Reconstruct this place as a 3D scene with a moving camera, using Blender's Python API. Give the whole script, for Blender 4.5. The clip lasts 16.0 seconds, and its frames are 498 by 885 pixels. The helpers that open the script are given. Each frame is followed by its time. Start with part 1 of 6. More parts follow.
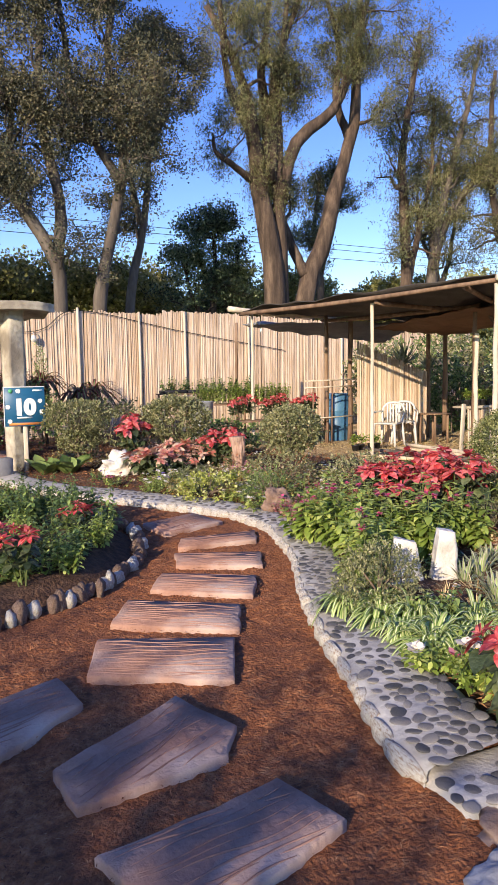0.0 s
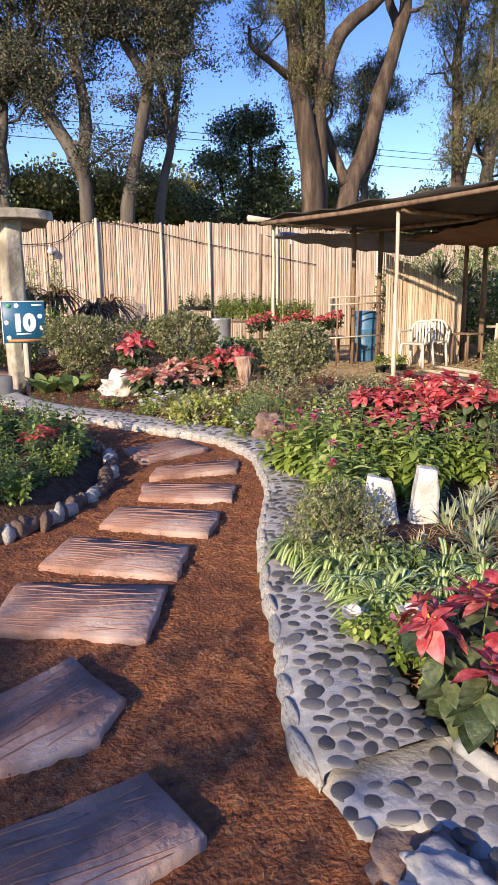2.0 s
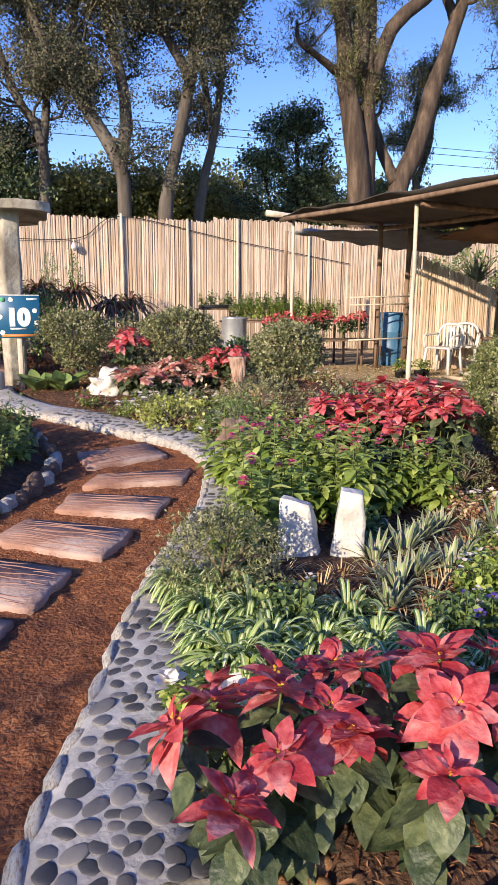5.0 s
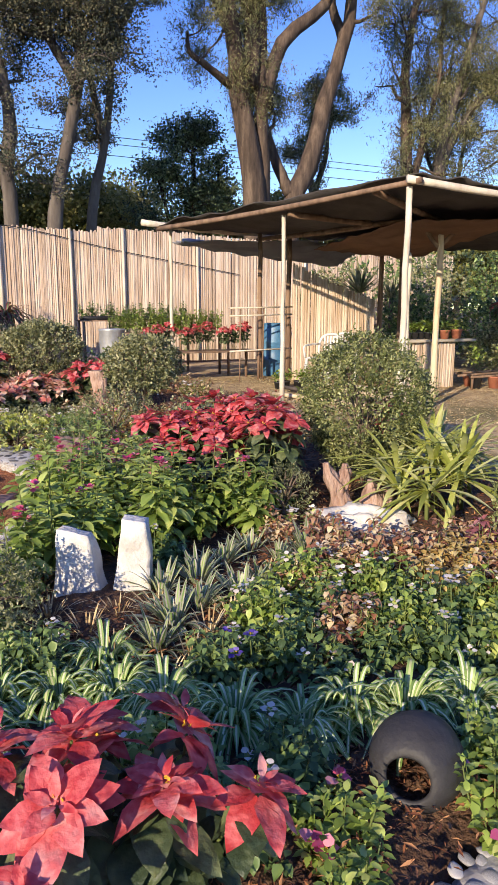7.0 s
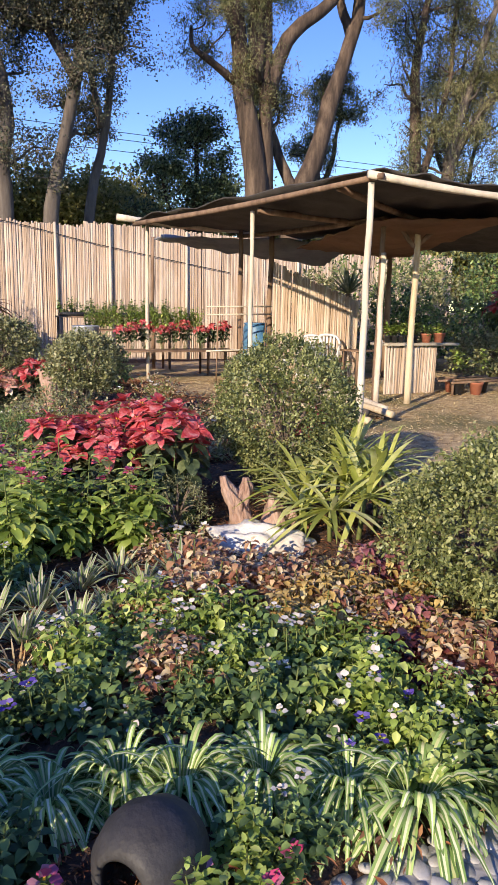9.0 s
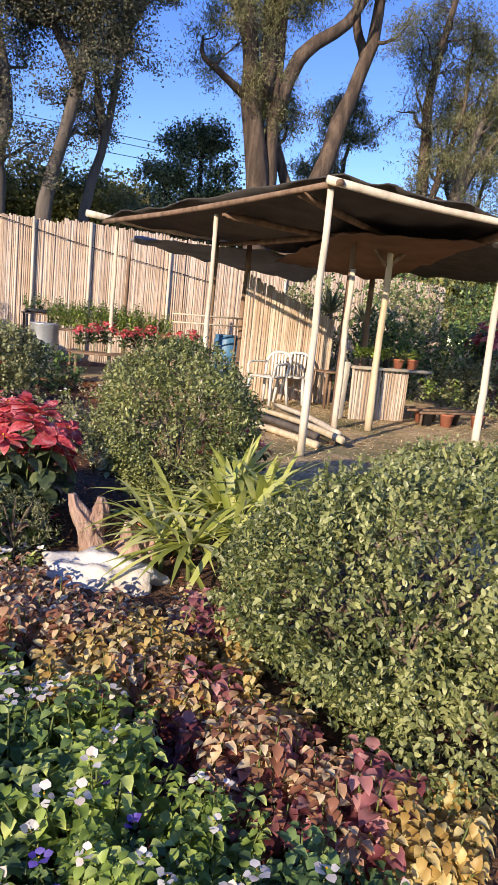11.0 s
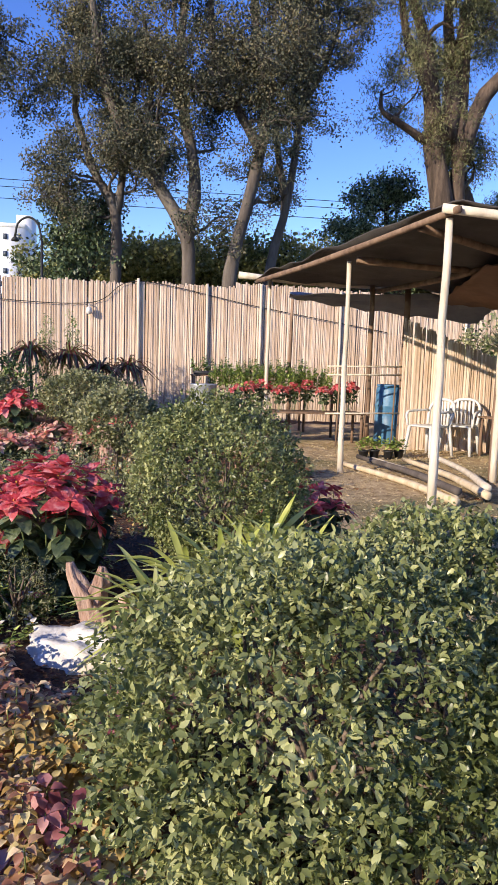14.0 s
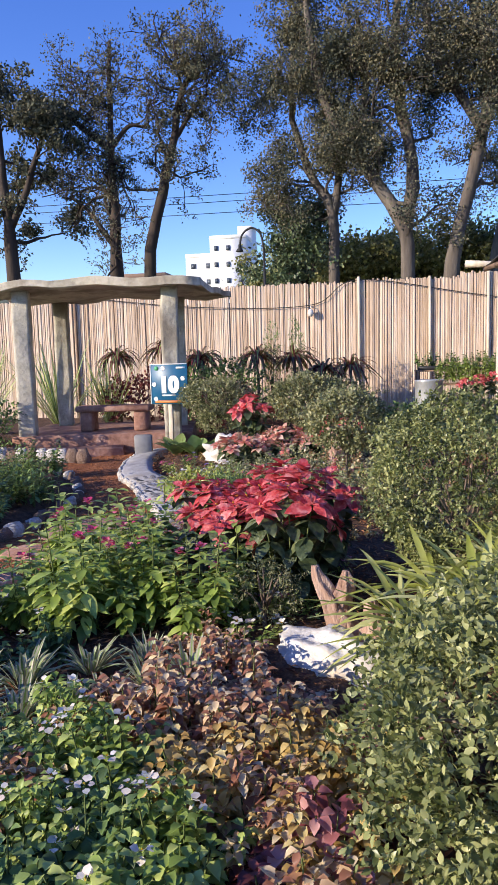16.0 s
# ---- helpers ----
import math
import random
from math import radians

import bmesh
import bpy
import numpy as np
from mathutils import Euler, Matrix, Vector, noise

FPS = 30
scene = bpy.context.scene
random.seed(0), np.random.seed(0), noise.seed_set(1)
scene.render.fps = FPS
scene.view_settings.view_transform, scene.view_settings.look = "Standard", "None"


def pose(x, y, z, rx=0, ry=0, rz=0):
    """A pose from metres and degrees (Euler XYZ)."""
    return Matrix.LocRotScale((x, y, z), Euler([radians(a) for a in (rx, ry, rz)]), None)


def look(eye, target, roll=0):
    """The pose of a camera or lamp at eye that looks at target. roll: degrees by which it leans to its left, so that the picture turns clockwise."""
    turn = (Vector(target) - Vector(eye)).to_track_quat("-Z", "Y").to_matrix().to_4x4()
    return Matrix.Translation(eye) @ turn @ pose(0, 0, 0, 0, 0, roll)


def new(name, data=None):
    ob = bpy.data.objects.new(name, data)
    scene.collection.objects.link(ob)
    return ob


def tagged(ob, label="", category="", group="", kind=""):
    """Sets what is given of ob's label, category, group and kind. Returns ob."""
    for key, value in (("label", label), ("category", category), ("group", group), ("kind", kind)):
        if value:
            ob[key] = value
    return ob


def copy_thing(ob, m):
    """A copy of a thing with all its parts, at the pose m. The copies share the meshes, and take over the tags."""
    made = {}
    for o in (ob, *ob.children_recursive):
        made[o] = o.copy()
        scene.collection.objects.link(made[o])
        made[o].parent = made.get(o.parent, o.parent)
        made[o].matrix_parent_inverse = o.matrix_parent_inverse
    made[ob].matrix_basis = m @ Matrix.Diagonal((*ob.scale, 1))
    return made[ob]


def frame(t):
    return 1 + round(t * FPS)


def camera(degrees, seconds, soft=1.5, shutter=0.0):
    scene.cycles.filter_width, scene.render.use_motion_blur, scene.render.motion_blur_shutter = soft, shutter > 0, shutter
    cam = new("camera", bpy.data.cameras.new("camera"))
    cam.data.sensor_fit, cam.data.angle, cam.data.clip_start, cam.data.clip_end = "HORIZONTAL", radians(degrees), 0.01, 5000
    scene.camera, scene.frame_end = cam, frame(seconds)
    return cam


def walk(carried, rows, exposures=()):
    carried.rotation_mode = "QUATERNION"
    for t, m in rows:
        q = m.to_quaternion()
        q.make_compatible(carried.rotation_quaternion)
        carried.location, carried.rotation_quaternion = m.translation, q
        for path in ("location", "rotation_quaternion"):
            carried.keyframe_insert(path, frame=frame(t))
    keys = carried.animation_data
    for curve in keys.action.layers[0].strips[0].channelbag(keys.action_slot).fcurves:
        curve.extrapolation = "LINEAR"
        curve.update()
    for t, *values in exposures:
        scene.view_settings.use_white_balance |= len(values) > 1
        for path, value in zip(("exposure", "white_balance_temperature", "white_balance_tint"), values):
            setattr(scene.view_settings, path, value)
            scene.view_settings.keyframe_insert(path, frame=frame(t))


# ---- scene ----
cam = camera(39.3, 16.0)
PATH = [
    (0, (-1.022, 1.253, 1.351), (-0.073, 3.004, 1.168), -0.8),
    (0.5, (-0.861, 1.297, 1.304), (0.206, 2.966, 1.031), 1.9),
    (1, (-0.703, 1.385, 1.322), (0.299, 3.091, 1.034), 1.3),
    (1.5, (-0.565, 1.433, 1.301), (0.363, 3.169, 0.944), -1.8),
    (2, (-0.346, 1.478, 1.319), (0.47, 3.257, 0.908), -0.5),
    (2.5, (-0.15, 1.518, 1.296), (0.654, 3.289, 0.831), 0.1),
    (3, (0.023, 1.614, 1.289), (0.961, 3.289, 0.731), -0.7),
    (3.5, (0.122, 1.624, 1.266), (1.051, 3.274, 0.623), -2.8),
    (4, (0.302, 1.627, 1.264), (1.072, 3.339, 0.576), -3.2),
    (4.2, (0.364, 1.619, 1.27), (1.088, 3.373, 0.636), -1.6),
    (6.3, (0.887, 1.782, 1.256), (1.557, 3.65, 1.003), 1.0),
    (6.5, (0.969, 1.782, 1.257), (1.66, 3.635, 0.96), 0.3),
    (7, (1.191, 1.661, 1.275), (2.079, 3.412, 0.898), 0.2),
    (7.5, (1.359, 1.643, 1.268), (2.411, 3.292, 0.851), 0.6),
    (8, (1.566, 1.699, 1.288), (2.678, 3.314, 0.896), 3.0),
    (8.5, (1.701, 1.701, 1.273), (2.751, 3.347, 0.839), -0.5),
    (9, (1.914, 1.662, 1.288), (2.768, 3.43, 0.907), 1.3),
    (9.5, (2.104, 1.659, 1.27), (2.938, 3.433, 0.875), 0.9),
    (10, (2.286, 1.723, 1.252), (3.223, 3.441, 0.837), 6.5),
    (10.2, (2.383, 1.791, 1.241), (3.321, 3.518, 0.87), 5.9),
    (12.3, (3.158, 1.941, 1.229), (3.826, 3.802, 0.926), 5.2),
    (12.5, (3.223, 1.965, 1.236), (3.903, 3.827, 0.967), 3.4),
    (13, (3.351, 2.005, 1.228), (3.999, 3.873, 0.922), -1.0),
    (13.5, (3.545, 2.031, 1.236), (3.912, 3.975, 0.943), -1.1),
    (14, (3.687, 2.013, 1.26), (3.964, 3.981, 1.039), 1.9),
    (14.5, (3.741, 2.069, 1.281), (3.864, 4.029, 0.904), 0.2),
    (15, (3.683, 2.001, 1.303), (3.601, 3.986, 1.076), 1.5),
    (15.5, (3.635, 1.982, 1.3), (3.409, 3.959, 1.093), 1.6),
    (16, (3.595, 2.022, 1.291), (3.251, 3.979, 1.059), -1.4),
]
walk(cam, [(t, look(eye, target, roll)) for t, eye, target, roll in PATH], [(0, 0.87, 7150, 11), (6, 0.87, 6950, 11), (12, 0.88, 6800, 11), (16, 0.88, 6450, 11)])

# ---- light ----
world = bpy.data.worlds.new("sky")
scene.world = world
world.use_nodes = True
wn = world.node_tree.nodes
sky = wn.new("ShaderNodeTexSky")
sky.sky_type = "NISHITA"
sky.sun_disc = False
SUN_EL, SUN_AZ = radians(18.8), radians(234)
sky.sun_elevation, sky.sun_rotation = SUN_EL, SUN_AZ
sky.air_density, sky.dust_density, sky.ozone_density = 1.0, 0.1, 3.0
sky_hue = wn.new("ShaderNodeHueSaturation")
sky_hue.inputs["Saturation"].default_value, sky_hue.inputs["Hue"].default_value = 1.25, 0.526
wn["Background"].inputs["Strength"].default_value = 0.15
world.node_tree.links.new(sky.outputs["Color"], sky_hue.inputs["Color"])
world.node_tree.links.new(sky_hue.outputs["Color"], wn["Background"].inputs["Color"])
sun = new("sun", bpy.data.lights.new("sun", "SUN"))
sun.data.energy, sun.data.angle, sun.data.color = 3.9, radians(0.53), (1.0, 0.86, 0.68)
sun_from = Vector((math.sin(SUN_AZ) * math.cos(SUN_EL), math.cos(SUN_AZ) * math.cos(SUN_EL), math.sin(SUN_EL)))
sun.matrix_world = look(sun_from * 40, (0, 0, 0))


# ---- materials ----
def material(name, colours, scale=8.0, rough=0.7, bump=0.3, bump_scale=40.0, metal=0.0, island=0.0, stretch=(1, 1, 1),
             translucent=0.0, spec=0.4, detail=6.0, per_object=0.0, stain=None):
    """Procedural surface: two scales of noise between the given colours, with relief, and a change from piece to piece."""
    m = bpy.data.materials.new(name)
    m.use_nodes = True
    nt = m.node_tree
    n, l = nt.nodes, nt.links
    b = n["Principled BSDF"]
    tc, mp = n.new("ShaderNodeTexCoord"), n.new("ShaderNodeMapping")
    mp.inputs["Scale"].default_value = stretch
    l.new(tc.outputs["Object"], mp.inputs["Vector"])
    nz = n.new("ShaderNodeTexNoise")
    nz.inputs["Scale"].default_value, nz.inputs["Detail"].default_value, nz.inputs["Roughness"].default_value = scale, detail, 0.65
    l.new(mp.outputs["Vector"], nz.inputs["Vector"])
    ramp = n.new("ShaderNodeValToRGB")
    while len(ramp.color_ramp.elements) < len(colours):
        ramp.color_ramp.elements.new(0.5)
    for i, (e, c) in enumerate(zip(ramp.color_ramp.elements, colours)):
        e.position = 0.3 + 0.4 * i / max(1, len(colours) - 1)
        e.color = (*c, 1)
    value = nz.outputs["Fac"]
    if island or per_object:
        src = n.new("ShaderNodeNewGeometry").outputs["Random Per Island"] if island else n.new("ShaderNodeObjectInfo").outputs["Random"]
        mr = n.new("ShaderNodeMapRange")
        amount = island or per_object
        mr.inputs["To Min"].default_value, mr.inputs["To Max"].default_value = -amount, amount
        l.new(src, mr.inputs["Value"])
        add = n.new("ShaderNodeMath")
        l.new(value, add.inputs[0])
        l.new(mr.outputs["Result"], add.inputs[1])
        value = add.outputs[0]
    l.new(value, ramp.inputs["Fac"])
    colour = ramp.outputs["Color"]
    if stain:
        n2, mx, mr2 = n.new("ShaderNodeTexNoise"), n.new("ShaderNodeMix"), n.new("ShaderNodeMapRange")
        n2.inputs["Scale"].default_value, n2.inputs["Detail"].default_value = stain[1], 4
        l.new(tc.outputs["Object"], n2.inputs["Vector"])
        mr2.inputs["From Min"].default_value, mr2.inputs["From Max"].default_value = 0.48, 0.68
        l.new(n2.outputs["Fac"], mr2.inputs["Value"])
        mx.data_type = "RGBA"
        l.new(mr2.outputs["Result"], mx.inputs["Factor"])
        l.new(colour, mx.inputs["A"])
        mx.inputs["B"].default_value = (*stain[0], 1)
        colour = mx.outputs["Result"]
    l.new(colour, b.inputs["Base Color"])
    b.inputs["Roughness"].default_value, b.inputs["Metallic"].default_value = rough, metal
    b.inputs["Specular IOR Level"].default_value = spec
    if bump:
        nb, bp = n.new("ShaderNodeTexNoise"), n.new("ShaderNodeBump")
        nb.inputs["Scale"].default_value, nb.inputs["Detail"].default_value = bump_scale, 5
        l.new(mp.outputs["Vector"], nb.inputs["Vector"])
        bp.inputs["Strength"].default_value, bp.inputs["Distance"].default_value = bump, 0.02
        l.new(nb.outputs["Fac"], bp.inputs["Height"])
        l.new(bp.outputs["Normal"], b.inputs["Normal"])
    if translucent:
        tr, ms = n.new("ShaderNodeBsdfTranslucent"), n.new("ShaderNodeMixShader")
        l.new(colour, tr.inputs["Color"])
        ms.inputs["Fac"].default_value = translucent
        l.new(b.outputs["BSDF"], ms.inputs[1])
        l.new(tr.outputs["BSDF"], ms.inputs[2])
        l.new(ms.outputs["Shader"], n["Material Output"].inputs["Surface"])
    return m


def leaf_material(name, *colours, translucent=0.3, rough=0.45, scale=3.0, island=0.22, bump=0.0):
    return material(name, colours, scale, rough, bump, 55.0, island=island, translucent=translucent, detail=2.0)


SOIL = material("red_mulch_soil", [(0.1, 0.031, 0.012), (0.29, 0.1, 0.036), (0.44, 0.19, 0.08)], 22, 0.95, 1.0, 60, detail=10, stain=((0.17, 0.06, 0.027), 1.3))
BED = material("dark_bed_soil", [(0.03, 0.016, 0.01), (0.09, 0.045, 0.025), (0.16, 0.09, 0.05)], 18, 0.95, 1.0, 50, detail=10)
DRY = material("dry_grass_ground", [(0.208, 0.13, 0.065), (0.468, 0.338, 0.182), (0.65, 0.494, 0.286)], 9, 0.95, 1.0, 50, detail=10, stain=((0.16, 0.15, 0.06), 0.7))
FIELD = material("far_ground", [(0.06, 0.06, 0.025), (0.14, 0.11, 0.05), (0.2, 0.15, 0.08)], 0.6, 0.95, 0.4, 4, detail=8)
SLAB = material("pink_timber_print_concrete", [(0.24, 0.125, 0.09), (0.35, 0.195, 0.14), (0.43, 0.265, 0.2)], 6, 0.85, 0.5, 30, detail=8, per_object=0.08, stain=((0.5, 0.38, 0.32), 2.2))
SLAB_GROOVE = material("slab_groove", [(0.25, 0.135, 0.1), (0.36, 0.205, 0.155)], 9, 0.9, 0.4, 40)
KERB = material("whitewashed_stone_kerb", [(0.566, 0.527, 0.448), (0.722, 0.702, 0.643), (0.799, 0.78, 0.731)], 9, 0.85, 0.8, 26, stain=((0.42, 0.31, 0.22), 5))
MORTAR = material("grey_mortar", [(0.3, 0.29, 0.28), (0.41, 0.4, 0.385), (0.5, 0.49, 0.465)], 9, 0.85, 0.35, 40, stain=((0.34, 0.31, 0.27), 3))
PEBBLE = material("dark_grey_river_pebble", [(0.06, 0.06, 0.062), (0.125, 0.122, 0.122), (0.26, 0.245, 0.23)], 14, 0.5, 0.25, 60, per_object=0.2)
PALEPEBBLE = material("pale_grey_river_pebble", [(0.2, 0.195, 0.19), (0.33, 0.32, 0.305), (0.46, 0.44, 0.42)], 14, 0.5, 0.2, 60, per_object=0.2)
OCHRE = material("ochre_pebble", [(0.28, 0.14, 0.06), (0.46, 0.25, 0.1), (0.5, 0.36, 0.22)], 9, 0.65, 0.15, 40, per_object=0.2, detail=3)
ROCK = material("brown_rock", [(0.12, 0.075, 0.055), (0.24, 0.16, 0.12), (0.32, 0.24, 0.19)], 7, 0.85, 0.8, 22)
WHITEROCK = material("white_quartz_rock", [(0.445, 0.413, 0.356), (0.631, 0.607, 0.558), (0.696, 0.68, 0.648)], 5, 0.7, 0.8, 16, stain=((0.5, 0.42, 0.32), 4))
REED = material("dry_reed", [(0.405, 0.292, 0.199), (0.51, 0.389, 0.284), (0.599, 0.486, 0.373)], 5, 0.75, 0.3, 40, island=0.22, stretch=(1, 1, 0.25))
POLE = material("peeled_pole", [(0.42, 0.35, 0.26), (0.58, 0.5, 0.39), (0.7, 0.63, 0.51)], 6, 0.7, 0.5, 26, stretch=(1, 1, 0.2))
OLD_POLE = material("old_pole", [(0.378, 0.279, 0.162), (0.558, 0.45, 0.297), (0.648, 0.558, 0.405)], 6, 0.7, 0.5, 26, stretch=(1, 1, 0.2))
DARKPOLE = material("dark_pole", [(0.09, 0.055, 0.035), (0.2, 0.125, 0.08), (0.3, 0.2, 0.13)], 6, 0.8, 0.5, 26, stretch=(1, 1, 0.2))
NET = material("black_shade_net", [(0.06, 0.053, 0.05), (0.11, 0.097, 0.09)], 3, 0.85, 0.5, 90, translucent=0.25)
TARP = material("grey_tarpaulin", [(0.24, 0.24, 0.25), (0.4, 0.4, 0.41)], 2, 0.6, 0.5, 6, translucent=0.25)
BROWNTARP = material("brown_sheeting", [(0.22, 0.12, 0.075), (0.34, 0.19, 0.12)], 2, 0.8, 0.5, 8, translucent=0.4)
STONE = material("cast_stone", [(0.3, 0.27, 0.22), (0.48, 0.44, 0.36), (0.58, 0.54, 0.46)], 6, 0.9, 0.8, 14, stain=((0.22, 0.19, 0.15), 1.8))
REDSTONE = material("red_stained_stone", [(0.17, 0.08, 0.06), (0.3, 0.16, 0.12), (0.4, 0.25, 0.2)], 6, 0.85, 0.7, 20)
PLASTIC = material("white_plastic", [(0.527, 0.51, 0.476), (0.629, 0.612, 0.578)], 3, 0.45, 0.05, 30)
BLUE = material("blue_drum_plastic", [(0.03, 0.1, 0.2), (0.06, 0.17, 0.3), (0.12, 0.25, 0.38)], 3, 0.45, 0.1, 20)
CLAY = material("terracotta", [(0.28, 0.09, 0.05), (0.42, 0.16, 0.09)], 6, 0.8, 0.3, 30)
BLACKPOT = material("dark_clay_pot", [(0.022, 0.021, 0.022), (0.048, 0.046, 0.048)], 6, 0.6, 0.3, 20)
BLACKBAG = material("black_nursery_bag", [(0.012, 0.012, 0.013), (0.03, 0.03, 0.032)], 6, 0.5, 0.4, 20)
ZINC = material("galvanised_metal", [(0.4, 0.41, 0.42), (0.56, 0.57, 0.58)], 5, 0.45, 0.2, 20, metal=0.6)
DRIFT = material("driftwood", [(0.2, 0.11, 0.075), (0.38, 0.25, 0.19), (0.5, 0.37, 0.3)], 8, 0.85, 1.0, 20, stretch=(2.5, 2.5, 0.5))
PLANK = material("grey_plank", [(0.3, 0.25, 0.19), (0.5, 0.44, 0.35)], 5, 0.8, 0.5, 24, stretch=(1, 0.2, 1))
SIGNBLUE = material("sign_blue", [(0.008, 0.08, 0.17), (0.012, 0.11, 0.22)], 2, 0.4, 0)
SIGNWHITE = material("sign_white", [(0.78, 0.78, 0.76), (0.84, 0.84, 0.82)], 2, 0.5, 0)
SIGNORANGE = material("sign_orange", [(0.55, 0.18, 0.05), (0.62, 0.24, 0.07)], 2, 0.5, 0)
SIGNGREEN = material("sign_green", [(0.06, 0.34, 0.14), (0.09, 0.4, 0.18)], 2, 0.5, 0)
BARK = material("rough_bark", [(0.0255, 0.0179, 0.0136), (0.0765, 0.0527, 0.0391), (0.17, 0.123, 0.0892)], 2.2, 0.9, 1.0, 7, stretch=(1.6, 1.6, 0.3), detail=8)
PALEBARK = material("pale_bark", [(0.0408, 0.0316, 0.0266), (0.0968, 0.0788, 0.0663), (0.184, 0.158, 0.133)], 1.5, 0.85, 0.8, 6, stretch=(1.6, 1.6, 0.35), detail=8)
DARKBARK = material("dark_bark", [(0.03, 0.022, 0.018), (0.08, 0.058, 0.045)], 2, 0.9, 0.8, 7, stretch=(1.6, 1.6, 0.3))
STEM = material("green_stem", [(0.08, 0.12, 0.03), (0.16, 0.18, 0.06)], 5, 0.6, 0)
TWIG = material("woody_twig", [(0.1, 0.07, 0.05), (0.2, 0.15, 0.11)], 9, 0.85, 0.3, 30)
STRAW = material("straw", [(0.3, 0.2, 0.09), (0.52, 0.4, 0.22), (0.6, 0.5, 0.3)], 5, 0.8, 0, island=0.25)
MULCH = material("mulch_fibre", [(0.1, 0.03, 0.014), (0.24, 0.09, 0.038), (0.38, 0.19, 0.09)], 5, 0.9, 0, island=0.25)
PLASTER = material("white_painted_wall", [(0.68, 0.68, 0.67), (0.78, 0.78, 0.77)], 0.2, 0.8, 0)
DARKGLASS = material("dark_window_glass", [(0.05, 0.06, 0.08), (0.1, 0.12, 0.15)], 0.3, 0.25, 0)
ROOFTILE = material("brown_roof", [(0.16, 0.1, 0.08), (0.25, 0.17, 0.13)], 1, 0.8, 0.3, 4)
CABLE = material("black_cable", [(0.015, 0.015, 0.016), (0.03, 0.03, 0.03)], 3, 0.6, 0)
HILL = material("wooded_hill", [(0.035, 0.05, 0.045), (0.075, 0.09, 0.075), (0.12, 0.12, 0.1)], 0.06, 0.95, 0, detail=10)

L_EUC = leaf_material("gum_leaf", (0.042, 0.053, 0.038), (0.092, 0.1, 0.064), (0.2, 0.18, 0.108), translucent=0.25, scale=0.5, rough=0.75)
L_CAS = leaf_material("sheoak_needle", (0.06, 0.068, 0.028), (0.14, 0.15, 0.06), (0.27, 0.26, 0.125), translucent=0.28, scale=0.5)
L_DARKTREE = leaf_material("dark_tree_leaf", (0.0326, 0.0544, 0.0272), (0.0952, 0.136, 0.0598), (0.204, 0.245, 0.122), translucent=0.15, scale=0.5)
L_YELLOWTREE = leaf_material("olive_tree_leaf", (0.125, 0.138, 0.0375), (0.25, 0.25, 0.075), (0.375, 0.35, 0.138), scale=0.4)
L_BOX = leaf_material("box_leaf", (0.088, 0.11, 0.033), (0.22, 0.248, 0.0935), (0.44, 0.451, 0.198), rough=0.35, scale=4)
L_GREYGREEN = leaf_material("grey_green_leaf", (0.122, 0.135, 0.0563), (0.268, 0.282, 0.135), (0.439, 0.418, 0.226), scale=5)
L_DEEP = leaf_material("deep_green_leaf", (0.0617, 0.104, 0.0401), (0.14, 0.224, 0.0721), (0.299, 0.401, 0.128), scale=5)
L_POIN = leaf_material("poinsettia_leaf", (0.038, 0.06, 0.03), (0.08, 0.108, 0.05), (0.16, 0.19, 0.09), translucent=0.2, scale=20.0, island=0.2, bump=0.35)
L_RED = leaf_material("red_bract", (0.5, 0.05, 0.06), (0.7, 0.15, 0.155), (0.8, 0.36, 0.335), rough=0.5, scale=22.0, island=0.18, bump=0.35)
L_MARBLE = leaf_material("cream_pink_bract", (0.62, 0.2, 0.16), (0.72, 0.48, 0.36), (0.78, 0.68, 0.52), rough=0.55)
L_BRIGHT = leaf_material("fresh_green_leaf", (0.14, 0.207, 0.0389), (0.308, 0.415, 0.0907), (0.559, 0.622, 0.194), scale=5)
L_YELLOWGREEN = leaf_material("yellow_green_leaf", (0.28, 0.32, 0.06), (0.46, 0.49, 0.13), (0.64, 0.64, 0.29), scale=5)
L_CREAM = leaf_material("cream_stripe", (0.54, 0.57, 0.27), (0.7, 0.72, 0.43), (0.79, 0.8, 0.57), scale=5)
L_SPIDER = leaf_material("spider_leaf_green", (0.115, 0.203, 0.0546), (0.246, 0.374, 0.109), (0.41, 0.562, 0.187), scale=5)
L_SILVER = leaf_material("silver_stripe", (0.3, 0.3, 0.215), (0.44, 0.43, 0.31), (0.56, 0.54, 0.4), scale=5)
L_COLEUS = leaf_material("brown_coleus_leaf", (0.295, 0.129, 0.0772), (0.576, 0.371, 0.208), (0.765, 0.623, 0.391), scale=6, island=0.3)
L_GOLD = leaf_material("gold_leaf", (0.4, 0.25, 0.07), (0.58, 0.42, 0.15), (0.68, 0.58, 0.28), scale=6)
L_PINK = leaf_material("dusky_pink_leaf", (0.25, 0.07, 0.078), (0.43, 0.165, 0.165), (0.56, 0.3, 0.275), scale=6)
L_WINE = leaf_material("wine_leaf", (0.08, 0.02, 0.022), (0.18, 0.05, 0.05), (0.3, 0.11, 0.09), scale=6)
P_WHITE = leaf_material("white_petal", (0.66, 0.55, 0.5), (0.76, 0.7, 0.64), (0.82, 0.79, 0.74))
P_PINK = leaf_material("pink_petal", (0.52, 0.05, 0.16), (0.64, 0.13, 0.26), (0.74, 0.34, 0.42))
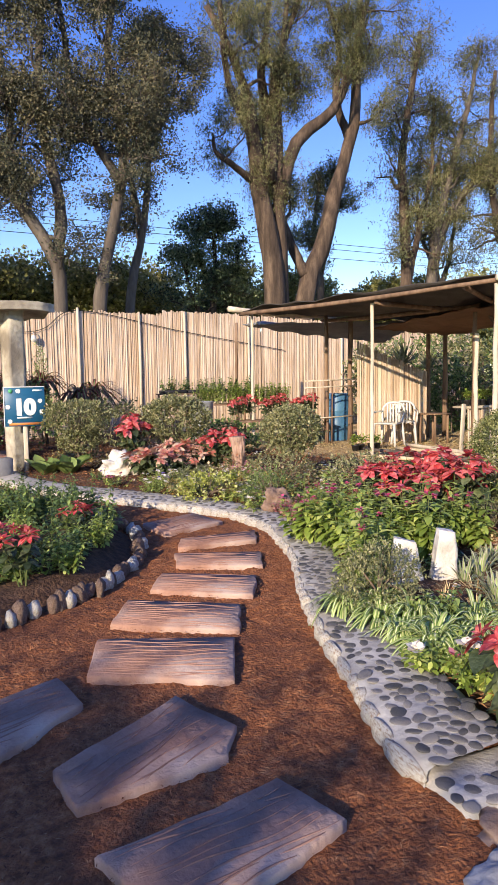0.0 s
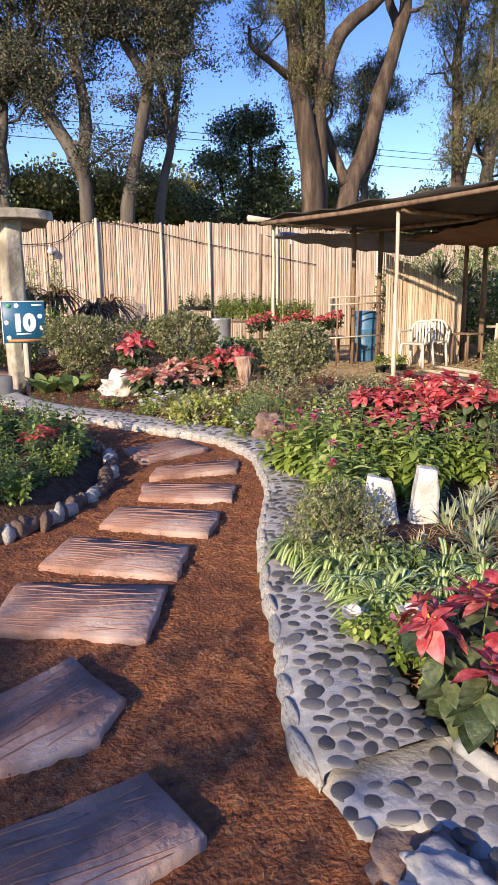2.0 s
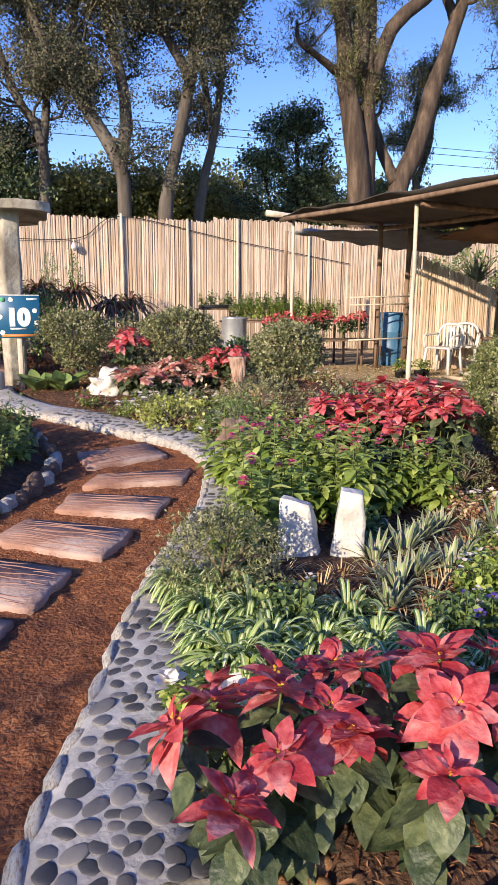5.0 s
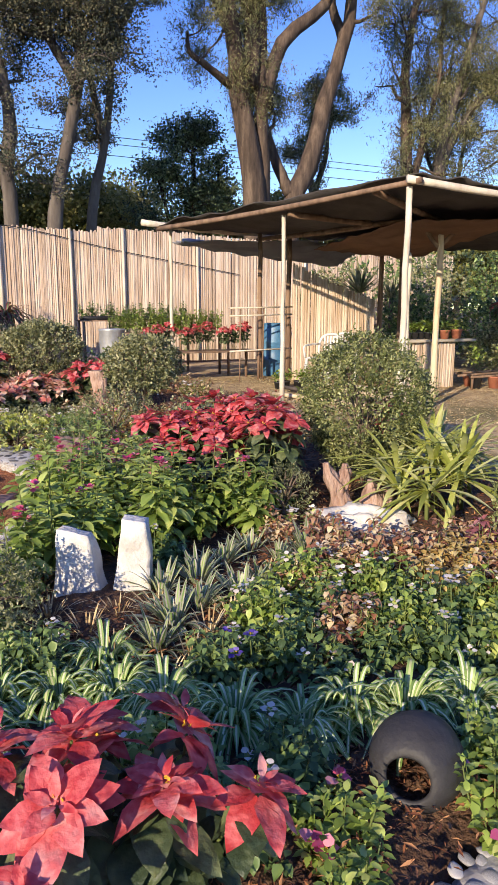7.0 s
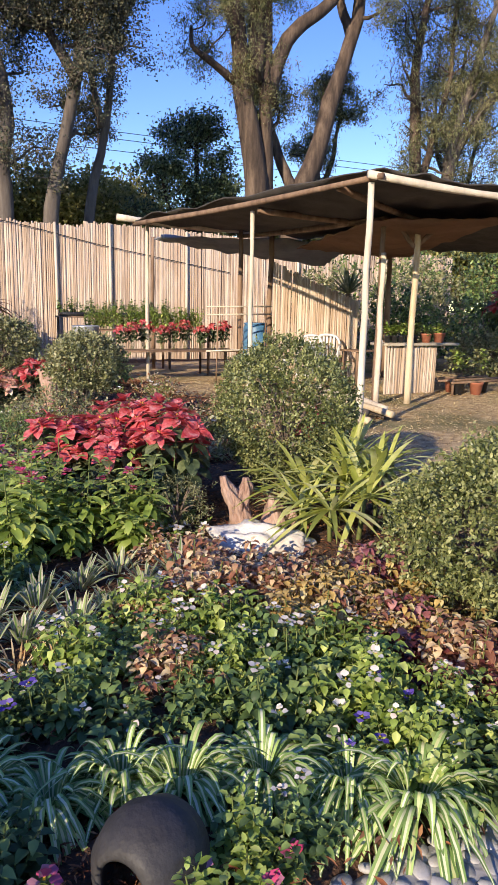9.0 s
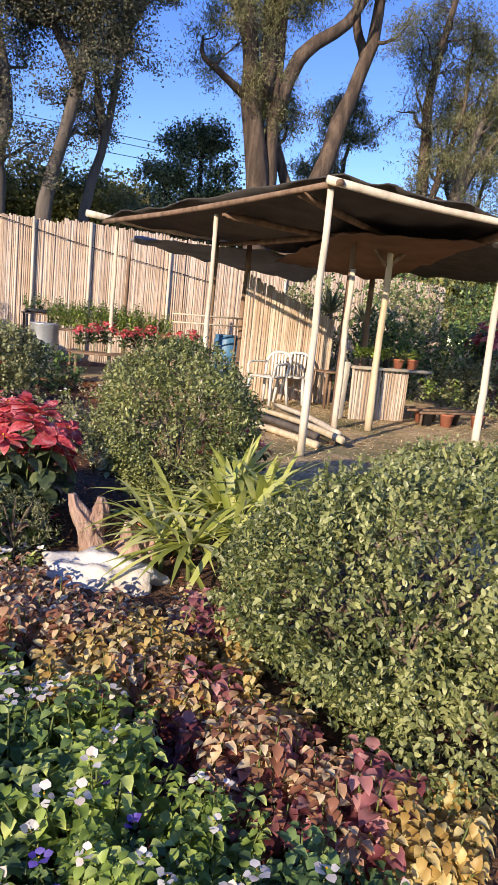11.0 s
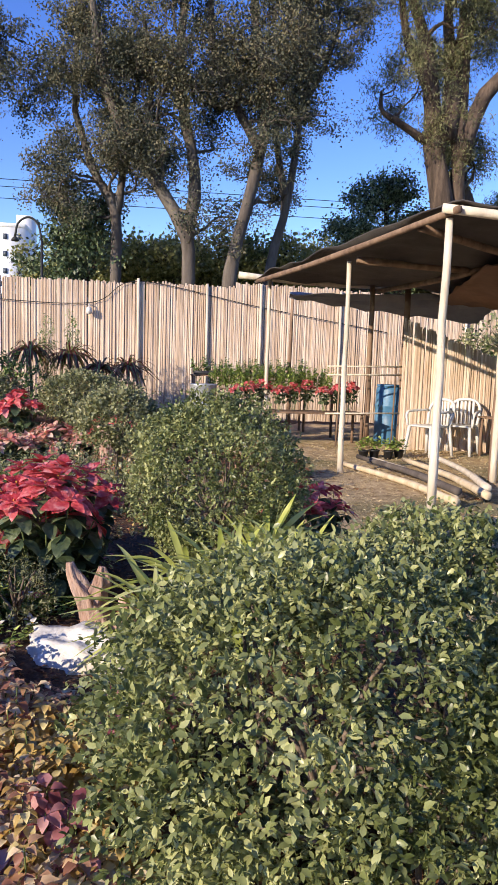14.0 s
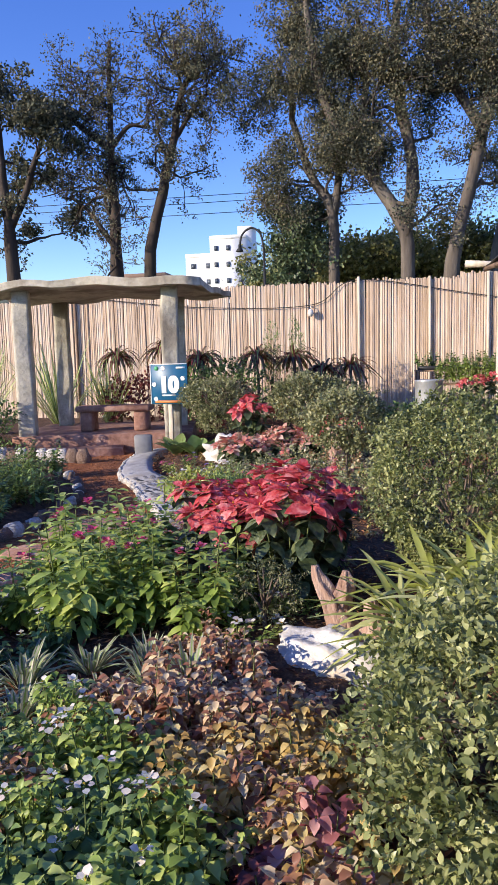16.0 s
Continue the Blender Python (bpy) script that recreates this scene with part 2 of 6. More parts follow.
P_VIOLET = leaf_material("violet_petal", (0.09, 0.05, 0.34), (0.16, 0.1, 0.48), (0.3, 0.22, 0.6))
P_YELLOW = leaf_material("yellow_centre", (0.6, 0.36, 0.03), (0.72, 0.5, 0.06))

# ---- mesh tools ----
RNG = np.random.default_rng(7)


def unit(a):
    return a / np.maximum(np.linalg.norm(a, axis=-1, keepdims=True), 1e-9)


def make_mesh(name, groups, smooth=False):
    """groups: (verts N x 3, faces M x k, material). One mesh."""
    me = bpy.data.meshes.new(name)
    vs, loops, starts, mats, totals, off, lo = [], [], [], [], [], 0, 0
    slots = []
    for v, f, m in groups:
        v, f = np.asarray(v, dtype=np.float32), np.asarray(f, dtype=np.int32)
        if len(f) == 0:
            continue
        if m not in slots:
            slots.append(m)
        vs.append(v)
        loops.append((f + off).ravel())
        k = f.shape[1]
        starts.append(lo + k * np.arange(len(f)))
        totals.append(np.full(len(f), k))
        mats.append(np.full(len(f), slots.index(m)))
        off += len(v)
        lo += f.size
    vs, loops, starts, mats = (np.concatenate(a) for a in (vs, loops, starts, mats))
    me.vertices.add(len(vs))
    me.vertices.foreach_set("co", vs.ravel())
    me.loops.add(len(loops))
    me.loops.foreach_set("vertex_index", loops.astype(np.int32))
    me.polygons.add(len(starts))
    me.polygons.foreach_set("loop_start", starts.astype(np.int32))
    me.polygons.foreach_set("loop_total", np.concatenate(totals).astype(np.int32))
    for m in slots:
        me.materials.append(m)
    me.polygons.foreach_set("material_index", mats.astype(np.int32))
    if smooth:
        me.polygons.foreach_set("use_smooth", np.ones(len(starts), dtype=bool))
    me.update(calc_edges=True)
    me.validate()
    return me


def mesh_part(name, groups, parent=None, label="", smooth=False):
    ob = new(name, make_mesh(name, groups, smooth))
    if parent:
        ob.parent = parent
    return tagged(ob, label)


def thing(name, x, y, z, label, category, group="", kind="", rz=0, scale=1.0):
    ob = new(name)
    ob.empty_display_size = 0.1
    ob.matrix_basis = pose(x, y, z, 0, 0, rz) @ Matrix.Scale(scale, 4)
    return tagged(ob, label, category, group, kind)


def box(sx, sy, sz, x=0, y=0, z=0, bevel=0.0, m=None, rz=0.0):
    """A box standing on z, with cut edges; as a group for make_mesh."""
    bm = bmesh.new()
    bmesh.ops.create_cube(bm, size=1, matrix=Matrix.Translation((x, y, z + sz / 2)) @ Matrix.Rotation(rz, 4, "Z") @ Matrix.Diagonal((sx, sy, sz, 1)))
    if bevel:
        bmesh.ops.bevel(bm, geom=bm.edges[:], offset=bevel, segments=1, affect="EDGES")
    return from_bm(bm, m)


def from_bm(bm, m):
    bmesh.ops.triangulate(bm, faces=bm.faces[:])
    bm.verts.index_update()
    v = np.array([a.co[:] for a in bm.verts])
    f = np.array([[a.index for a in b.verts] for b in bm.faces])
    bm.free()
    return (v, f, m)


def tube(points, radii, m, sides=8, wobble=0.0, caps=True):
    """A tapered round bar through the points."""
    p = np.array(points, dtype=float)
    r = np.broadcast_to(np.asarray(radii, dtype=float), (len(p),)) if np.ndim(radii) == 0 else np.interp(np.linspace(0, 1, len(p)), np.linspace(0, 1, len(radii)), radii)
    d = unit(np.gradient(p, axis=0))
    ref = np.array([0.0, 0, 1]) if abs(d[:, 2]).mean() < 0.8 else np.array([1.0, 0, 0])
    a = unit(np.cross(d, ref))
    b = np.cross(d, a)
    ang = np.linspace(0, 2 * np.pi, sides, endpoint=False)
    rr = r[:, None] * (1 + wobble * RNG.standard_normal((len(p), sides)))
    v = p[:, None] + rr[..., None] * (np.cos(ang)[None, :, None] * a[:, None] + np.sin(ang)[None, :, None] * b[:, None])
    n = len(p)
    i, j = np.meshgrid(np.arange(n - 1), np.arange(sides), indexing="ij")
    q = np.stack([i * sides + j, i * sides + (j + 1) % sides, (i + 1) * sides + (j + 1) % sides, (i + 1) * sides + j], -1).reshape(-1, 4)
    v = v.reshape(-1, 3)
    tri = np.concatenate([q[:, [0, 1, 2]], q[:, [0, 2, 3]]])
    if caps:
        v = np.concatenate([v, p[:1], p[-1:]])
        j = np.arange(sides)
        tri = np.concatenate([tri, np.stack([np.full(sides, n * sides), (j + 1) % sides, j], -1),
                              np.stack([np.full(sides, n * sides + 1), (n - 1) * sides + j, (n - 1) * sides + (j + 1) % sides], -1)])
    return (v, tri, m)


def lathe(profile, m, sides=24, x=0, y=0, z=0):
    """A turned shape from (radius, height) pairs."""
    pr = np.array(profile, dtype=float)
    ang = np.linspace(0, 2 * np.pi, sides, endpoint=False)
    v = np.stack([np.outer(pr[:, 0], np.cos(ang)) + x, np.outer(pr[:, 0], np.sin(ang)) + y, np.repeat(pr[:, 1:2], sides, 1) + z], -1).reshape(-1, 3)
    i, j = np.meshgrid(np.arange(len(pr) - 1), np.arange(sides), indexing="ij")
    q = np.stack([i * sides + j, i * sides + (j + 1) % sides, (i + 1) * sides + (j + 1) % sides, (i + 1) * sides + j], -1).reshape(-1, 4)
    return (v, q, m)


def smooth_line(points, n):
    """n points on a smooth curve through the given ones."""
    p = np.array(points, dtype=float)
    t = np.linspace(0, len(p) - 1, n)
    i = np.clip(t.astype(int), 0, len(p) - 2)
    u = (t - i)[:, None]
    pp = np.concatenate([[2 * p[0] - p[1]], p, [2 * p[-1] - p[-2]]])
    a, b, c, d = pp[i], pp[i + 1], pp[i + 2], pp[i + 3]
    return 0.5 * (2 * b + (c - a) * u + (2 * a - 5 * b + 4 * c - d) * u ** 2 + (3 * b - a - 3 * c + d) * u ** 3)


OVAL = (np.array([[0, 0, 0], [0.27, 0.3, 0.05], [0, 0.33, 0], [-0.27, 0.3, 0.05], [0.24, 0.66, 0.03], [0, 0.68, -0.02], [-0.24, 0.66, 0.03], [0, 1, -0.1]]),
        np.array([[0, 1, 2], [0, 2, 3], [1, 4, 5], [1, 5, 2], [2, 5, 6], [2, 6, 3], [4, 7, 5], [5, 7, 6]]))
def blade_template(segs=5, half=0.25, fold=0.1, bend=0.22):
    """A pointed oval leaf, folded along its rib and bent towards its tip."""
    t = np.linspace(0, 1, segs + 1)
    w = half * np.sin(np.pi * t ** 0.8) ** 0.85 + 0.012 * (1 - t)
    v = []
    for a, b in zip(t, w):
        z = -bend * a ** 2
        v += [[-b, a, z + fold * b * 2], [0, a, z], [b, a, z + fold * b * 2 - 0.03 * math.sin(9 * a)]]
    f = []
    for i in range(segs):
        for c in (0, 1):
            k = 3 * i + c
            f += [[k, k + 1, k + 4], [k, k + 4, k + 3]]
    return np.array(v), np.array(f)


BRACT = blade_template()
FRILL = blade_template(3, 0.33, 0.3, 0.4)
DIAMOND = (np.array([[0, 0, 0], [0.27, 0.5, 0.07], [0, 1, -0.04], [-0.27, 0.5, 0.07]]), np.array([[0, 1, 2], [0, 2, 3]]))
NEEDLE = (np.array([[-0.045, 0, 0], [0.045, 0, 0], [0.03, 0.6, -0.1], [-0.03, 0.6, -0.1], [0, 1, -0.35]]), np.array([[0, 1, 2], [0, 2, 3], [3, 2, 4]]))


def leaves(template, pos, along, up, size, m, width=1.0):
    """Many leaves: positions, the way each grows, the way it faces, its length."""
    tv, tf = template
    y = unit(np.asarray(along, dtype=float))
    x = unit(np.cross(y, up))
    z = np.cross(x, y)
    s = np.broadcast_to(np.asarray(size, dtype=float), (len(pos),))
    w = tv * np.array([width, 1, 1])
    v = pos[:, None] + s[:, None, None] * (w[None, :, :1] * x[:, None] + w[None, :, 1:2] * y[:, None] + w[None, :, 2:] * z[:, None])
    f = tf[None] + (np.arange(len(pos)) * len(tv))[:, None, None]
    return (v.reshape(-1, 3), f.reshape(-1, tf.shape[1]), m)


def rand_dirs(n, up=0.0):
    d = RNG.standard_normal((n, 3))
    d[:, 2] += up
    return unit(d)


def ribbon(base, heading, length, droop, rise, width, mats, segs=6):
    """Arching strap leaves, n at once. With two materials the middle third takes the second."""
    n = len(base)
    t = np.linspace(0, 1, segs + 1)
    h = np.stack([np.cos(heading), np.sin(heading), np.zeros(n)], -1)
    side = np.stack([-np.sin(heading), np.cos(heading), np.zeros(n)], -1)
    run = length[:, None] * (t * np.cos(rise)[:, None])
    z = length[:, None] * (t * np.sin(rise)[:, None] - droop[:, None] * t ** 2)
    c = base[:, None] + run[..., None] * h[:, None] + np.stack([0 * z, 0 * z, z], -1)
    w = width[:, None] * np.clip(np.sin(np.pi * (0.12 + 0.88 * t)) * 1.1, 0.03, 1)
    cols = (-0.5, -0.17, 0.17, 0.5) if len(mats) > 1 else (-0.5, 0.0, 0.5)
    lift = [0.12 * abs(q) * 2 for q in cols]
    v = np.stack([c + (w * q)[..., None] * side[:, None] + np.stack([0 * w, 0 * w, w * k], -1) for q, k in zip(cols, lift)], 2)
    k = len(cols)
    base_i = (np.arange(n) * (segs + 1) * k)[:, None, None]
    i, out = np.arange(segs), []
    for c0 in range(k - 1):
        q = np.stack([i * k + c0, i * k + c0 + 1, (i + 1) * k + c0 + 1, (i + 1) * k + c0], -1)
        out.append((base_i + q[None]).reshape(-1, 4))
    v = v.reshape(-1, 3)
    if len(mats) == 1:
        return [(v, np.concatenate(out), mats[0])]
    return [(v, np.concatenate([out[0], out[2]]), mats[0]), (v, out[1], mats[1])]


def lump(rx, ry, rz, m, rough=0.12, freq=2.0, seed=0.0, sub=3, flat=False):
    """A rounded, uneven stone."""
    bm = bmesh.new()
    bmesh.ops.create_icosphere(bm, subdivisions=sub, radius=1)
    for v in bm.verts:
        k = 1 + rough * noise.noise(v.co * freq + Vector((seed, seed * 1.7, 0))) * 2 + rough * 0.5 * noise.noise(v.co * freq * 3 + Vector((seed, 0, 5)))
        v.co = Vector((v.co.x * rx, v.co.y * ry, v.co.z * rz)) * k
    return from_bm(bm, m)


def inside(poly, x, y):
    """Which of the points lie inside the polygon."""
    p = np.array(poly)
    r = np.zeros(np.shape(x), bool)
    for (x1, y1), (x2, y2) in zip(p, np.roll(p, -1, 0)):
        with np.errstate(divide="ignore", invalid="ignore"):
            r ^= ((y1 > y) != (y2 > y)) & (x < (x2 - x1) * (y - y1) / (y2 - y1) + x1)
    return r


def sheet(name, poly, height, m, step=0.06, rough=0.015, label="", edge_fall=0.12):
    """An uneven piece of ground over a polygon, highest in the middle and sinking to the ground at its rim."""
    p = np.array(poly)
    bm = bmesh.new()
    xs, ys = np.arange(p[:, 0].min(), p[:, 0].max() + step, step), np.arange(p[:, 1].min(), p[:, 1].max() + step, step)
    gx, gy = np.meshgrid(xs, ys, indexing="ij")
    ins = inside(p, gx, gy)
    dist = np.full(gx.shape, 9.0)
    for a, b in zip(p, np.roll(p, -1, 0)):
        ab = b - a
        u = np.clip(((gx - a[0]) * ab[0] + (gy - a[1]) * ab[1]) / max(ab @ ab, 1e-9), 0, 1)
        dist = np.minimum(dist, np.hypot(gx - a[0] - u * ab[0], gy - a[1] - u * ab[1]))
    nz = np.array([[noise.noise((x * 2.2, y * 2.2, 1)) + 0.6 * noise.noise((x * 9, y * 9, 4)) for y in ys] for x in xs])
    gz = np.where(ins, height * np.clip(dist / edge_fall, 0, 1) + rough * nz * np.clip(dist / 0.05, 0, 1) + 0.004, -0.03)
    idx = np.arange(gx.size).reshape(gx.shape)
    q = np.stack([idx[:-1, :-1], idx[1:, :-1], idx[1:, 1:], idx[:-1, 1:]], -1).reshape(-1, 4)
    keep = ins.ravel()[q].any(1)
    bm.free()
    v = np.stack([gx, gy, gz], -1).reshape(-1, 3)
    used = np.unique(q[keep])
    re = np.zeros(len(v), int)
    re[used] = np.arange(len(used))
    ob = mesh_part(name, [(v[used], re[q[keep]], m)], smooth=True)
    return tagged(ob, label, kind="structure")


def merge(groups):
    """Groups of one material made into one."""
    out = []
    for m in dict.fromkeys(g[2] for g in groups):
        vs, fs, off = [], [], 0
        for v, f, mm in groups:
            if mm is m and len(f):
                vs.append(v)
                fs.append(f)
                off += 0
        k = {f.shape[1] for f in fs}
        for size in k:
            vv, ff, o = [], [], 0
            for v, f in zip(vs, fs):
                if f.shape[1] == size:
                    vv.append(v)
                    ff.append(f + o)
                    o += len(v)
            out.append((np.concatenate(vv), np.concatenate(ff), m))
    return out

# ---- ground, path and beds ----
def build_ground():
    ax = np.concatenate([np.arange(-4, -2, 0.1), np.arange(-2, 2.2, 0.022), np.arange(2.2, 12.01, 0.1)])
    ay = np.concatenate([np.arange(-2, 1.6, 0.1), np.arange(1.6, 8, 0.022), np.arange(8, 14.01, 0.08)])
    nx, ny = np.meshgrid(ax, ay, indexing="ij")
    nz = np.array([[0.012 * noise.noise((x * 3, y * 3, 0)) + 0.012 * noise.noise((x * 8, y * 8, 2)) + 0.016 * abs(noise.noise((x * 15, y * 15, 5))) + 0.008 * noise.noise((x * 34, y * 34, 7)) for y in ay] for x in ax])
    rim = np.minimum.reduce([nx + 4, nx.max() - nx, ny + 2, ny.max() - ny])
    nz = nz * np.clip(rim / 0.5, 0, 1)
    idx = np.arange(nx.size).reshape(nx.shape)
    q = np.stack([idx[:-1, :-1], idx[1:, :-1], idx[1:, 1:], idx[:-1, 1:]], -1).reshape(-1, 4)
    v = np.stack([nx, ny, nz], -1).reshape(-1, 3)
    a, b, c, d, far = -4, nx.max(), -2, ny.max(), 900
    o = np.array([[-far, -far, 0], [far, -far, 0], [far, far, 0], [-far, far, 0], [a, c, 0], [b, c, 0], [b, d, 0], [a, d, 0]])
    of = np.array([[0, 1, 5, 4], [1, 2, 6, 5], [2, 3, 7, 6], [3, 0, 4, 7]])
    ob = mesh_part("ground", [(v, q, SOIL), (o, of, FIELD)], smooth=True)
    tagged(ob, "red-brown mulched garden soil with fields beyond", kind="structure")


build_ground()

# the kerb line of the main bed, from far to near, then along its front
EDGE = [(0.4, 11.4), (0.47, 10.55), (0.78, 9.45), (1.14, 8.85), (1.46, 8.2), (1.77, 7.65), (1.95, 7.18), (1.98, 6.6), (1.86, 6.15), (1.62, 5.5),
        (1.3, 4.92), (1.06, 4.42), (0.86, 3.95), (0.74, 3.62), (0.6, 3.3), (0.51, 3.05), (0.5, 2.9)]
INNER = [(0.75, 11.5), (0.8, 10.7), (1.12, 9.65), (1.5, 9.0), (1.8, 8.4), (2.1, 7.85), (2.25, 7.25), (2.27, 6.55), (2.14, 6.0), (1.9, 5.35),
         (1.6, 4.78), (1.38, 4.3), (1.18, 3.9), (1.1, 3.6), (1.02, 3.3), (0.94, 3.05), (0.92, 2.85)]
FRONT = [(0.92, 2.82), (1.0, 2.55), (1.25, 2.42), (1.7, 2.5), (2.2, 2.62), (2.7, 2.68), (3.2, 2.74), (3.8, 2.7), (4.5, 2.75), (5.2, 3.3), (5.4, 4.3), (5.0, 5.2),
         (4.9, 6.2), (4.75, 7.0), (4.9, 8.2), (5.3, 9.2), (5.5, 10.5), (5.2, 12.0), (4.4, 14.0), (3.0, 15.2), (1.0, 15.4), (0.8, 13.2)]
sheet("flower_bed", INNER + FRONT, 0.09, BED, 0.07, 0.03, "dark earth of the main flower bed", 0.3)
sheet("flower_bed", [(-0.55, 5.2), (-0.15, 5.35), (0.15, 5.55), (0.38, 5.8), (0.68, 6.25), (0.9, 6.95), (0.85, 7.6), (0.75, 8.4), (0.2, 9.4), (-0.6, 10.2), (-2.2, 10.2), (-3.5, 8.5), (-3, 6)], 0.1, BED, 0.08, 0.03, "dark earth of the smaller flower bed", 0.2)
sheet("flower_bed", [(-8, 11.2), (-3.2, 11.4), (-1.9, 12.6), (-1.2, 13.7), (-0.6, 15.6), (5, 16.8), (9, 17.2), (9, 17.5), (-9, 17.5)], 0.08, BED, 0.15, 0.03, "dark earth along the reed fence", 0.3)
sheet("dry_lawn", [(5.25, 4.2), (14, 2.5), (19, 9), (18, 16), (11, 17.3), (7, 17.3), (5.3, 15), (5.45, 12), (5.6, 10.4), (5.3, 8.9), (4.95, 8.0), (4.85, 7), (5.0, 6.2), (5.1, 5.2)], 0.02, DRY, 0.1, 0.02, "trodden dry grass round the shelter", 0.3)


def tread_slab(corners, thick=0.048, seed=0):
    """A flat concrete stepping slab with a wood-grain print, on the soil."""
    c = np.array(corners)
    mid = c.mean(0)
    bm = bmesh.new()
    ring = []
    n = len(c)
    for i in range(n):
        a, b = c[i], c[(i + 1) % n]
        for u in np.linspace(0, 1, 8, endpoint=False):
            p = a + (b - a) * u
            k = 0.018 * noise.noise((p[0] * 7 + seed, p[1] * 7, 3))
            ring.append(p + (p - mid) / np.linalg.norm(p - mid) * k)
    lower = [bm.verts.new((p[0] - mid[0], p[1] - mid[1], 0)) for p in np.array(ring)]
    upper = [bm.verts.new((p[0] - mid[0], p[1] - mid[1], thick - 0.008)) for p in np.array(ring)]
    rim = [bm.verts.new(((p[0] - mid[0]) * 0.975, (p[1] - mid[1]) * 0.975, thick)) for p in np.array(ring)]
    m = len(ring)
    for i in range(m):
        j = (i + 1) % m
        bm.faces.new((lower[i], lower[j], upper[j], upper[i]))
        bm.faces.new((upper[i], upper[j], rim[j], rim[i]))
    bm.faces.new(rim)
    top = from_bm(bm, SLAB)
    root = thing("stepping_slab", mid[0], mid[1], -0.012, "pinkish concrete stepping slab printed with wood grain, set in mulch", "paving slab", "slabs of the garden path")
    mesh_part("slab", [top], root)
    e = c[1] - c[0]
    e = e / np.linalg.norm(e)
    f = np.array([-e[1], e[0]])
    local = c - mid
    lo, hi = (local @ f).min(), (local @ f).max()
    grooves = []
    rnd = np.random.default_rng(int(seed * 10) + 3)
    for s in np.arange(lo + 0.025, hi - 0.02, 0.034):
        u = np.linspace((local @ e).min(), (local @ e).max(), 22)
        w = s + 0.012 * np.sin(u * 6 + rnd.uniform(0, 6)) + 0.008 * np.sin(u * 17 + rnd.uniform(0, 6))
        pts = u[:, None] * e + w[:, None] * f
        ok = inside(local * 0.95, pts[:, 0], pts[:, 1])
        run = []
        for p, good in zip(pts, list(ok)):
            if good and rnd.random() > 0.05:
                run.append((p[0], p[1], thick + 0.0005))
            else:
                if len(run) > 3:
                    grooves.append(tube(run, [0.0008, 0.0042, 0.0036, 0.0008], SLAB_GROOVE, 5))
                run = []
        if len(run) > 3:
            grooves.append(tube(run, [0.0008, 0.0042, 0.0036, 0.0008], SLAB_GROOVE, 5))
    if grooves:
        mesh_part("wood_grain_ridges", grooves, root)
    return root


SLABS = [[(-0.54, 3.07), (-0.16, 3.1), (0.1, 3.15), (0.17, 2.86), (-0.14, 2.75), (-0.45, 2.74)],
         [(-0.55, 3.57), (0.03, 3.87), (0.14, 3.53), (0.01, 3.35), (-0.53, 3.31)],
         [(-0.85, 4.14), (-0.35, 4.31), (-0.32, 4.01), (-0.72, 3.72)],
         [(-0.07, 4.67), (0.56, 4.34), (0.31, 3.88), (-0.24, 4.26)],
         [(0.27, 5.21), (0.83, 4.79), (0.62, 4.42), (0.05, 4.85)],
         [(0.66, 5.65), (1.2, 5.27), (0.97, 4.9), (0.46, 5.34)],
         [(0.95, 6.11), (1.54, 5.81), (1.35, 5.46), (0.83, 5.78)],
         [(1.18, 6.54), (1.86, 6.49), (1.71, 6.18), (1.04, 6.26)],
         [(1.12, 7.3), (1.72, 7.5), (1.8, 6.99), (1.14, 6.78)]]
for i, s in enumerate(SLABS):
    tread_slab(s, seed=i * 1.3)


def kerb_band():
    """White kerb stones along the path, and the mortared pebble bed behind them."""
    n = 120
    e, f = smooth_line(EDGE, n), smooth_line(INNER, n)
    rows = []
    prof = [(0.0, -0.03), (0.05, 0.055), (0.16, 0.075), (0.45, 0.085), (0.8, 0.1), (1.0, 0.085), (1.05, -0.03)]
    for u, z in prof:
        p = e + (f - e) * u
        jit = np.array([0.008 * noise.noise((a[0] * 6, a[1] * 6, u * 9)) for a in p])
        rows.append(np.column_stack([p, z + jit]))
    v = np.stack(rows, 1).reshape(-1, 3)
    k = len(prof)
    i, j = np.meshgrid(np.arange(n - 1), np.arange(k - 1), indexing="ij")
    q = np.stack([i * k + j, (i + 1) * k + j, (i + 1) * k + j + 1, i * k + j + 1], -1).reshape(-1, 4)
    root = mesh_part("pebble_edging", [(v, q, MORTAR)], smooth=True)
    tagged(root, "mortared pebble border of the flower bed with a whitewashed kerb", kind="structure")
    return root, e, f


def oval_stone(seed, m, sub=2):
    return make_mesh("pebble", [lump(1, 1, 1, m, 0.1, 1.4, seed, sub)], True)


edging, e_line, f_line = kerb_band()
kerb_meshes = [make_mesh("kerb_stone", [lump(1, 1, 1, KERB, 0.16, 1.8, s * 3.1 + 1, 2)], True) for s in range(4)]
pebble_meshes = [oval_stone(s * 2.3, PEBBLE) for s in range(4)]
pale_meshes = [oval_stone(s * 2.1 + 4, PALEPEBBLE) for s in range(3)]
ochre_meshes = [oval_stone(s * 2.9 + 9, OCHRE) for s in range(3)]
rnd = random.Random(4)


def lay(name, meshes, x, y, z, sx, sy, sz, parent, rz=None, tilt=0.0):
    ob = new(name, rnd.choice(meshes))
    ob.matrix_basis = Matrix.LocRotScale((x, y, z), Euler((rnd.uniform(-tilt, tilt), rnd.uniform(-tilt, tilt), rnd.uniform(0, 6.3) if rz is None else rz)), (sx, sy, sz))
    ob.parent = parent
    return ob


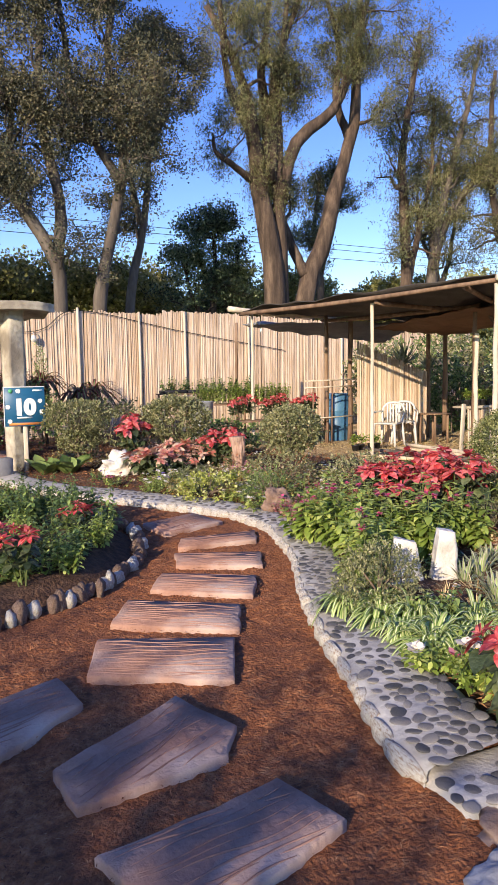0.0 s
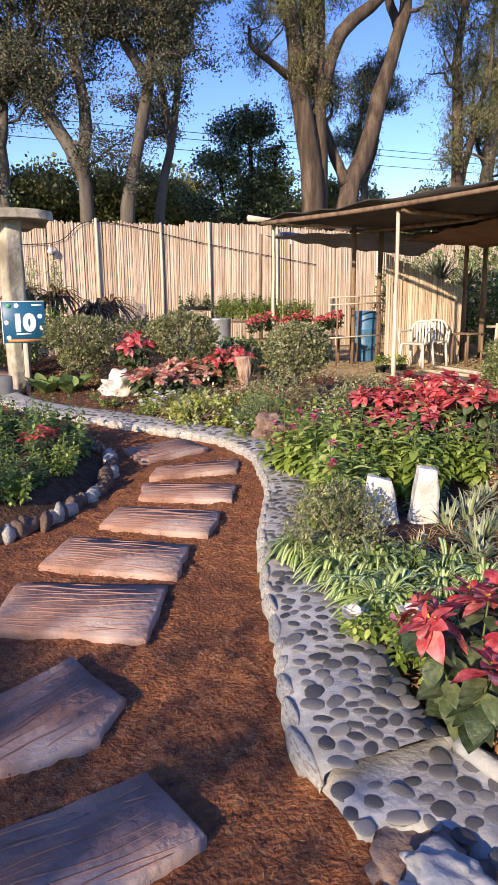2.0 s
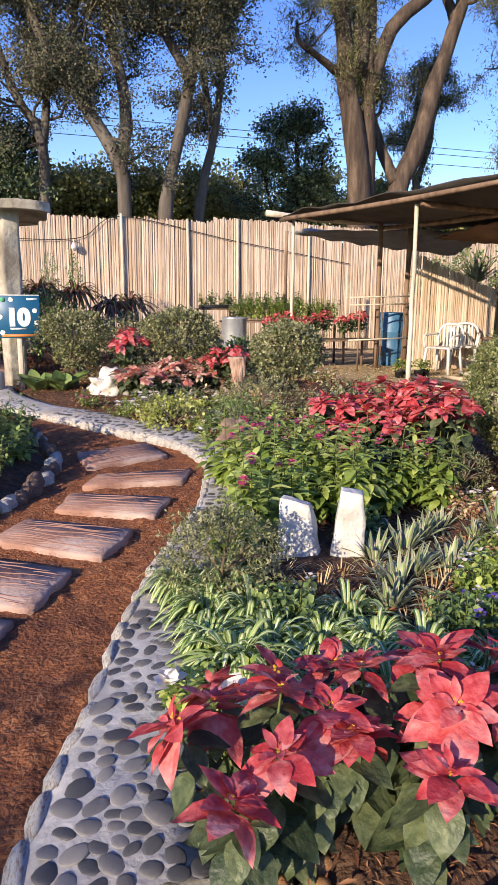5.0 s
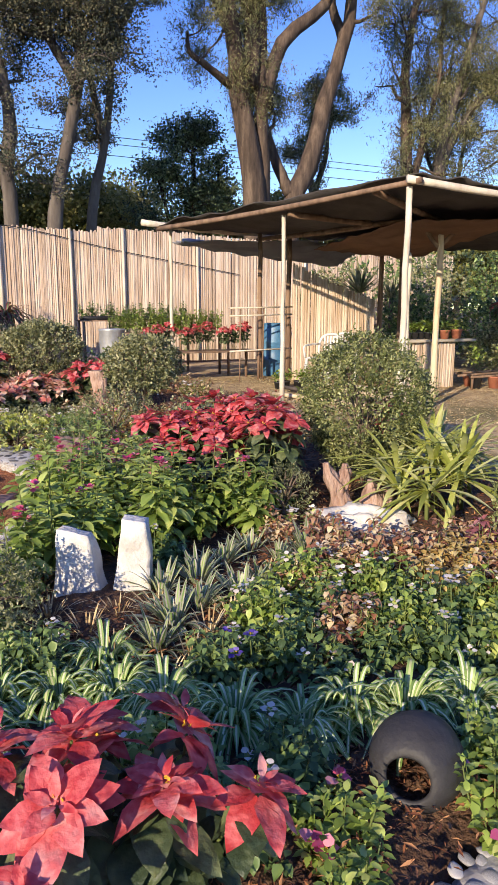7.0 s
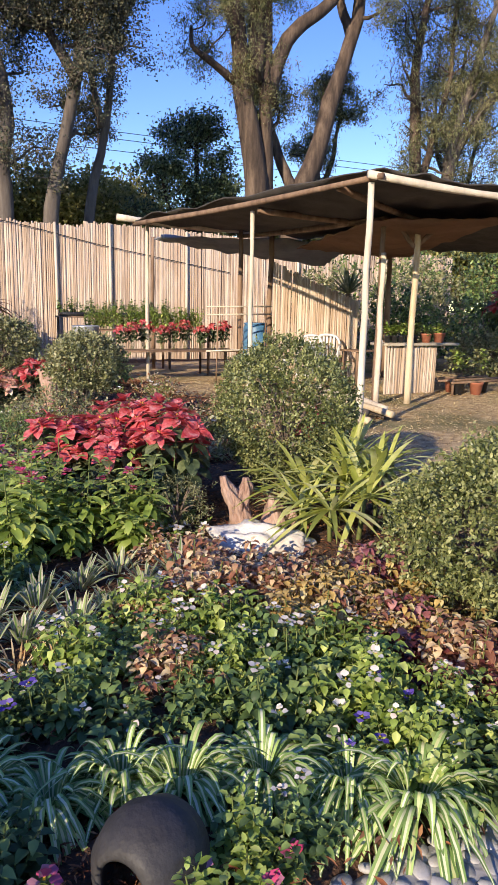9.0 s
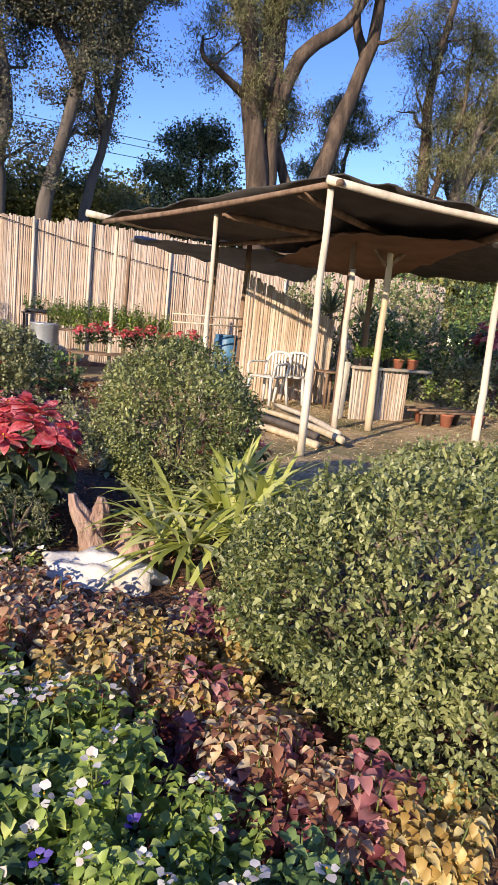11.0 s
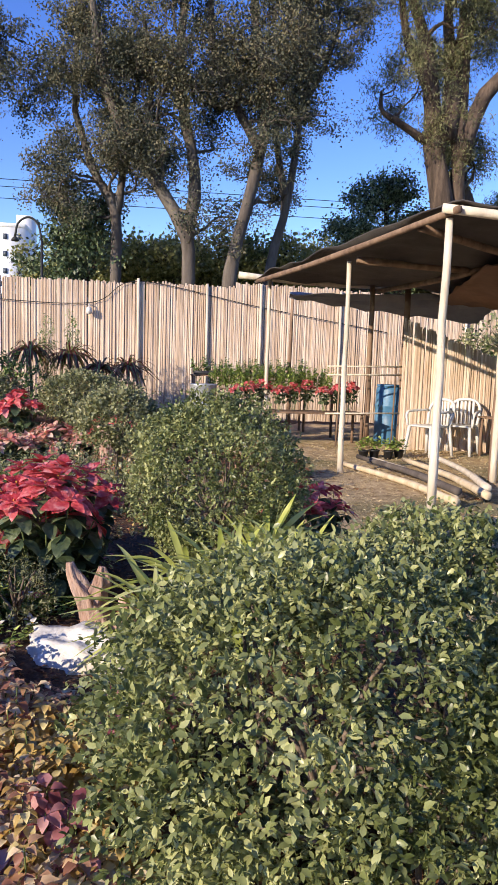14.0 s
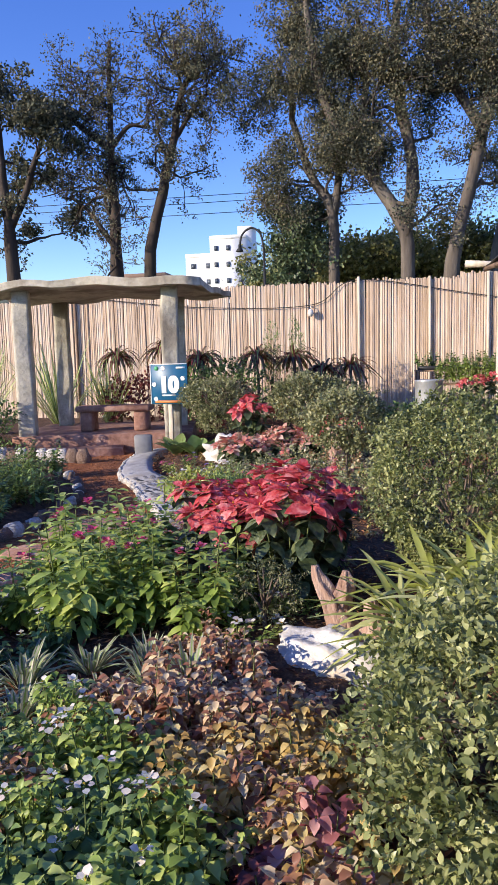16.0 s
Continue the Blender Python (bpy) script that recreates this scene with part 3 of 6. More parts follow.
dense = smooth_line(EDGE, 900)
s_len = np.concatenate([[0], np.cumsum(np.linalg.norm(np.diff(dense, axis=0), axis=1))])
s = 0.0
while s < s_len[-1]:
    ln = rnd.uniform(0.09, 0.24)
    i = int(np.searchsorted(s_len, s + ln / 2))
    if i >= len(dense) - 1:
        break
    p, d = dense[i], dense[i + 1] - dense[i - 1]
    rz = math.atan2(d[1], d[0])
    lay("kerb_stone", kerb_meshes, p[0] + 0.02, p[1], 0.03, ln * 0.56, rnd.uniform(0.028, 0.038), rnd.uniform(0.042, 0.056), edging, rz + rnd.uniform(-0.12, 0.12), 0.08)
    s += ln * 0.94

placed = []


def strew(poly, meshes, count, size, z, parent, gap=1.0, tries=6000, name="pebble", flat=0.45, zf=None):
    p = np.array(poly)
    done = 0
    for _ in range(tries):
        if done >= count:
            break
        x, y = rnd.uniform(*(p[:, 0].min(), p[:, 0].max())), rnd.uniform(*(p[:, 1].min(), p[:, 1].max()))
        if not inside(p, np.array([x]), np.array([y]))[0]:
            continue
        r = rnd.uniform(*size)
        if any((x - a) ** 2 + (y - b) ** 2 < ((r + c) * gap) ** 2 for a, b, c in placed):
            continue
        placed.append((x, y, r))
        lay(name, meshes, x, y, zf(x, y) if zf else z, r * rnd.uniform(0.95, 1.25), r * rnd.uniform(0.7, 0.95), r * flat, parent, tilt=0.15)
        done += 1


def band_z(x, y):
    i = int(np.argmin((e_line[:, 0] - x) ** 2 + (e_line[:, 1] - y) ** 2))
    w = np.linalg.norm(f_line[i] - e_line[i])
    u = min(1, np.hypot(x - e_line[i, 0], y - e_line[i, 1]) / max(w, 1e-6))
    return float(np.interp(u, [0, 0.16, 0.45, 0.8, 1.0], [0.06, 0.075, 0.085, 0.1, 0.085]))


band_near = np.concatenate([e_line[68:] + (f_line[68:] - e_line[68:]) * 0.17, (e_line[68:] + (f_line[68:] - e_line[68:]) * 0.97)[::-1]])
band_far = np.concatenate([e_line[20:69] + (f_line[20:69] - e_line[20:69]) * 0.2, (e_line[20:69] + (f_line[20:69] - e_line[20:69]) * 0.95)[::-1]])
strew(band_near, pebble_meshes, 300, (0.022, 0.042), 0.09, edging, 0.85, 34000, zf=band_z, flat=0.22)
strew(band_far, pebble_meshes, 280, (0.025, 0.045), 0.09, edging, 1.0, 14000, zf=band_z, flat=0.24)

# the lower mortared apron in front of the bed
APRON = [(0.53, 2.98), (0.98, 2.95), (1.02, 2.5), (1.25, 2.4), (1.7, 2.45), (2.2, 2.66), (2.0, 2.2), (1.5, 2.02), (1.1, 2.08), (0.78, 2.35), (0.72, 2.6), (0.5, 2.72)]
APRON_EAST = [(2.2, 2.66), (2.7, 2.78), (3.2, 2.82), (3.9, 2.76), (3.9, 2.35), (3.2, 2.42), (2.6, 2.33), (2.0, 2.2)]
apron = sheet("pebble_apron", APRON, 0.035, MORTAR, 0.03, 0.012, "grey mortar apron set with river pebbles", 0.02)
apron_east = sheet("pebble_apron", APRON_EAST, 0.035, MORTAR, 0.03, 0.012, "grey mortar apron closely set with small river pebbles", 0.02)
placed.clear()
strew([(a, min(b, 2.84 if a < 1 else b)) for a, b in APRON], pebble_meshes, 150, (0.024, 0.046), 0.038, apron, 0.88, 16000, flat=0.24)
strew(APRON_EAST, pale_meshes, 290, (0.019, 0.033), 0.038, apron_east, 0.88, 18000, flat=0.4)
OCHRE_BED = [(0.95, 2.8), (1.03, 2.56), (1.25, 2.46), (1.6, 2.5), (1.75, 2.62), (1.4, 2.62), (1.2, 2.7), (1.12, 2.86)]
ochre_bed = sheet("ochre_pebble_strip", OCHRE_BED, 0.07, MORTAR, 0.03, 0.008, "mortar strip set with ochre pebbles below the poinsettia", 0.05)
placed.clear()
strew(OCHRE_BED, ochre_meshes, 46, (0.018, 0.032), 0.072, ochre_bed, 1.0, flat=0.75, tries=3000)
curb = smooth_line([(0.93, 2.84, 0.06), (0.97, 2.62, 0.06), (1.08, 2.46, 0.06), (1.3, 2.38, 0.05), (1.6, 2.42, 0.05), (1.9, 2.5, 0.05)], 40)
tagged(mesh_part("mortar_lip", [tube(curb, 0.028, MORTAR, 8, 0.08)], smooth=True), "rounded mortar lip between the pebble beds", kind="structure")

# ---- reed fence ----
def reed_panel(name, x0, x1, y, low, high, parent=None, m=REED, step=0.026, slope=0.0, at=None):
    """A screen of upright reeds; each reed is a three-sided bar with its own length and lean."""
    n = int((x1 - x0) / step)
    x = x0 + step * (np.arange(n) + 0.5) + RNG.normal(0, 0.003, n)
    w = RNG.uniform(0.64, 0.95, n) * step
    tops = np.interp(x, [x0, x1], high) if np.ndim(high) else np.full(n, high)
    tops = tops + RNG.normal(0, 0.018, n) + slope * (x - x0)
    lean = RNG.normal(0, 0.012, n)
    yy = y + RNG.normal(0, 0.006, n)
    v = np.zeros((n, 8, 3))
    for k, (dx, dy) in enumerate(((-1, 0.2), (-0.5, -0.3), (0.5, -0.3), (1, 0.2))):
        for h in (0, 1):
            v[:, k + 4 * h, 0] = x + dx * w + lean * h
            v[:, k + 4 * h, 1] = yy + dy * w
            v[:, k + 4 * h, 2] = tops if h else low
    f = np.array([[0, 1, 5, 4], [1, 2, 6, 5], [2, 3, 7, 6], [3, 0, 4, 7], [4, 5, 6, 7]])
    return mesh_part(name, [(v.reshape(-1, 3), (f[None] + 8 * np.arange(n)[:, None, None]).reshape(-1, 4), m)], parent)


fence = tagged(new("wall_reed_fence"), "tall fence of dry reeds wired to wooden battens", kind="structure")
FY = 17.68
for x0, x1, h in ((-14, -3.2, (2.75, 2.8)), (-3.2, 0.4, (2.84, 2.9)), (0.4, 3.3, (2.96, 2.94)), (3.3, 5.5, (2.98, 2.95)), (5.5, 7.9, (3.05, 3.02)), (7.9, 11.2, (3.0, 2.9)), (11.2, 16, (2.9, 2.8))):
    tagged(reed_panel("reed_screen", x0, x1, FY, 0.0, h, fence), kind="stuff")
for x, h in ((-6.5, 2.85), (-3.2, 2.95), (-0.9, 2.95), (3.35, 3.05), (4.85, 3.0), (6.05, 3.05), (7.88, 2.98), (10.9, 2.9)):
    mesh_part("batten", [tube([(x, FY - 0.05, 0), (x + 0.01, FY - 0.05, h * 0.5), (x, FY - 0.05, h)], 0.034, POLE if x > 3 else DARKPOLE, 6)], fence)
mesh_part("backing", [box(30, 0.05, 2.6, 1, FY + 0.06, 0, m=POLE)], fence)

# ---- shelter ----
shelter = thing("pole_shelter", 7, 10, 0, "open pole shelter roofed with black shade net", "shelter")


def sp(name, groups, label="", smooth=False):
    ob = mesh_part(name, groups, None, label, smooth)
    ob.parent = shelter
    ob.matrix_parent_inverse = shelter.matrix_basis.inverted()
    return ob


def post(x, y, h, m=POLE, r=0.04, lean=(0, 0)):
    pts = [(x + lean[0] * t + RNG.normal(0, 0.006), y + lean[1] * t + RNG.normal(0, 0.006), h * t) for t in np.linspace(0, 1, 7)]
    return sp("post", [tube(pts, [r, r * 0.88, r * 0.8], m, 9, 0.07)], "", True)


post(5.9, 9.95, 2.48, POLE, 0.034)
post(6.1, 7.68, 2.52, POLE, 0.04)
# pale to 2.02 m, dark above: two poles overlap in one place
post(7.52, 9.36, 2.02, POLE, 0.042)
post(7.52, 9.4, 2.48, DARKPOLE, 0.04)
post(8.0, 9.31, 2.46, OLD_POLE, 0.05)
post(5.5, 13.1, 2.62, POLE, 0.034)
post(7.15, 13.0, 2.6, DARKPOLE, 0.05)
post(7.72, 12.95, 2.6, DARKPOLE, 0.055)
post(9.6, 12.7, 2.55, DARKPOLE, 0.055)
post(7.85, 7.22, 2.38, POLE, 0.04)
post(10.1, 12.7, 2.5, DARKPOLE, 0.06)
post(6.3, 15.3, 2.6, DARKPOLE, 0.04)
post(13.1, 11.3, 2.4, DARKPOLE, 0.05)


def roof_sheet(name, corners, sag, m, n=26, wave=0.02, seed=0):
    a, b, c, d = (np.array(p, float) for p in corners)
    u, w = np.meshgrid(np.linspace(0, 1, n), np.linspace(0, 1, n), indexing="ij")
    p = (a[None, None] * ((1 - u) * (1 - w))[..., None] + b * (u * (1 - w))[..., None] + c * (u * w)[..., None] + d * ((1 - u) * w)[..., None])
    p[..., 2] -= sag * np.sin(np.pi * u) ** 2 * np.sin(np.pi * w) + np.array([[wave * noise.noise((i * 0.35 + seed, j * 0.35, 0)) for j in range(n)] for i in range(n)])
    v = np.concatenate([p.reshape(-1, 3), p.reshape(-1, 3) - np.array([0, 0, 0.012])])
    idx = np.arange(n * n).reshape(n, n)
    q = np.stack([idx[:-1, :-1], idx[1:, :-1], idx[1:, 1:], idx[:-1, 1:]], -1).reshape(-1, 4)
    rim = np.concatenate([idx[0], idx[1:, -1], idx[-1, -2::-1], idx[-2:0:-1, 0]])
    r = np.stack([rim, np.roll(rim, -1), np.roll(rim, -1) + n * n, rim + n * n], -1)
    return sp(name, [(v, np.concatenate([q, q[:, ::-1] + n * n, r]), m)], "", True)


roof_sheet("roof_net", [(5.25, 13.4, 2.66), (6.06, 7.56, 2.64), (8.15, 7.15, 2.48), (10.3, 13.0, 2.52)], 0.08, NET, wave=0.08)
roof_sheet("roof_net", [(8.35, 8.6, 2.44), (9.7, 7.9, 2.5), (13.2, 11.4, 2.42), (10.3, 12.9, 2.46)], 0.1, NET, wave=0.08, seed=8)
roof_sheet("brown_sheeting", [(7.1, 9.0, 2.38), (8.25, 7.9, 2.36), (10.0, 12.3, 2.22), (8.2, 12.9, 2.35)], 0.1, BROWNTARP, wave=0.05, seed=3)
roof_sheet("grey_tarpaulin", [(5.9, 13.5, 2.45), (9.2, 12.6, 2.5), (9.4, 13.9, 2.12), (6.1, 14.6, 2.5)], 0.1, TARP, wave=0.08, seed=5)


def pole(name, a, b, r, m=DARKPOLE, bow=0.03):
    p = np.linspace(a, b, 9)
    p[:, 2] -= bow * np.sin(np.linspace(0, np.pi, 9))
    return sp(name, [tube(p, [r * 1.15, r, r * 0.85], m, 8, 0.06)], "", True)


pole("rafter", (6.0, 7.6, 2.58), (8.35, 7.12, 2.42), 0.036, POLE)
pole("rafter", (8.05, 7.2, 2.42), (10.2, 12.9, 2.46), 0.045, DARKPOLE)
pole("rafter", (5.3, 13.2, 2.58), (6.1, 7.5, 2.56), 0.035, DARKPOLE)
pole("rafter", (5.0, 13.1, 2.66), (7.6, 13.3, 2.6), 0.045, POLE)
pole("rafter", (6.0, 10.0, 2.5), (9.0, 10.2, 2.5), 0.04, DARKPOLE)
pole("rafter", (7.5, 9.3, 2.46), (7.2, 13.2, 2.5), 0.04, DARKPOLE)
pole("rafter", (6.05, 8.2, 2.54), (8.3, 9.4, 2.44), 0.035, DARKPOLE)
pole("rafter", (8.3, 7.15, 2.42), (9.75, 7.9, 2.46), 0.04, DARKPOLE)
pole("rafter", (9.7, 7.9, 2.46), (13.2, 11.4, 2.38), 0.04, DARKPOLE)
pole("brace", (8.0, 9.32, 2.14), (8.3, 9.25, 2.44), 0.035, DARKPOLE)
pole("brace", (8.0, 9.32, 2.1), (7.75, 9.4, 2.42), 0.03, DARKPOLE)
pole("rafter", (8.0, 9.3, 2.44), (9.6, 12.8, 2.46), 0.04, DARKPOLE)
mat = reed_panel("reed_mat", -0.8, 0.8, 0, 0.02, (2.02, 1.42), None, step=0.024)
mat.matrix_basis = pose(8.3, 12.3, 0, 0, 0, -9.6)
tagged(mat, "leaning screen of split reeds behind the chairs", "reed screen")

# ---- pergola of cast stone ----
pergola = thing("stone_pergola", 0.2, 12.3, 0, "cast-stone garden pergola with a slab roof on square pillars", "pergola")


def pp(name, groups, label="", smooth=False):
    ob = mesh_part(name, groups, pergola, label, smooth)
    ob.matrix_parent_inverse = pergola.matrix_basis.inverted()
    return ob


def pillar(x, y, h, w=0.24, rz=0.3):
    bm = bmesh.new()
    bmesh.ops.create_cube(bm, size=1, matrix=Matrix.Translation((x, y, h / 2)) @ Matrix.Rotation(rz, 4, "Z") @ Matrix.Diagonal((w, w, h, 1)))
    bmesh.ops.subdivide_edges(bm, edges=bm.edges[:], cuts=5, use_grid_fill=True)
    for v in bm.verts:
        k = noise.noise(v.co * 4) * 0.03
        v.co += Vector((k, noise.noise(v.co * 5 + Vector((3, 0, 0))) * 0.02, 0))
    pp("pillar", [from_bm(bm, STONE)])


for x, y in ((0.81, 11.64), (-1.4, 11.6), (0.5, 13.15), (-1.57, 13.3)):
    pillar(x, y, 2.36)
bm = bmesh.new()
bmesh.ops.create_cube(bm, size=1, matrix=Matrix.Translation((-0.4, 12.4, 2.42)) @ Matrix.Diagonal((3.4, 2.3, 0.1, 1)))
bmesh.ops.subdivide_edges(bm, edges=bm.edges[:], cuts=14, use_grid_fill=True)
for v in bm.verts:
    v.co.z += 0.12 * noise.noise(v.co * 1.3) - 0.05 * ((v.co.x + 0.3) / 1.6) ** 2
    v.co.x += 0.12 * noise.noise(v.co * 1.1 + Vector((5, 0, 0)))
    v.co.y += 0.12 * noise.noise(v.co * 1.5 + Vector((0, 7, 0)))
pp("roof_slab", [from_bm(bm, STONE)], "", True)

# ---- trees ----
def limb(points, r0, r1, m, n=14, sides=9):
    p = smooth_line(points, n)
    for i in range(1, n - 1):
        p[i] += np.array([noise.noise(Vector(p[i]) * 0.7), noise.noise(Vector(p[i]) * 0.7 + Vector((9, 0, 0))), 0]) * 0.12
    return p, tube(p, np.linspace(r0, r1, n), m, sides, 0.07)


def sticks(a, b, r, m):
    """Many thin three-sided twigs at once, from the points a to the points b."""
    a, b = np.asarray(a, float), np.asarray(b, float)
    d = unit(b - a)
    x = unit(np.cross(d, unit(np.array([0.31, 0.87, 0.4]))))
    y = np.cross(d, x)
    ring = [math.cos(t) * x + math.sin(t) * y for t in (0, 2.094, 4.189)]
    v = np.stack([a + r * k for k in ring] + [b + 0.6 * r * k for k in ring], 1)
    f = np.array([[0, 1, 4], [0, 4, 3], [1, 2, 5], [1, 5, 4], [2, 0, 3], [2, 3, 5]])
    return (v.reshape(-1, 3), (f[None] + 6 * np.arange(len(a))[:, None, None]).reshape(-1, 3), m)


def bough_line(p0, d, ln, n, crook, lift):
    """A crooked bough: a walk that keeps its heading, with kinks."""
    pts, d = [np.array(p0, float)], np.array(d, float)
    for _ in range(n - 1):
        d = unit(d + RNG.normal(0, crook, 3) + np.array([0, 0, lift]))
        pts.append(pts[-1] + d * ln / (n - 1))
    return np.array(pts), d


def tree(name, x, y, limbs, bark, leaf, label, leaf_count, leaf_size, clump=0.55, reach=2.0, drop=0.0, template=DIAMOND, start=0.35, width=1.0, seed=1, crook=0.3, boughs_per_m=0.9):
    """Trunk and main limbs as given (points relative to the foot); crooked boughs, sprays and twigs grown from them, leaves in tufts at the twigs' ends."""
    global RNG
    RNG = np.random.default_rng(seed)
    root = thing(name, x, y, 0, label, "tree")
    ends, boughs, sprays = [], [], []
    for k, (pts, r0, r1) in enumerate(limbs):
        p, g = limb(pts, r0, r1, bark)
        mesh_part("trunk" if k == 0 else "limb", [g], root, smooth=True)
        first = start if k == 0 else max(0.2, start - 0.3)
        span = np.linalg.norm(p[-1] - p[0])
        lines = [(p[-4:], p[-1] - p[-2])]
        for _ in range(max(3, int(span * (1 - first) * boughs_per_m))):
            u = first + (0.98 - first) * RNG.random() ** 0.8
            i = int(u * (len(p) - 1))
            a = RNG.uniform(0, 6.28)
            ln = RNG.uniform(0.7, 1.5) * reach * (1.2 - 0.5 * u)
            q, d = bough_line(p[i], unit(np.array([math.cos(a), 0.8 * math.sin(a), RNG.uniform(0.1, 0.8)])), ln, 9, crook, 0.06 - 0.1 * drop)
            rr0 = max(0.03, 0.42 * (r0 + (r1 - r0) * u))
            boughs.append(tube(q, [rr0, 0.6 * rr0, 0.02], bark, 6, 0.06, False))
            lines.append((q, d))
        for line, d in lines:
            for _ in range(5):
                v = RNG.uniform(0.35, 1)
                i = min(len(line) - 2, int(v * (len(line) - 1)))
                heading = unit(unit(line[i + 1] - line[i]) + RNG.normal(0, 0.7, 3))
                q, d2 = bough_line(line[i], heading, RNG.uniform(0.3, 0.6) * reach, 6, crook, 0.05 - 0.2 * drop)
                sprays.append(q)
                for _ in range(4):
                    i2 = int(RNG.integers(2, 6))
                    e = q[i2] + unit(RNG.normal(0, 1, 3) + d2 + np.array([0, 0, 0.3 - 2 * drop])) * RNG.uniform(0.15, 0.34) * reach
                    ends.append(np.array([q[i2], 0.5 * (q[i2] + e) + RNG.normal(0, 0.05, 3), e]))
    tagged(mesh_part("bough", merge(boughs), root, smooth=True), kind="stuff")
    tagged(mesh_part("twig", merge([sticks(np.concatenate([q[:-1] for q in sprays]), np.concatenate([q[1:] for q in sprays]), 0.018, bark),
                                         sticks([q[0] for q in ends], [q[1] for q in ends], 0.011, bark), sticks([q[1] for q in ends], [q[2] for q in ends], 0.008, bark)]), root), kind="stuff")
    per = leaf_count // max(1, len(ends))
    pos, al = [], []
    for q in ends:
        n = int(per * RNG.uniform(0.3, 1.7))
        t = RNG.uniform(0.3, 1.1, n)[:, None]
        c = q[0] + (q[2] - q[0]) * t
        knots = RNG.integers(0, 3, n)
        kd = RNG.normal(0, clump * 0.33, (3, 3)) * np.array([1, 1, 0.6])
        pos.append(c + kd[knots] + RNG.normal(0, clump * 0.2, (n, 3)) * np.array([1, 1, 0.7 + drop]))
        al.append(rand_dirs(n, -drop * 3.5))
    pos, al = np.concatenate(pos), np.concatenate(al)
    tagged(mesh_part("crown", [leaves(template, pos, al, rand_dirs(len(pos)), RNG.uniform(0.6, 1.3, len(pos)) * leaf_size, leaf, width)], root), kind="stuff")
    return root


tree("sheoak", 14.3, 27, [([(0.1, 0, 0), (0.0, 0, 4.7), (-0.25, 0, 6.8), (-0.65, 0, 8.8), (-0.95, 0, 10.8), (-1.2, 0, 12.3), (-1.7, 0.2, 14.2), (-2.8, 0.4, 16)], 0.55, 0.12),
                          ([(-0.3, 0, 9.5), (0.2, 0.3, 12.7), (0.5, 0.4, 14.6), (1.7, 0.4, 17.5)], 0.34, 0.1),
                          ([(0.3, 0, 8.8), (1.1, -0.2, 11.3), (3.0, -0.3, 13.0), (4.2, 0, 15.6), (4.9, 0, 18)], 0.32, 0.1),
                          ([(-0.9, 0, 9.4), (-2.1, -0.2, 9.9), (-2.8, -0.2, 10.3), (-2.8, 0, 11)], 0.16, 0.05),
                          ([(-0.6, 0, 9.0), (-0.2, 0.2, 11.5), (-0.3, 0.5, 14), (0.2, 0.6, 17)], 0.3, 0.1),
                          ([(0.2, 0.1, 0), (0.35, 0.1, 5), (0.3, 0.1, 8), (0.25, 0, 10), (0.4, 0.2, 13), (0.9, 0.3, 17)], 0.4, 0.1),
                          ([(-1.0, 0, 11), (-1.9, 0.2, 13), (-2.2, 0.2, 15), (-2.4, 0, 17.5)], 0.18, 0.07)],
     BARK, L_CAS, "tall old sheoak with several thick forked trunks", 60000, 0.14, 0.7, 1.9, 0.25, DIAMOND, 0.7, 0.4, seed=11, boughs_per_m=1.2)
tree("sheoak", 16.0, 27.3, [([(-0.2, 0, 0), (0, 0, 4.9), (0.9, 0, 7.2), (1.8, 0, 10), (2.5, 0, 12.2), (2.8, 0, 14.7), (3.0, 0, 18)], 0.5, 0.14),
                            ([(0.0, 0, 5.8), (-0.35, 0.3, 6.7), (-0.95, 0.4, 8.3), (-1.2, 0.4, 10)], 0.26, 0.14),
                            ([(2.4, 0, 11.6), (2.0, 0.4, 13.4), (2.2, 0.6, 16), (1.6, 0.6, 18)], 0.22, 0.08)],
     BARK, L_CAS, "tall leaning sheoak with a thick grey-brown trunk", 22000, 0.14, 0.7, 1.6, 0.25, DIAMOND, 0.72, 0.4, seed=12, boughs_per_m=1.0)
tree("sheoak", 24.1, 30, [([(0, 0, 0), (0, 0, 6.5), (-0.2, 0, 10), (-0.4, 0, 13), (0.5, 0, 16.6), (0.8, 0, 19)], 0.38, 0.08),
                          ([(0, 0, 6), (0.8, 0, 9), (1.6, 0, 12), (1.8, 0, 16)], 0.2, 0.07)],
     BARK, L_CAS, "slender sheoak with thin drooping foliage", 25000, 0.16, 0.75, 1.9, 0.3, DIAMOND, 0.42, 0.45, seed=13, boughs_per_m=1.9)
tree("sheoak", 26.0, 30, [([(-0.2, 0, 0), (-0.1, 0, 7.2), (1.2, 0, 10), (2.5, 0, 11.7), (4.7, 0, 14.4)], 0.36, 0.12),
                          ([(0.0, 0, 8.2), (1.2, 0, 12.4), (2.4, 0, 16.1), (3.2, 0, 19)], 0.26, 0.07)],
     PALEBARK, L_CAS, "pale-trunked sheoak forking low", 25000, 0.16, 0.75, 1.9, 0.3, DIAMOND, 0.42, 0.45, seed=14, boughs_per_m=1.9)
tree("sheoak", 31.5, 29, [([(0, 0, 0), (-0.4, 0, 7), (-1.2, 0, 8.5), (-2, 0, 9.8), (-2.5, 0, 14), (-2.2, 0, 17.5)], 0.36, 0.1), ([(-0.4, 0, 7), (0.5, 0, 10), (1, 0, 15)], 0.3, 0.08)],
     DARKBARK, L_CAS, "sheoak with a dark bent trunk", 25000, 0.16, 0.75, 1.9, 0.3, DIAMOND, 0.42, 0.45, seed=15, boughs_per_m=1.9)
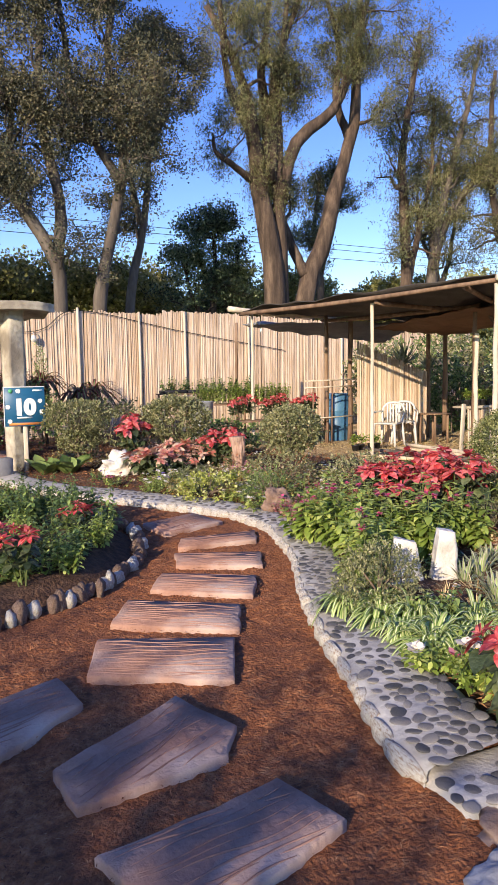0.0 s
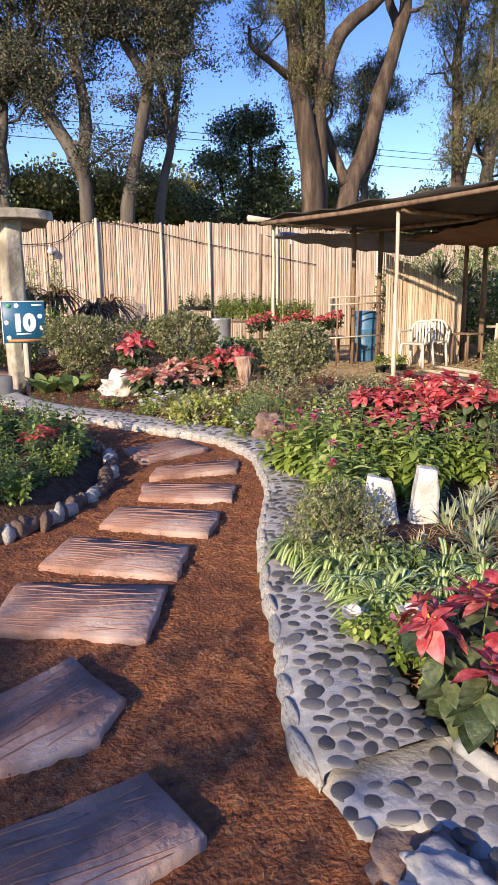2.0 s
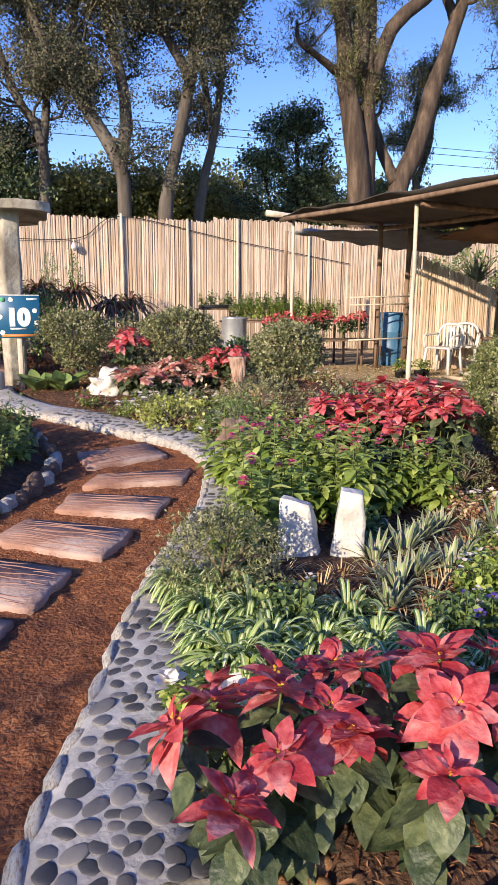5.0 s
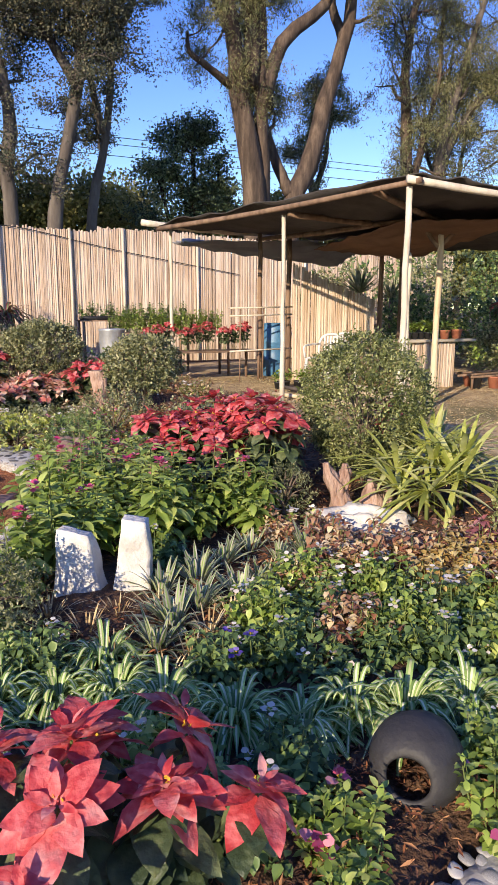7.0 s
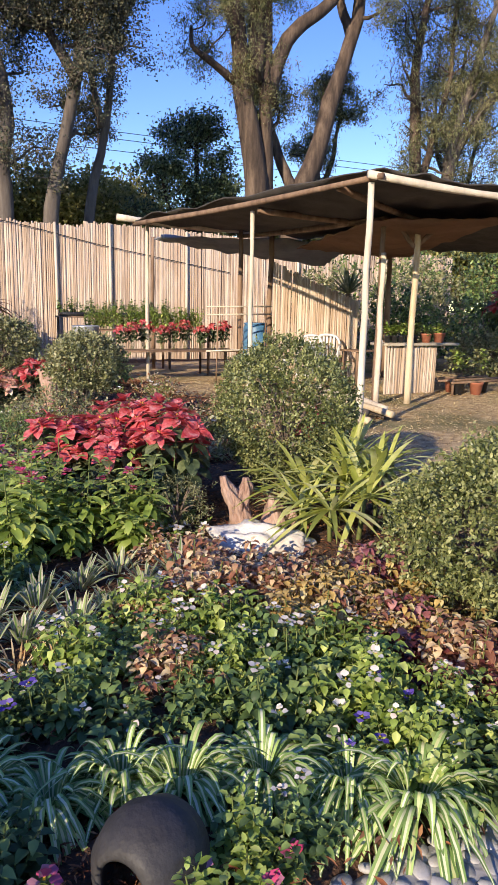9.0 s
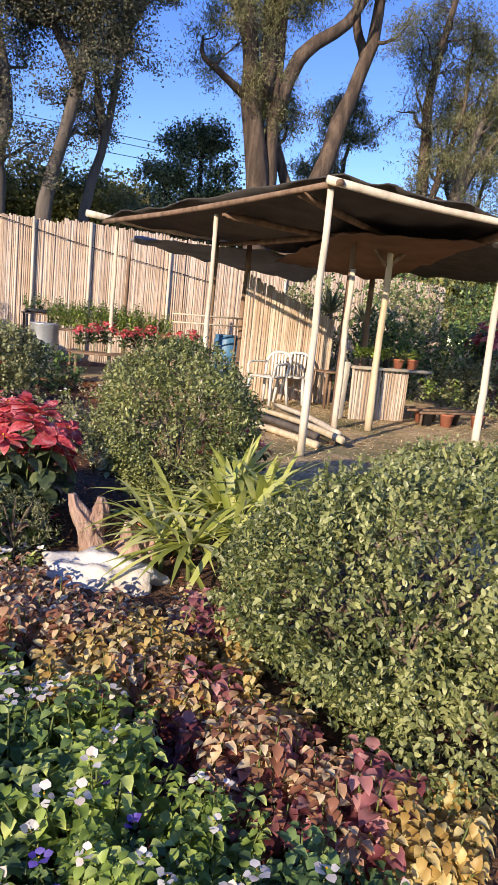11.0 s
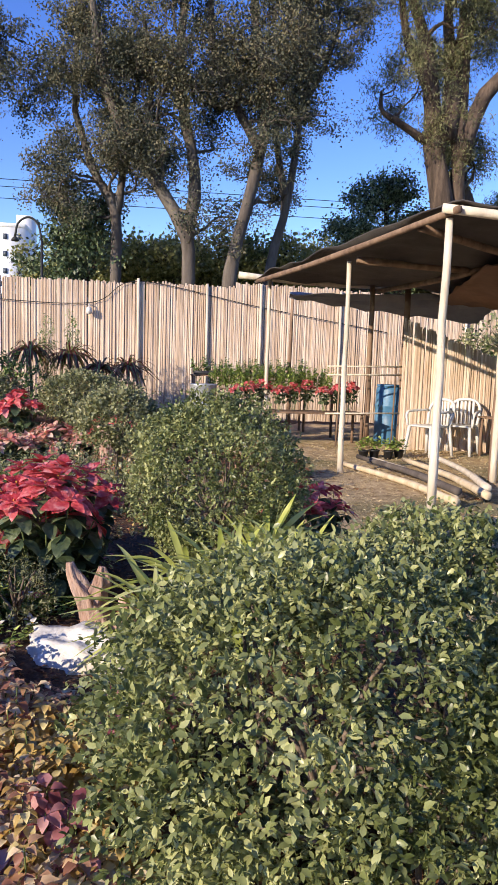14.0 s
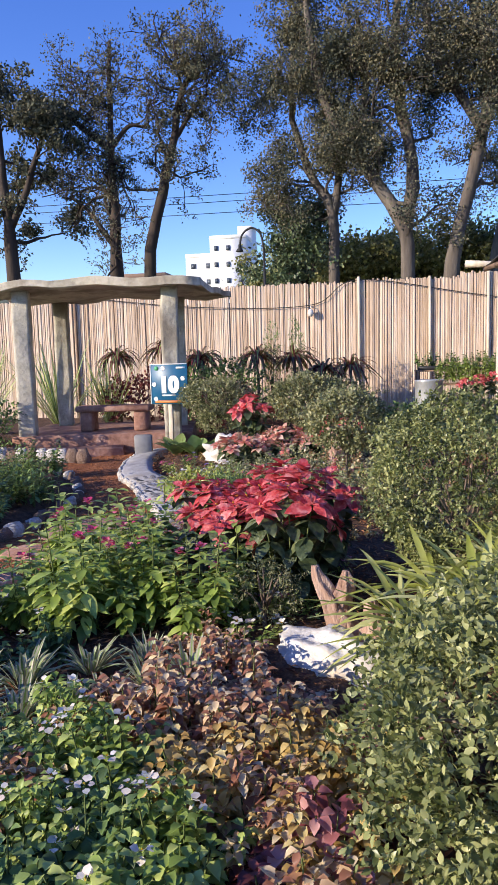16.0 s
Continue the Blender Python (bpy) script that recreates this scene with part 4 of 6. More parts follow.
for k, (x, y) in enumerate(((29.0, 33), (35.5, 32), (39.5, 30))):
    tree("sheoak", x, y, [([(0, 0, 0), (0.2, 0, 6), (-0.4, 0, 10), (0.3, 0, 15)], 0.3, 0.07), ([(0.1, 0, 6), (1.2, 0, 9), (1.8, 0, 13.5)], 0.18, 0.06), ([(0, 0, 7.5), (-1.3, 0, 10), (-1.6, 0, 13)], 0.15, 0.05)],
         PALEBARK, L_CAS, "sheoak with a forked pale trunk and wispy crown", 16000, 0.16, 0.75, 1.8, 0.3, DIAMOND, 0.42, 0.45, seed=26 + k, boughs_per_m=1.5)
tree("sheoak", 20.6, 33, [([(0, 0, 0), (0.1, 0, 6), (-0.3, 0, 9), (0.2, 0, 12.5)], 0.28, 0.06), ([(0, 0, 6.5), (0.9, 0, 9.5), (1.1, 0, 12)], 0.16, 0.05)],
     PALEBARK, L_CAS, "slim young sheoak with wispy foliage", 15000, 0.17, 0.6, 1.6, 0.3, DIAMOND, 0.5, 0.45, seed=25)
tree("gum_tree", 4.7, 25, [([(0.1, 0, 0), (0.05, 0, 4), (-0.1, 0, 5.5), (-1.4, 0, 7.4), (-2.4, 0, 9.0), (-3.0, 0, 12), (-2.8, 0, 15)], 0.27, 0.08),
                           ([(0, 0, 5), (0.2, 0.2, 7.5), (-0.3, 0.3, 10), (-0.2, 0.3, 13), (0.2, 0.3, 16)], 0.22, 0.08), ([(-1.6, 0, 7.6), (-1.2, 0.3, 9.5), (-1.5, 0.3, 12)], 0.15, 0.06)],
     PALEBARK, L_EUC, "gum tree with a forked grey trunk", 56000, 0.08, 0.75, 2.1, 0.05, DIAMOND, 0.29, 1.3, seed=16, crook=0.38, boughs_per_m=1.6)
tree("gum_tree", 6.0, 25, [([(-0.1, 0, 0), (0.1, 0, 4), (0.5, 0, 6), (1.0, 0, 8.2), (1.15, 0, 9.9), (0.7, 0, 11.7), (0.9, 0, 14), (1.2, 0, 16)], 0.26, 0.08),
                           ([(1.0, 0, 8), (0.2, 0.2, 9.5), (-0.6, 0.2, 11), (-0.8, 0.3, 13), (-1.2, 0.3, 15)], 0.17, 0.06), ([(1.1, 0, 9.5), (2.0, 0.2, 11), (2.4, 0.3, 13)], 0.15, 0.05)],
     PALEBARK, L_EUC, "leaning gum tree with brownish leaves", 56000, 0.08, 0.75, 2.1, 0.05, DIAMOND, 0.29, 1.3, seed=17, crook=0.38, boughs_per_m=1.6)
tree("gum_tree", 7.4, 26, [([(0, 0, 0), (0.1, 0, 4), (0.6, 0, 6.4), (1.0, 0, 9), (1.3, 0, 12), (1.3, 0, 14.5)], 0.2, 0.06),
                           ([(0.6, 0, 7), (0.2, 0, 9), (-0.2, 0.2, 11.5)], 0.14, 0.06), ([(1.1, 0, 10), (1.9, 0, 11.5), (2.2, 0, 13)], 0.12, 0.04)],
     PALEBARK, L_EUC, "slim pale-barked gum tree", 40000, 0.075, 0.6, 1.4, 0.05, DIAMOND, 0.36, 1.3, seed=18, crook=0.38, boughs_per_m=1.2)
tree("gum_tree", 2.4, 26, [([(0, 0, 0), (0, 0, 4), (-0.05, 0, 6.2), (-0.8, 0, 7.4), (-1.3, 0, 9.5), (-1.2, 0, 12)], 0.22, 0.07), ([(0, 0, 6), (0.3, 0, 8), (0.8, 0, 11)], 0.15, 0.05)],
     PALEBARK, L_EUC, "young gum tree beside the fence", 56000, 0.08, 0.75, 2.1, 0.05, DIAMOND, 0.29, 1.3, seed=19, crook=0.38, boughs_per_m=1.6)
tree("bare_tree", -5.2, 26, [([(0, 0, 0), (0, 0, 4.8), (0, 0, 6.7), (0, 0, 8.8), (0.1, 0, 12.2)], 0.3, 0.06), ([(0, 0, 8.6), (-0.9, 0, 9.4), (-1.8, 0, 10.1), (-2.6, 0, 10.3)], 0.14, 0.04),
                             ([(0, 0, 8.7), (0.7, 0, 9.4), (1.3, 0, 9.3)], 0.1, 0.04), ([(-0.1, 0, 5.5), (-0.9, 0, 6.6), (-1.6, 0, 7.2)], 0.1, 0.04)],
     DARKBARK, L_EUC, "thinly leaved tree with dark spreading limbs", 16000, 0.085, 0.4, 2.1, 0.0, DIAMOND, 0.42, 1.3, seed=20, crook=0.5, boughs_per_m=2.6)
tree("bare_tree", -3.9, 26, [([(-0.1, 0, 0), (-0.1, 0, 4.7), (0.5, 0, 7.3), (0.95, 0, 8.8), (1.4, 0, 10.7), (2.8, 0, 11.5)], 0.24, 0.06), ([(0.95, 0, 8.8), (1.9, 0, 10), (2.3, 0, 10.2)], 0.09, 0.03)],
     DARKBARK, L_EUC, "leaning tree with a thin dark crown", 16000, 0.085, 0.4, 2.1, 0.0, DIAMOND, 0.42, 1.3, seed=21, crook=0.5, boughs_per_m=2.6)
tree("gum_tree", -8.6, 25, [([(0, 0, 0), (0, 0, 5), (-0.2, 0, 8), (-0.4, 0, 12)], 0.28, 0.08), ([(0, 0, 6), (1.0, 0, 8), (1.5, 0, 9.5)], 0.14, 0.05)],
     DARKBARK, L_EUC, "dark gum tree behind the pergola", 16000, 0.12, 0.5, 1.8, 0.05, DIAMOND, 0.4, 1.3, seed=22)
tree("dark_tree", 12.8, 30, [([(0, 0, 0), (0, 0, 4), (0.1, 0, 6.5), (0.1, 0, 8.4)], 0.22, 0.05), ([(0, 0, 3.5), (-1, 0, 5), (-1.4, 0, 7)], 0.12, 0.05), ([(0, 0, 3.5), (1.1, 0, 5), (1.3, 0, 7)], 0.12, 0.05)],
     DARKBARK, L_DARKTREE, "dense dark bushy tree beyond the fence", 26000, 0.11, 0.7, 1.5, 0.0, DIAMOND, 0.3, 1.4, seed=23, boughs_per_m=2.6)
tree("dark_tree", 0.9, 27, [([(0, 0, 0), (0, 0, 4), (0.1, 0, 6)], 0.18, 0.05), ([(0, 0, 3), (0.7, 0, 4.5), (1.0, 0, 5.5)], 0.1, 0.04)],
     DARKBARK, L_DARKTREE, "low dark tree by the lamp post", 12000, 0.12, 0.7, 1.4, 0.0, DIAMOND, 0.3, 1.4, seed=24, boughs_per_m=3)

# trees behind the walker, whose shade falls over the front of the garden
for k, (x, y, h) in enumerate(((-9.3, -2.2, 3.7), (-7.8, -2.7, 3.1), (-6.3, -3.2, 3.0), (-10.9, -1.6, 4.3))):
    tree("shade_tree", x, y, [([(0, 0, 0), (0.1, 0, h * 0.4), (-0.1, 0, h * 0.7), (0.1, 0, h * 0.9)], 0.13, 0.04), ([(0, 0, h * 0.3), (0.6, 0.2, h * 0.55), (0.9, 0.2, h * 0.8)], 0.07, 0.03), ([(0, 0, h * 0.3), (-0.6, -0.2, h * 0.5), (-0.9, -0.2, h * 0.75)], 0.07, 0.03)],
         BARK, L_EUC, "leafy garden tree shading the path", 4700, 0.11, 0.5, 1.0, 0.0, DIAMOND, 0.25, 1.3, seed=200 + k, boughs_per_m=2.4)

# ---- plants ----
def stems_of(points, r, m, sides=5):
    return [tube(p, [r, r * 0.6], m, sides, caps=False) for p in points]


def whorl(centre, n, length, lift, m, width=1.0, template=OVAL, twist=0.25):
    ang = np.linspace(0, 2 * np.pi, n, endpoint=False) + RNG.uniform(0, 6) + RNG.normal(0, twist, n)
    el = RNG.normal(lift, 0.22 if template is BRACT else 0.42, n)
    d = np.stack([np.cos(ang) * np.cos(el), np.sin(ang) * np.cos(el), np.sin(el)], -1)
    up = np.stack([-np.cos(ang) * np.sin(el), -np.sin(ang) * np.sin(el), np.cos(el)], -1)
    return leaves(template, np.repeat(centre[None], n, 0) + d * 0.008, d, up, RNG.uniform(0.75, 1.15, n) * length, m, width)


def poinsettia(x, y, z, h, spread, heads, label, bract=L_RED, length=0.1, seed=1, group="poinsettias", tiers=3):
    global RNG
    RNG = np.random.default_rng(seed)
    root = thing("poinsettia", x, y, z, label, "poinsettia", group)
    stems, green, red, eye = [], [], [], []
    for k in range(heads):
        a, r = k * 2.4 + RNG.uniform(-0.3, 0.3), spread * math.sqrt((k + 0.5) / heads)
        top = np.array([r * math.cos(a), r * math.sin(a), h * (1 - 0.28 * (r / spread) ** 2) + RNG.normal(0, 0.05 * h)])
        p = smooth_line([(0.25 * top[0], 0.25 * top[1], 0), (0.6 * top[0], 0.6 * top[1], top[2] * 0.5), tuple(top)], 6)
        stems.append(p)
        tilt = np.array([0.25 * math.cos(a), 0.25 * math.sin(a), 0]) * length
        n1 = int(RNG.integers(5, 8))
        star = [whorl(top, n1, length * RNG.uniform(0.95, 1.25), RNG.normal(-0.08, 0.12), bract, 1.12, BRACT, 0.4), whorl(top + [0, 0, 0.012] + tilt * 0.2, 5, length * 0.85, 0.3, bract, 1.2, BRACT, 0.4), whorl(top + [0, 0, 0.018], 4, length * 0.5, 0.65, bract, 0.85, BRACT)]
        tip = Euler((RNG.normal(-0.25 * math.sin(a), 0.25), RNG.normal(0.25 * math.cos(a), 0.25), 0)).to_matrix()
        star = [((v - top) @ np.array(tip).T + top, f, m) for v, f, m in star]
        red.append((merge(star), leaves(OVAL, top + RNG.normal(0, 0.005, (5, 3)) + [0, 0, 0.02], rand_dirs(5, 2), rand_dirs(5), 0.009, P_YELLOW, 1.5)))
        for t in range(tiers):
            c = p[-1] + (p[1] - p[-1]) * (0.1 + 0.24 * t + RNG.uniform(0, 0.06))
            green.append(whorl(c, 4, length * RNG.uniform(0.9, 1.35), -0.4, L_POIN, 1.35, BRACT))
    tagged(mesh_part("stem", merge(stems_of(stems, 0.005, STEM)), root), kind="stuff")
    tagged(mesh_part("foliage", merge(green), root, smooth=True), kind="stuff")
    for star, eyes in red:
        head = mesh_part("flower_head", star, root, smooth=True)
        tagged(mesh_part("flower_eye", [eyes], head), kind="stuff")
    return root


def shrub(name, x, y, z, lobes, m, label, count, size, category="shrub", template=OVAL, stem=TWIG, seed=1, group="", fuzz=0.06, depth=0.3, width=1.25):
    """A clipped or loose bush: leaves on short sprigs over rounded lobes, woody stems inside."""
    global RNG
    RNG = np.random.default_rng(seed)
    root = thing(name, x, y, z, label, category, group)
    area = np.array([a[3] * a[4] + a[4] * a[5] + a[3] * a[5] for a in lobes])
    pos, al = [], []
    for (cx, cy, cz, rx, ry, rz), w in zip(lobes, area / area.sum()):
        sprigs = max(4, int(count * w / 7))
        d = rand_dirs(sprigs, 0.25)
        rad = 1 - depth * RNG.random(sprigs) ** 2.2 + RNG.normal(0, fuzz, sprigs)
        bump = np.array([noise.noise(Vector(q) * 2.2 + Vector((seed, 0, 0))) for q in d]) * 0.16
        c = np.array([cx, cy, cz]) + d * (rad + bump)[:, None] * np.array([rx, ry, rz])
        keep = c[:, 2] > 0.01
        for (ox, oy, oz, qx, qy, qz) in lobes:
            if (ox, oy, oz) != (cx, cy, cz):
                keep &= (((c - [ox, oy, oz]) / [qx, qy, qz]) ** 2).sum(1) > 0.5
        c, d = c[keep], d[keep]
        g = unit(d + RNG.normal(0, 0.5, d.shape) + [0, 0, 0.35])
        for k in range(7):
            pos.append(c + g * size * (0.33 * k - 0.8) + RNG.normal(0, size * 0.12, c.shape))
            al.append(unit(g * 0.55 + RNG.normal(0, 0.75, c.shape)))
    pos, al = np.concatenate(pos), np.concatenate(al)
    up = unit(RNG.normal(0, 0.55, pos.shape) + [0, 0, 1])
    tagged(mesh_part("foliage", [leaves(template, pos, al, up, RNG.uniform(0.65, 1.25, len(pos)) * size, m, width)], root), kind="stuff")
    st = []
    for (cx, cy, cz, rx, ry, rz) in lobes:
        for _ in range(9):
            d = rand_dirs(1, 0.6)[0] * 0.85
            st.append(smooth_line([(cx * 0.4, cy * 0.4, 0), (cx * 0.8, cy * 0.8, cz * 0.5), (cx + d[0] * rx * 0.5, cy + d[1] * ry * 0.5, cz + d[2] * rz * 0.3), (cx + d[0] * rx, cy + d[1] * ry, max(0.03, cz + d[2] * rz))], 7))
    tagged(mesh_part("stem", merge([tube(p, [0.011, 0.003], stem, 5, 0.1, False) for p in st]), root), kind="stuff")
    return root


def spider_plant(x, y, z, label, r=0.22, n=60, seed=1, mats=None, name="spider_plant", width=0.016, rise=(0.75, 1.45), droop=(0.5, 0.95), group="spider plants", category="spider plant"):
    global RNG
    RNG = np.random.default_rng(seed)
    root = thing(name, x, y, z, label, category, group)
    hd = RNG.uniform(0, 2 * np.pi, n)
    base = np.stack([0.02 * np.cos(hd), 0.02 * np.sin(hd), np.zeros(n)], -1)
    g = ribbon(base, hd, RNG.uniform(0.7, 1.25, n) * r, RNG.uniform(*droop, n), RNG.uniform(*rise, n), RNG.uniform(0.8, 1.2, n) * width, mats or (L_SPIDER, L_CREAM), 7)
    tagged(mesh_part("foliage", g, root, smooth=True), kind="stuff")
    return root


def leafy(name, x, y, z, label, category, r, h, stems, leaf, size, m, flower=None, flowers=0, seed=1, group="", width=1.2, fl_size=0.03, tier=6, petals=5, shape=OVAL, up=0.0):
    """A soft-stemmed plant: many leafy stems from one crown, with or without flowers on top."""
    global RNG
    RNG = np.random.default_rng(seed)
    root = thing(name, x, y, z, label, category, group)
    st, gl, fl = [], [], []
    for k in range(stems):
        a, q = RNG.uniform(0, 6.28), r * math.sqrt(RNG.random())
        top = np.array([q * math.cos(a), q * math.sin(a), h * (1 - 0.35 * (q / r) ** 2) * RNG.uniform(0.5, 1.4)])
        p = smooth_line([(0.5 * top[0], 0.5 * top[1], 0), (0.8 * top[0], 0.8 * top[1], 0.5 * top[2]), tuple(top)], 5)
        st.append(p)
        for t in range(tier):
            c = p[0] + (p[-1] - p[0]) * (1 - 0.8 * t / tier)
            gl.append(whorl(c, leaf, size * (0.65 + 0.12 * min(t, 3)), 0.15 + up - 0.1 * t, m, width, shape))
        if k < flowers:
            c = p[-1] + [0, 0, 0.02]
            bloom = [whorl(c, petals, fl_size, 0.35, flower, 2.1, OVAL, 0.05)]
            if petals > 7:
                bloom.append(whorl(c + [0, 0, 0.006], petals // 2, fl_size * 0.6, 0.6, flower, 1.6, OVAL, 0.05))
            bloom.append(leaves(OVAL, np.repeat(c[None] + [0, 0, 0.004], 4, 0), rand_dirs(4, 1), rand_dirs(4), fl_size * 0.2, P_YELLOW, 2))
            fl.append(merge(bloom))
    tagged(mesh_part("stem", merge(stems_of(st, 0.0035, STEM, 4)), root), kind="stuff")
    tagged(mesh_part("foliage", merge(gl), root), kind="stuff")
    for bloom in fl:
        mesh_part("flower", bloom, root)
    return root


def repeat(first, places, seed=0, smin=0.85, smax=1.15):
    """Copies of a plant, each turned and grown a little otherwise."""
    r = random.Random(seed)
    for x, y, z in places:
        copy_thing(first, pose(x, y, z, r.uniform(-4, 4), r.uniform(-4, 4), r.uniform(0, 360)) @ Matrix.Scale(r.uniform(smin, smax), 4))


# near poinsettias at the corner of the bed
poinsettia(1.02, 2.9, 0.08, 0.36, 0.24, 8, "red poinsettia over the ochre pebbles", length=0.09, seed=31, tiers=5)
poinsettia(1.36, 2.86, 0.08, 0.4, 0.27, 8, "red poinsettia with large dark leaves", length=0.096, seed=32, tiers=5)
poinsettia(1.6, 2.88, 0.08, 0.35, 0.23, 6, "red poinsettia at the front of the bed", length=0.09, seed=33, tiers=5)
# the large poinsettia stand beside the round bush
big = poinsettia(2.7, 5.85, 0.08, 0.55, 0.22, 9, "tall red poinsettia in the middle of the bed", length=0.1, seed=34, tiers=4)
repeat(big, [(2.88, 5.55, 0.08)], 1)
big2 = poinsettia(3.2, 5.38, 0.06, 0.62, 0.24, 10, "tall red poinsettia in the middle of the bed", length=0.1, seed=35, tiers=4)
repeat(big2, [(3.0, 5.95, 0.08), (3.3, 5.7, 0.08)], 2, 0.95, 1.08)
farp = poinsettia(2.13, 10.5, 0.08, 0.78, 0.24, 9, "red poinsettia among the far shrubs", length=0.11, seed=36)
repeat(farp, [(3.14, 9.95, 0.05), (3.34, 9.8, 0.05), (4.5, 5.9, 0.0), (4.75, 6.1, 0.0)], 3, 0.66, 0.82)
marble = poinsettia(2.2, 9.6, 0.1, 0.32, 0.28, 9, "cream and pink marbled poinsettia", L_MARBLE, 0.1, 37, "marbled poinsettias")
repeat(marble, [(2.35, 10.05, 0.12), (2.1, 9.85, 0.08), (2.8, 9.95, 0.12), (2.6, 10.1, 0.14), (2.5, 9.75, 0.1), (2.95, 10.15, 0.14)], 4, 0.8, 1.1)

# bushes
shrub("round_bush", 4.02, 5.5, 0.05, [(0, 0, 0.62, 0.44, 0.43, 0.42), (0.05, 0.05, 0.45, 0.36, 0.36, 0.36)], L_BOX, "round clipped box bush with sunlit yellow-green tips", 42000, 0.021, seed=41, depth=0.22, fuzz=0.05, width=0.9)
shrub("box_bush", 4.25, 3.5, 0.0, [(-0.2, -0.05, 0.5, 0.5, 0.48, 0.36), (0.25, 0.22, 0.52, 0.5, 0.45, 0.36), (0.4, -0.25, 0.38, 0.5, 0.45, 0.38), (0.0, -0.3, 0.3, 0.5, 0.35, 0.3), (-0.28, 0.25, 0.38, 0.35, 0.35, 0.3)], L_BOX,
      "large loose box bush with small glossy leaves", 110000, 0.021, seed=42, depth=0.3, fuzz=0.05, width=0.9)
shrub("low_bush", 1.35, 4.18, 0.08, [(0, 0, 0.17, 0.24, 0.2, 0.19)], L_GREYGREEN, "small grey-green bush before the white stones", 6500, 0.018, seed=43, width=0.7, fuzz=0.1)
shrub("low_bush", 3.12, 5.02, 0.08, [(0, 0, 0.15, 0.17, 0.15, 0.17)], L_GREYGREEN, "small feathery green conifer bush", 1800, 0.02, seed=44, width=0.4, fuzz=0.14)
shrub("clipped_shrub", 1.56, 11.15, 0.05, [(0, 0, 0.78, 0.46, 0.44, 0.24), (0.02, 0, 0.45, 0.3, 0.28, 0.14)], L_GREYGREEN, "clipped flat-topped shrub with bare stems beside the sign", 9000, 0.03, seed=45, fuzz=0.05, depth=0.25)
shrub("clipped_shrub", 2.85, 10.6, 0.05, [(0, 0, 0.74, 0.46, 0.44, 0.32)], L_GREYGREEN, "round clipped shrub in the far bed", 11000, 0.03, seed=46, depth=0.25)
shrub("clipped_shrub", 3.38, 8.3, 0.05, [(0, 0, 0.7, 0.36, 0.36, 0.26)], L_GREYGREEN, "round clipped shrub with bare lower stems", 9000, 0.028, seed=47, depth=0.25)
shrub("low_bush", 2.95, 7.9, 0.05, [(0, 0, 0.22, 0.4, 0.35, 0.26)], L_GREYGREEN, "spreading grey-green bush by the path", 2600, 0.03, seed=48, fuzz=0.14, width=0.7)
shrub("low_bush", 2.5, 7.3, 0.05, [(0, 0, 0.16, 0.3, 0.3, 0.2)], L_DEEP, "low dark feathery bush by the path", 2200, 0.028, seed=49, fuzz=0.14, width=0.5)
shrub("low_bush", 2.1, 7.95, 0.05, [(0, 0, 0.12, 0.34, 0.3, 0.16)], L_YELLOWGREEN, "low yellow-green bush spilling over the edging", 1700, 0.03, seed=50, fuzz=0.14)
shrub("low_bush", 3.7, 7.4, 0.05, [(0, 0, 0.2, 0.45, 0.4, 0.24)], L_GREYGREEN, "spreading grey-green bush behind the poinsettias", 2200, 0.03, seed=51, fuzz=0.14)
shrub("fence_shrub", 1.2, 13.6, 0.05, [(0, 0, 0.75, 0.7, 0.6, 0.5), (-0.7, 0.3, 0.6, 0.5, 0.5, 0.45)], L_DEEP, "dark loose shrub in front of the fence", 4600, 0.05, seed=52, fuzz=0.16)
shrub("fence_shrub", 2.9, 14.0, 0.05, [(0, 0, 0.5, 0.8, 0.5, 0.4)], L_GREYGREEN, "rounded shrub in front of the fence", 3600, 0.045, seed=53, fuzz=0.12)
shrub("fence_shrub", 4.1, 11.6, 0.05, [(0, 0, 0.3, 0.6, 0.5, 0.3)], L_DEEP, "low dark shrub before the nursery tables", 2800, 0.045, seed=54, fuzz=0.14)

# zinnias and broad-leaved plants
zin = leafy("zinnia", 2.58, 5.0, 0.08, "pink zinnia with fresh green leaves", "zinnia", 0.2, 0.4, 13, 3, 0.105, L_BRIGHT, P_PINK, 2, 61, "zinnias", 0.85, 0.026, 6, 10, BRACT)
repeat(zin, [(2.3, 4.85, 0.08), (2.85, 4.95, 0.08), (2.0, 4.95, 0.06), (2.2, 5.2, 0.08), (1.75, 4.85, 0.05), (1.6, 4.6, 0.05), (2.5, 5.25, 0.08), (2.0, 5.4, 0.08), (2.3, 5.65, 0.08), (1.95, 5.75, 0.06), (2.6, 6.2, 0.06), (2.3, 6.05, 0.05), (2.95, 5.2, 0.05)], 5)
pinkl = leafy("bloodleaf", 2.28, 6.45, 0.08, "low dusky-pink leafed bloodleaf plant", "foliage plant", 0.2, 0.15, 16, 4, 0.045, L_PINK, seed=62, group="bloodleaf plants")
repeat(pinkl, [(2.4, 6.8, 0.08), (2.6, 6.6, 0.08)], 6)

